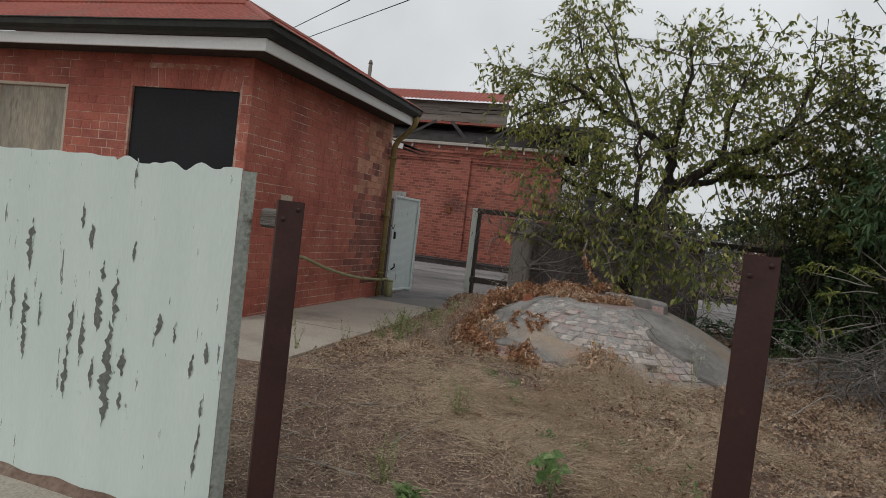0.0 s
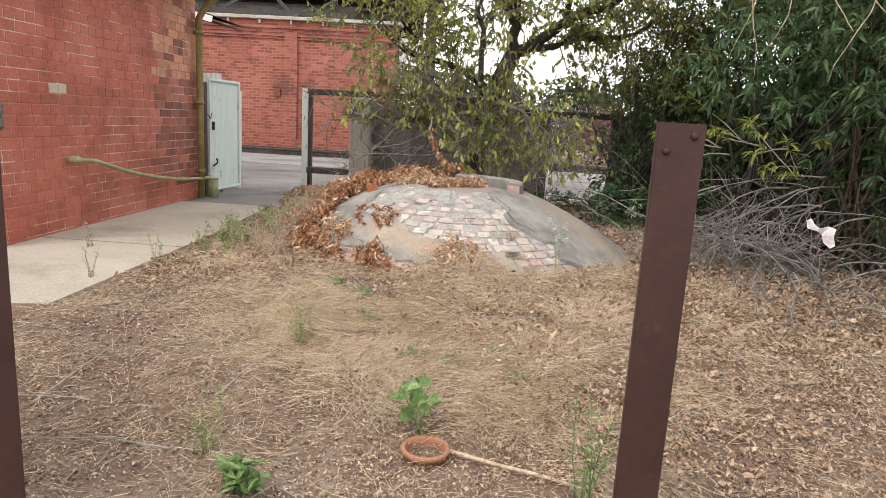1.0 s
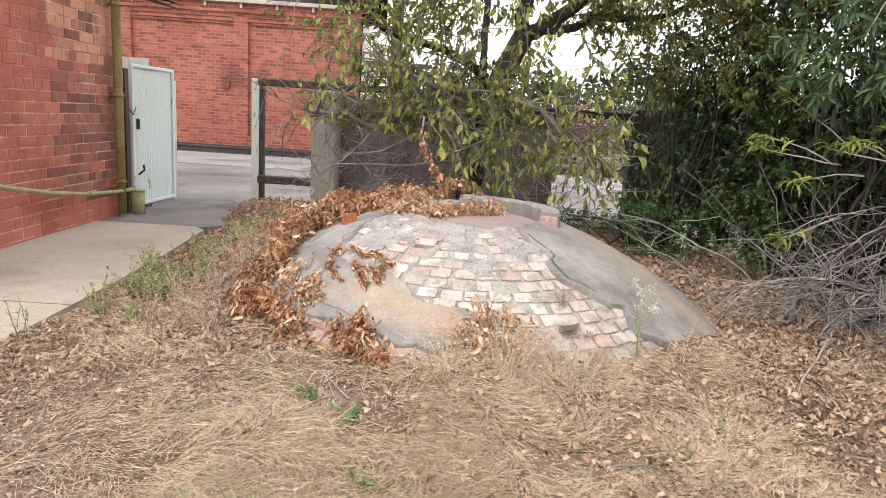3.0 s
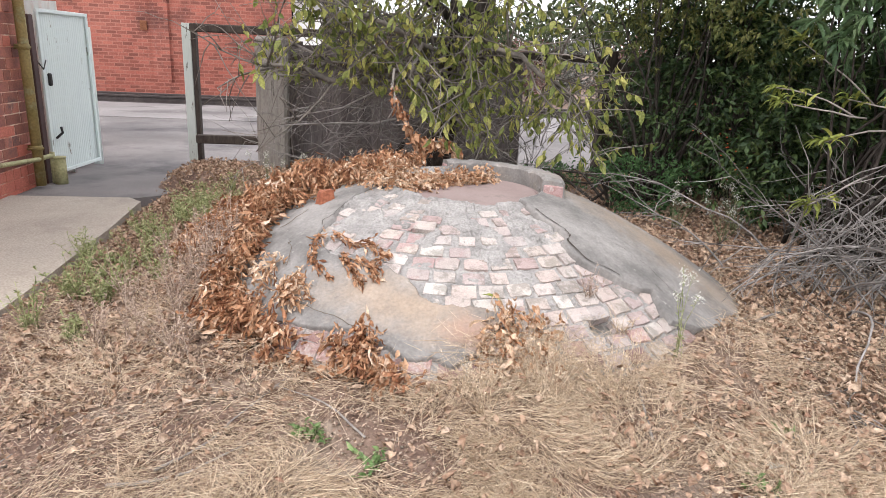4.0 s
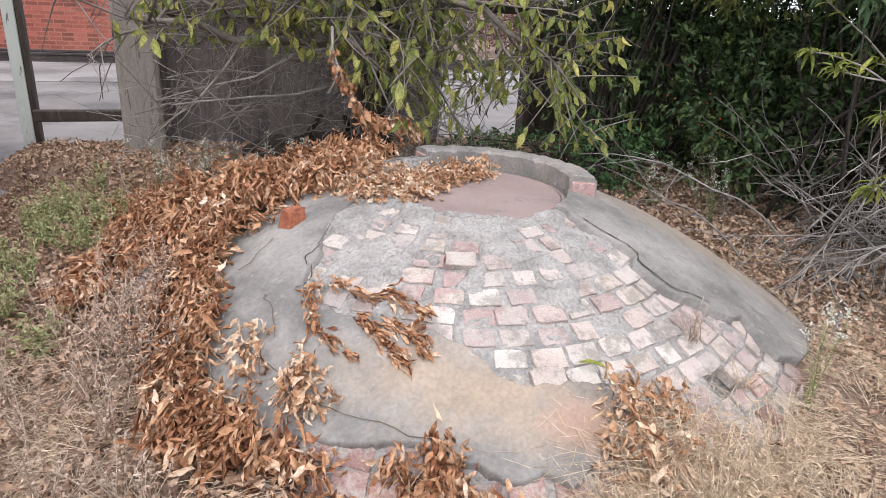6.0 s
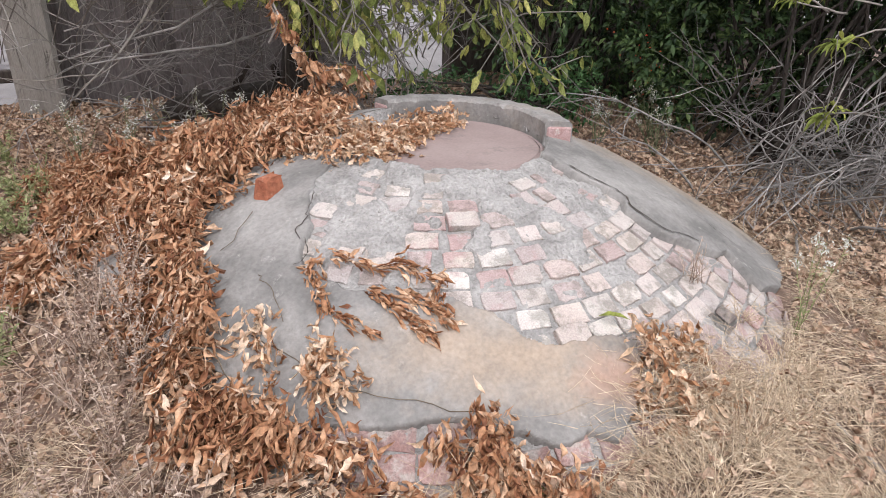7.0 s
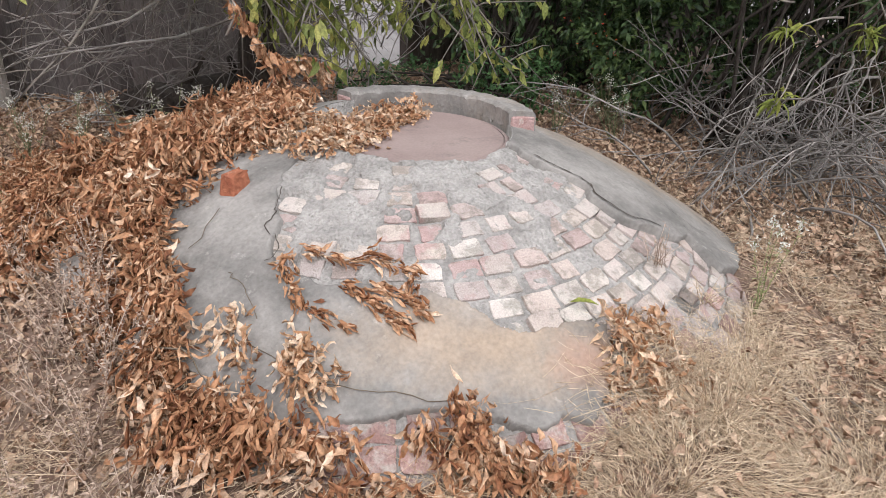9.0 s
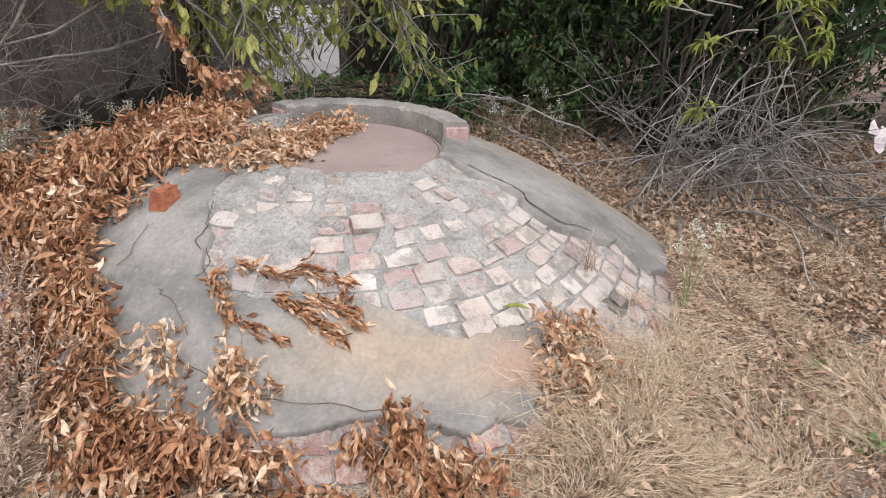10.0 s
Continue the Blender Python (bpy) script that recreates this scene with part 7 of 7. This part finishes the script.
def weed(name, label, at, height, stems, per, L, W, material, lean=0.35, seeds=0, stalk="grey_weed", thick=0.003, tip=False, up=0.5):
    """A herb: stems from one root, leaves along them, and pale seed heads if wanted."""
    ob = thing(name, label, "weed", at)
    lines = [wander((at[0] + rng.normal(0, 0.015), at[1] + rng.normal(0, 0.015), at[2]), (rng.normal(0, lean), rng.normal(0, lean), 1), height * rng.uniform(0.6, 1.1), thick, thick * 0.4, 5, 0.1, 0.0) for _ in range(stems)]
    tagged(under(tubes("stem_mass", lines, 4, M[stalk], ob), ob), kind="stuff")
    P, D = [], []
    for ln in lines:
        for _ in range(per):
            q, d = along(ln, rng.uniform(0.75 if tip else 0.05, 1.0))
            P.append(q[:3])
            D.append(unit(np.array((*rng.normal(0, 0.8, 2), rng.normal(up, 0.4)))))
    n = len(P)
    if n:
        under(mesh_part("leaves", leaf_mesh("leaves", np.array(P), np.array(D), np.tile((0, 0, 1.0), (n, 1)) + rng.normal(0, 0.4, (n, 3)), L * rng.uniform(0.5, 1.2, n), W * rng.uniform(0.7, 1.2, n), 0.3, 0.2), M[material], ob), ob)
    if seeds:
        P, D = [], []
        for ln in lines:
            q, d = along(ln, rng.uniform(0.9, 1.0))
            for _ in range(seeds):
                c = q[:3] + rng.normal(0, 0.012, 3)
                P.append(c)
                D.append(unit(rng.normal(size=3)))
        n = len(P)
        under(mesh_part("seed_head", small_leaf_mesh("seed_head", np.array(P), np.array(D), rng.normal(size=(n, 3)), 0.014, 0.006), M["seed_white"], ob, "fluffy white seed heads"), ob)["kind"] = "stuff"
    return ob


weed("seedling", "bright green broad-leaved seedling beside the pot", (-0.22, 3.62, ground_at(-0.22, 3.62)), 0.2, 6, 4, 0.085, 0.065, "weed", 0.45, tip=True, up=0.1, stalk="weed")
weed("thistle", "dense bright green leafy weed", (-0.82, 3.12, ground_at(-0.82, 3.12)), 0.12, 14, 8, 0.09, 0.022, "weed", 0.6, stalk="weed")
weed("tall_weed", "tall thin green weed stalk", (0.42, 3.22, ground_at(0.42, 3.22)), 0.45, 6, 30, 0.04, 0.007, "weed", 0.1, stalk="weed")
weed("tall_weed", "tall thin green weed stalk", (-0.95, 4.35, ground_at(-0.95, 4.35)), 0.3, 9, 26, 0.03, 0.006, "path_weed", 0.25, stalk="path_weed", thick=0.002)
weed("tall_weed", "tall thin green weed stalk", (-1.05, 3.35, ground_at(-1.05, 3.35)), 0.28, 9, 26, 0.03, 0.006, "path_weed", 0.25, stalk="path_weed", thick=0.002)
for x, y, h in ((-0.35, 4.25, 0.07), (-0.15, 4.15, 0.08), (-0.62, 4.62, 0.1), (0.2, 4.1, 0.06), (-0.75, 5.05, 0.07), (0.5, 4.9, 0.07), (-0.3, 3.95, 0.06), (0.1, 4.35, 0.06), (-0.95, 5.2, 0.06), (0.75, 5.2, 0.05)):
    weed("green_sprout", "small blue-green sprouting weed in the straw", (x, y, ground_at(x, y)), h, 9, 6, 0.035, 0.014, "weed", 0.8)
# weeds along the path edge
for k in range(30):
    f = k / 29
    x, y = -2.35 + 0.35 * f + rng.normal(0, 0.16), 6.3 + 2.7 * f + rng.normal(0, 0.15)
    weed("path_weed", "straggly grey-green weed beside the concrete path", (x, y, ground_at(x, y)), rng.uniform(0.12, 0.32), 14, 16, 0.034, 0.009, "path_weed", 0.38, stalk="path_weed", thick=0.0022)
for x, y in ((-2.75, 5.35), (-3.35, 6.3), (-2.55, 5.9)):
    weed("path_weed", "straggly grey-green weed beside the concrete path", (x, y, -0.14), 0.26, 6, 12, 0.03, 0.006, "path_weed", 0.15, stalk="path_weed", thick=0.002)
# pale dried weeds in the leaf heap
for x, y in ((-1.85, 6.25), (-1.95, 6.0), (-1.75, 5.9), (-2.0, 6.55), (-1.9, 6.9), (-1.7, 7.1), (-1.62, 6.1), (-1.7, 6.3), (-1.58, 5.85), (-1.66, 6.5), (-1.5, 5.7)):
    weed("dried_weed", "pale dried feathery weed", (x, y, ground_at(x, y)), 0.3, 12, 16, 0.02, 0.006, "dry_weed", 0.35, stalk="dry_weed", thick=0.0022)
for x, y in ((-1.5, 6.72), (-1.54, 6.58), (-1.49, 6.45), (-1.56, 6.36), (-1.52, 6.25), (-1.6, 6.7), (-1.46, 6.62)):
    weed("dried_weed", "pale dried feathery weed", (x, y, on(x, y) - 0.02), 0.3, 14, 26, 0.018, 0.006, "dry_weed", 0.3, stalk="dry_weed", thick=0.002)
# white-headed weeds behind the heap and by the dome
for x, y, h in ((-1.35, 8.45, 0.42), (-1.05, 8.5, 0.45), (-0.85, 8.35, 0.45), (-0.62, 8.4, 0.42), (-1.6, 8.6, 0.4), (1.75, 7.55, 0.42), (2.0, 7.8, 0.45), (1.55, 7.9, 0.4)):
    weed("seeding_weed", "green weed with fluffy white seed heads", (x, y, ground_at(x, y)), h, 9, 14, 0.035, 0.007, "grey_weed", 0.22, seeds=26)
weed("seeding_weed", "tall thin weed with fluffy white seed heads", (0.54, 5.65, on(0.54, 5.65) - 0.01), 0.48, 5, 26, 0.022, 0.005, "path_weed", 0.06, seeds=34, stalk="path_weed", thick=0.002)
for x, y in ((-0.25, 5.52), (-0.12, 5.5), (0.02, 5.5), (0.16, 5.48), (-0.4, 5.42), (0.3, 5.52)):
    weed("dry_stalks", "upright pale dry grass stalks at the dome edge", (x, y, on(x, y) - 0.03), rng.uniform(0.16, 0.26), 22, 7, 0.018, 0.003, "straw", 0.55, stalk="straw", thick=0.0014)
weed("dry_stalks", "upright pale dry grass stalks at the dome edge", (-0.1, 5.35, on(-0.1, 5.35) - 0.05), 0.34, 26, 10, 0.02, 0.004, "straw", 0.3, stalk="straw", thick=0.002)
weed("dry_stalks", "upright pale dry grass stalks at the dome edge", (0.15, 5.35, on(0.15, 5.35) - 0.05), 0.3, 22, 10, 0.02, 0.004, "straw", 0.4, stalk="straw", thick=0.002)
weed("dry_stalks", "upright pale dry grass stalks at the dome edge", (-0.35, 5.25, on(-0.35, 5.25) - 0.03), 0.3, 16, 8, 0.02, 0.004, "straw", 0.3, stalk="straw", thick=0.002)
weed("crack_weed", "small dry weed growing from a gap in the bricks", (0.2, 5.86, on(0.2, 5.86)), 0.14, 16, 8, 0.016, 0.004, "dry_weed", 0.45, stalk="dry_weed", thick=0.0014)
weed("crack_weed", "small dry weed growing from a gap in the bricks", (0.3, 5.7, on(0.3, 5.7)), 0.12, 14, 6, 0.02, 0.004, "straw", 0.6, stalk="straw", thick=0.0015)

# fallen sticks
for k in range(46):
    x, y = rng.uniform(-2.4, 1.2), rng.uniform(2.6, 5.2)
    if k > 34:
        x, y = rng.uniform(1.2, 2.2), rng.uniform(5.6, 8.0)
    a = rng.uniform(0, math.pi)
    ln = wander((x, y, 0), (math.cos(a), math.sin(a), 0), rng.uniform(0.2, 0.75), rng.uniform(0.003, 0.007), 0.002, 6, 0.12)
    ln = [(p, q, ground_at(p, q) + 0.018 + 0.3 * abs(z) * 0.3, r) for p, q, z, r in ln]
    tagged(tubes("fallen_stick", [ln], 5, M["twig"]), "thin dry stick lying on the leaf litter", "stick", group="fallen sticks")
ln = [(-0.1 + 0.1 * k, 3.46 - 0.035 * k, ground_at(-0.1 + 0.1 * k, 3.46 - 0.035 * k) + 0.03, 0.011 - 0.001 * k) for k in range(7)]
tagged(tubes("pale_stick", [ln], 6, M["straw"]), "thick pale stick beside the pot", "stick")

# vine stems on the cement
for pts in ([(-1.256, 6.213), (-1.182, 6.091), (-1.101, 5.925), (-0.995, 5.833), (-0.874, 5.741), (-0.754, 5.649)], [(-1.16, 6.36), (-1.147, 6.327), (-1.133, 6.242), (-1.15, 6.129)], [(-1.084, 6.654), (-1.18, 6.565), (-1.252, 6.544)]):
    pts = [(pts[i][0] + (pts[i + 1][0] - pts[i][0]) * f, pts[i][1] + (pts[i + 1][1] - pts[i][1]) * f) for i in range(len(pts) - 1) for f in (0, 0.33, 0.66)]
    ln = [(x + rng.normal(0, 0.006), y + rng.normal(0, 0.006), on(x, y) + 0.024, 0.0013) for x, y in pts]
    tagged(tubes("vine_stem", [ln], 5, M["stem"]), "thin dead vine stem on the cement", "stem", group="vine stems")
for x, y, a, m in ((-0.3, 5.78, -0.6, "lime_leaf"), (-1.4, 5.95, 0.3, "lime_leaf"), (-0.72, 5.42, 1.3, "lime_leaf"), (0.2, 5.2, 0.4, "litter"), (0.55, 5.0, 0.2, "seed_white"), (0.35, 5.3, 1.0, "litter")):
    me = leaf_mesh("leaf", [(x, y, on(x, y) + 0.02)], [(math.cos(a), math.sin(a), 0.05)], [(0.1, 0.1, 1)], 0.095, 0.035, 0.2, 0.2)
    tagged(mesh_part("fallen_leaf", me, M[m]), "single large fallen leaf", "leaf", group="large fallen leaves")

# dead branch with hanging leaves above the hatch
db = thing("dead_branch", "broken pale branch with hanging dead leaves", "branch", (-0.45, 8.0, 0.2))
def thinning(pts, r0, r1):
    return [(*p, r0 + (r1 - r0) * i / (len(pts) - 1)) for i, p in enumerate(pts)]


lines = [thinning(p, r0, r1) for p, r0, r1 in (
    ([(-0.62, 8.0, 1.12), (-0.63, 7.95, 1.0), (-0.61, 7.93, 0.86), (-0.66, 7.92, 0.78)], 0.009, 0.006),
    ([(-0.64, 7.95, 1.02), (-0.58, 7.9, 0.85), (-0.5, 7.9, 0.72), (-0.43, 7.9, 0.62), (-0.4, 7.88, 0.55)], 0.006, 0.003),
    ([(-0.43, 7.9, 0.63), (-0.3, 7.9, 0.64), (-0.2, 7.9, 0.61), (-0.14, 7.9, 0.55)], 0.004, 0.002),
    ([(-0.42, 7.9, 0.58), (-0.5, 7.9, 0.5), (-0.62, 7.85, 0.44), (-0.78, 7.8, 0.4), (-0.95, 7.7, 0.36)], 0.005, 0.003),
    ([(-0.55, 7.9, 0.47), (-0.75, 7.85, 0.42), (-0.98, 7.8, 0.42), (-1.2, 7.75, 0.4)], 0.004, 0.002))]
under(tubes("stem", lines, 6, M["twig"], db), db)
P, D, N, L, W = leaf_set(lines[1:5], 115, 0.085, 0.032, 1.6, 0.0)
P = P + rng.normal(0, 0.018, P.shape)
under(mesh_part("leaves", dry_leaf_mesh("leaves", P, D, N, L * 0.85, W, rng.normal(0.25, 0.5, len(P)), rng.uniform(0.2, 1.0, len(P)), rng.normal(0, 0.7, len(P))), M["dead_leaf"], db), db)

# red berries and rose hips
P = []
for c, s, k in (((1.75, 8.0, 0.75), 0.2, 10), ((1.6, 8.4, 2.2), 0.45, 120), ((2.0, 8.2, 2.5), 0.4, 60), ((1.9, 7.9, 0.5), 0.15, 14)):
    P.append(np.array(c) + rng.normal(0, s * 0.6, (k, 3)))
P = np.concatenate(P)
tagged(mesh_part("red_berries", pebble_mesh("red_berries", P, np.full(len(P), 0.008)), M["berry"]), "small orange-red berries on the shrubs", "berries", kind="stuff")

# fallen log in the shade of the back fence
log = thing("fallen_log", "dark fallen log under the dead branches", "log", (-0.5, 9.3, 0.1))
ln = [(-1.05 + 1.1 * f + 0.03 * math.sin(f * 9), 9.38 - 0.14 * f + 0.02 * math.sin(f * 14), 0.13 + 0.1 * f * f + 0.02 * math.sin(f * 11), (0.15 + 0.012 * math.sin(f * 17)) * min(1, 0.35 + 3 * f)) for f in np.linspace(0, 1, 16)]
under(tubes("trunk", [ln], 16, M["bark"], log), log)
for p, d, k in (((-0.6, 9.3, 0.26), (0.3, -0.5, 0.8), 0.25), ((-0.25, 9.27, 0.3), (-0.4, -0.6, 0.7), 0.2)):
    under(tubes("branch_stub", [wander(p, d, k, 0.035, 0.02, 4, 0.08)], 7, M["bark"], log), log)

# thin twigs among the heaped leaves
for x, y, dx, dy, k in ((-1.3, 7.05, 0.8, 0.35, 0.5), (-1.5, 6.9, 0.3, -0.8, 0.4), (-1.32, 6.5, -0.25, -0.9, 0.35), (-1.05, 7.3, 0.9, -0.2, 0.35), (-1.45, 6.25, 0.5, -0.7, 0.3), (-1.7, 7.3, 0.7, -0.5, 0.45)):
    ln = []
    for f in np.linspace(0, 1, 8):
        px, py = x + dx * k * f + 0.012 * math.sin(f * 9 + x * 20), y + dy * k * f + 0.012 * math.cos(f * 8 + y * 20)
        ln.append((px, py, float(support(np.array([px]), np.array([py]))[0]) + 0.13 - 0.09 * (2 * f - 1) ** 2, 0.0045 - 0.003 * f))
    tagged(tubes("fallen_twig", [ln], 5, M["stem"]), "thin brown twig lying among heaped dead leaves", "twig", group="fallen twigs")

# torn paper caught in the twigs
bm = bmesh.new()
outline = [(-0.15, 0.1), (-0.13, 0.02), (-0.05, 0.0), (0.02, -0.03), (0.05, -0.12), (0.11, -0.17), (0.15, -0.14), (0.12, -0.04), (0.15, 0.03), (0.07, 0.05), (-0.02, 0.03), (-0.07, 0.06), (-0.1, 0.12)]
f = bm.faces.new([bm.verts.new((x, 0.02 * math.sin(x * 40) + rng.normal(0, 0.008), z)) for x, z in outline])
r = bmesh.ops.extrude_face_region(bm, geom=[f])
bmesh.ops.translate(bm, vec=(0, 0.004, 0), verts=[v for v in r["geom"] if isinstance(v, bmesh.types.BMVert)])
bmesh.ops.triangulate(bm, faces=bm.faces)
pp = tagged(part("torn_paper", bm, M["paper"]), "scrap of torn white paper caught in twigs", "paper")
pp.location = (2.39, 5.80, 0.47)
pp.scale = (0.7, 0.7, 0.7)

# overhead wires from the workshop roof
for a, b in (((-18.2, 22.9, 6.25), (-5.62, 11.0, 4.94)), ((-18.0, 22.75, 6.05), (-4.46, 11.0, 4.95))):
    ln = [(a[0] + (b[0] - a[0]) * f, a[1] + (b[1] - a[1]) * f, a[2] + (b[2] - a[2]) * f, 0.009) for f in np.linspace(0, 2.5, 13)]
    tagged(tubes("overhead_wire", [ln], 5, M["cable"]), "thin dark overhead wire against the sky", "wire", group="overhead wires")

# crumbs and pebbles in the soil
n = 16000
x, y = rng.uniform(-2.6, 2.2, n), rng.uniform(1.6, 5.6, n)
keep = (np.hypot(x - CX, y - CY) > 1.55) & ((x < -0.3) | (rng.random(n) < 0.4)) & ~((y > 2.4) & (y < 2.8) & (x < -1.5))
x, y = x[keep], y[keep]
tagged(mesh_part("soil_crumbs", pebble_mesh("soil_crumbs", np.column_stack([x, y, gz(x, y) + 0.004]), rng.uniform(0.003, 0.011, len(x))), surface("soil_crumb", (0.16, 0.12, 0.09), (0.3, 0.25, 0.2), 30, 0.95, 0.0, 60, island=0.5)), "crumbs of earth and small stones", "soil crumbs", kind="stuff")

# distance beyond the yard: tree line and scrub
def far_tree(x, y, h, w):
    ob = thing("distant_tree", "distant grey-green tree beyond the railway yard", "tree", (x, y, -0.3), group="distant trees")
    under(tubes("trunk", [[(x, y, -0.3, 0.16), (x, y, h * 0.5, 0.1)]], 6, M["bark"], ob), ob)
    k = 900
    d = unit(rng.normal(size=(k, 3)))
    c = np.array((x, y, h * 0.58)) + d * (rng.uniform(0.3, 1, k) ** 0.5)[:, None] * np.array((w, w, h * 0.42)) * (1 + 0.2 * rng.normal(size=(k, 1)))
    under(mesh_part("crown", small_leaf_mesh("crown", c, rng.normal(size=(k, 3)), rng.normal(size=(k, 3)), 0.55, 0.3), M["far_green"], ob), ob)


for x, y, h, w in ((6, 46, 4.2, 2.6), (11, 44, 5.0, 3.0), (15.5, 47, 4.4, 2.8), (1, 50, 4.0, 2.6), (20, 45, 5.5, 3.2), (-3, 52, 4.5, 2.8), (26, 48, 5.5, 3.4)):
    far_tree(x, y, h, w)
def far_scrub(x, y, h, w, material, label):
    ob = thing("distant_shrub", label, "shrub", (x, y, -0.3), group="distant shrubs")
    under(tubes("stem", [[(x, y, -0.3, 0.05), (x + 0.1, y, h * 0.5, 0.03)]], 5, M["bark"], ob), ob)
    k = 2400
    d = unit(rng.normal(size=(k, 3)))
    c = np.array((x, y, h * 0.45)) + d * (rng.uniform(0.2, 1, k) ** 0.5)[:, None] * np.array((w, w * 0.6, h * 0.5)) * (1 + 0.25 * rng.normal(size=(k, 1)))
    under(mesh_part("crown", small_leaf_mesh("crown", c, rng.normal(size=(k, 3)), rng.normal(size=(k, 3)), 0.13, 0.07), M[material], ob), ob)


M["red_scrub"] = foliage("reddish_scrub", [(0.12, 0.06, 0.05), (0.20, 0.11, 0.095), (0.26, 0.17, 0.15)], 0.8, 0.1)
M["grey_scrub"] = foliage("grey_scrub", [(0.10, 0.10, 0.085), (0.17, 0.17, 0.15), (0.25, 0.25, 0.23)], 0.8, 0.1)
for x, y, h, w, mt in ((4.2, 26, 1.9, 1.2, "red_scrub"), (6.4, 27, 2.2, 1.5, "grey_scrub"), (2.2, 27, 2.1, 1.5, "grey_scrub"), (8.8, 27, 2.0, 1.6, "red_scrub"), (5.2, 29, 2.8, 1.8, "far_green"), (0.2, 28, 2.2, 1.5, "red_scrub"), (11.2, 28, 2.4, 1.8, "grey_scrub")):
    far_scrub(x, y, h, w, mt, "hazy dull scrub beyond the railway track")


# ---- bricks of the dome and of the walls ----
def lay_dome():
    r, row, count = 0.49, 0, 0
    while r < 1.53 and count < 380:
        slope_r = -0.536 * r + 0.05 * r ** 3
        step = 0.080 / math.hypot(1, slope_r)
        pitch = 0.119 / r
        a = radians(-170) + (row % 2) * pitch / 2
        while a < radians(-20):
            e = cement_edge(a, r)
            show = e < 0.012 and not buried(a, r) and math.hypot(CX + r * math.cos(a) - HX, CY + r * math.sin(a) - HY) > HR + 0.045
            gone = (abs(math.degrees(a) + 66.5) < 3.2 and 1.24 < r < 1.36)
            if show and not gone and smear(a, r) < 0.0145 and rng.random() > 0.02:
                p, nrm = dome_pt(a + rng.normal(0, 0.004), r + rng.normal(0, 0.003), rng.uniform(-0.011, -0.006) + (0.014 if rng.random() < 0.03 else 0) - (0.003 if math.degrees(a) > -100 and r > 0.95 else 0))
                rad = Vector((math.cos(a), math.sin(a), slope_r)).normalized()
                tan = nrm.cross(rad).normalized()
                m = Matrix((tan, rad, nrm)).transposed().to_4x4()
                m = Matrix.Translation((p.x - CX, p.y - CY, p.z)) @ m @ Matrix.Rotation(rng.normal(0, 0.04), 4, "Z") @ Matrix.Rotation(rng.normal(0, 0.02), 4, "X")
                kinds = SMALL_BRICKS if r < 0.62 else FOOT_BRICKS if (r > 1.3 and a < radians(-92)) or (r > 1.36 and rng.random() < 0.4) else DOME_BRICKS
                ob = new("brick", kinds[int(rng.integers(len(kinds)))])
                ob.parent = dome
                ob.matrix_basis = m
                count += 1
            a += pitch * rng.uniform(0.97, 1.03)
        r += step
        row += 1


lay_dome()


def pick_east(u, z, w):
    y = WY0 + u
    edge = 8.72 + 0.1 * math.sin(z * 9) - 0.35 * max(0.0, 0.55 - z)
    if y > edge and z > 0.12 + 0.25 * max(0, 9.2 - y) and z < 1.42:
        return M["bare_brick"] if rng.random() > 0.06 else M["paint_brick"]
    if z >= 1.42 and y > 8.55 + 0.35 * (z - 1.42) + 0.12 * math.sin(z * 13):
        return M["peach_brick"] if rng.random() > 0.18 else M["bare_brick"]
    if abs(y - 6.93) < 0.13 and abs(z - 1.16) < 0.045:
        return M["pale_brick"]
    return M["paint_brick"]


lay_bricks(wall_east, Matrix(((0, -1, 0, WX), (1, 0, 0, WY0), (0, 0, 1, 0), (0, 0, 0, 1))), WY1 - WY0, -0.209, WT + 0.09, pick_east, lambda u, z: z < 1.7)


def pick_south(u, z, w):
    x = -9.0 + u
    if z < 0.85 and u < 4.6:
        return None
    return M["paint_brick"]


lay_bricks(wall_south, Matrix(((1, 0, 0, -9.0), (0, 1, 0, WY0), (0, 0, 1, 0), (0, 0, 0, 1))), 9.0 + WX, -0.209, WT + 0.09, pick_south, lambda u, z: u > 2.0, openings=[(WINDOWS[0][0] + 9.0 - 0.03, WINDOWS[0][1] + 9.03, 0.9, 2.38), (WINDOWS[1][0] + 9.0, WINDOWS[1][1] + 9.0, 0.9, 2.17)])
# splayed brick arch over the black window
a0, a1, z0 = WINDOWS[0][0] - 0.02, WINDOWS[0][1] + 0.02, WINDOWS[0][3]
me = brick_data("brick", 0.078, 0.2, M["paint_brick"])
k = 16
for i in range(k):
    u = (i + 0.5) / k
    ob = new("brick", me)
    ob.parent = wall_south
    ob.matrix_basis = Matrix.Translation((a0 + (a1 - a0) * u, WY0 - 0.001, z0 + 0.105)) @ Matrix.Rotation((u - 0.5) * 0.42, 4, "Y")
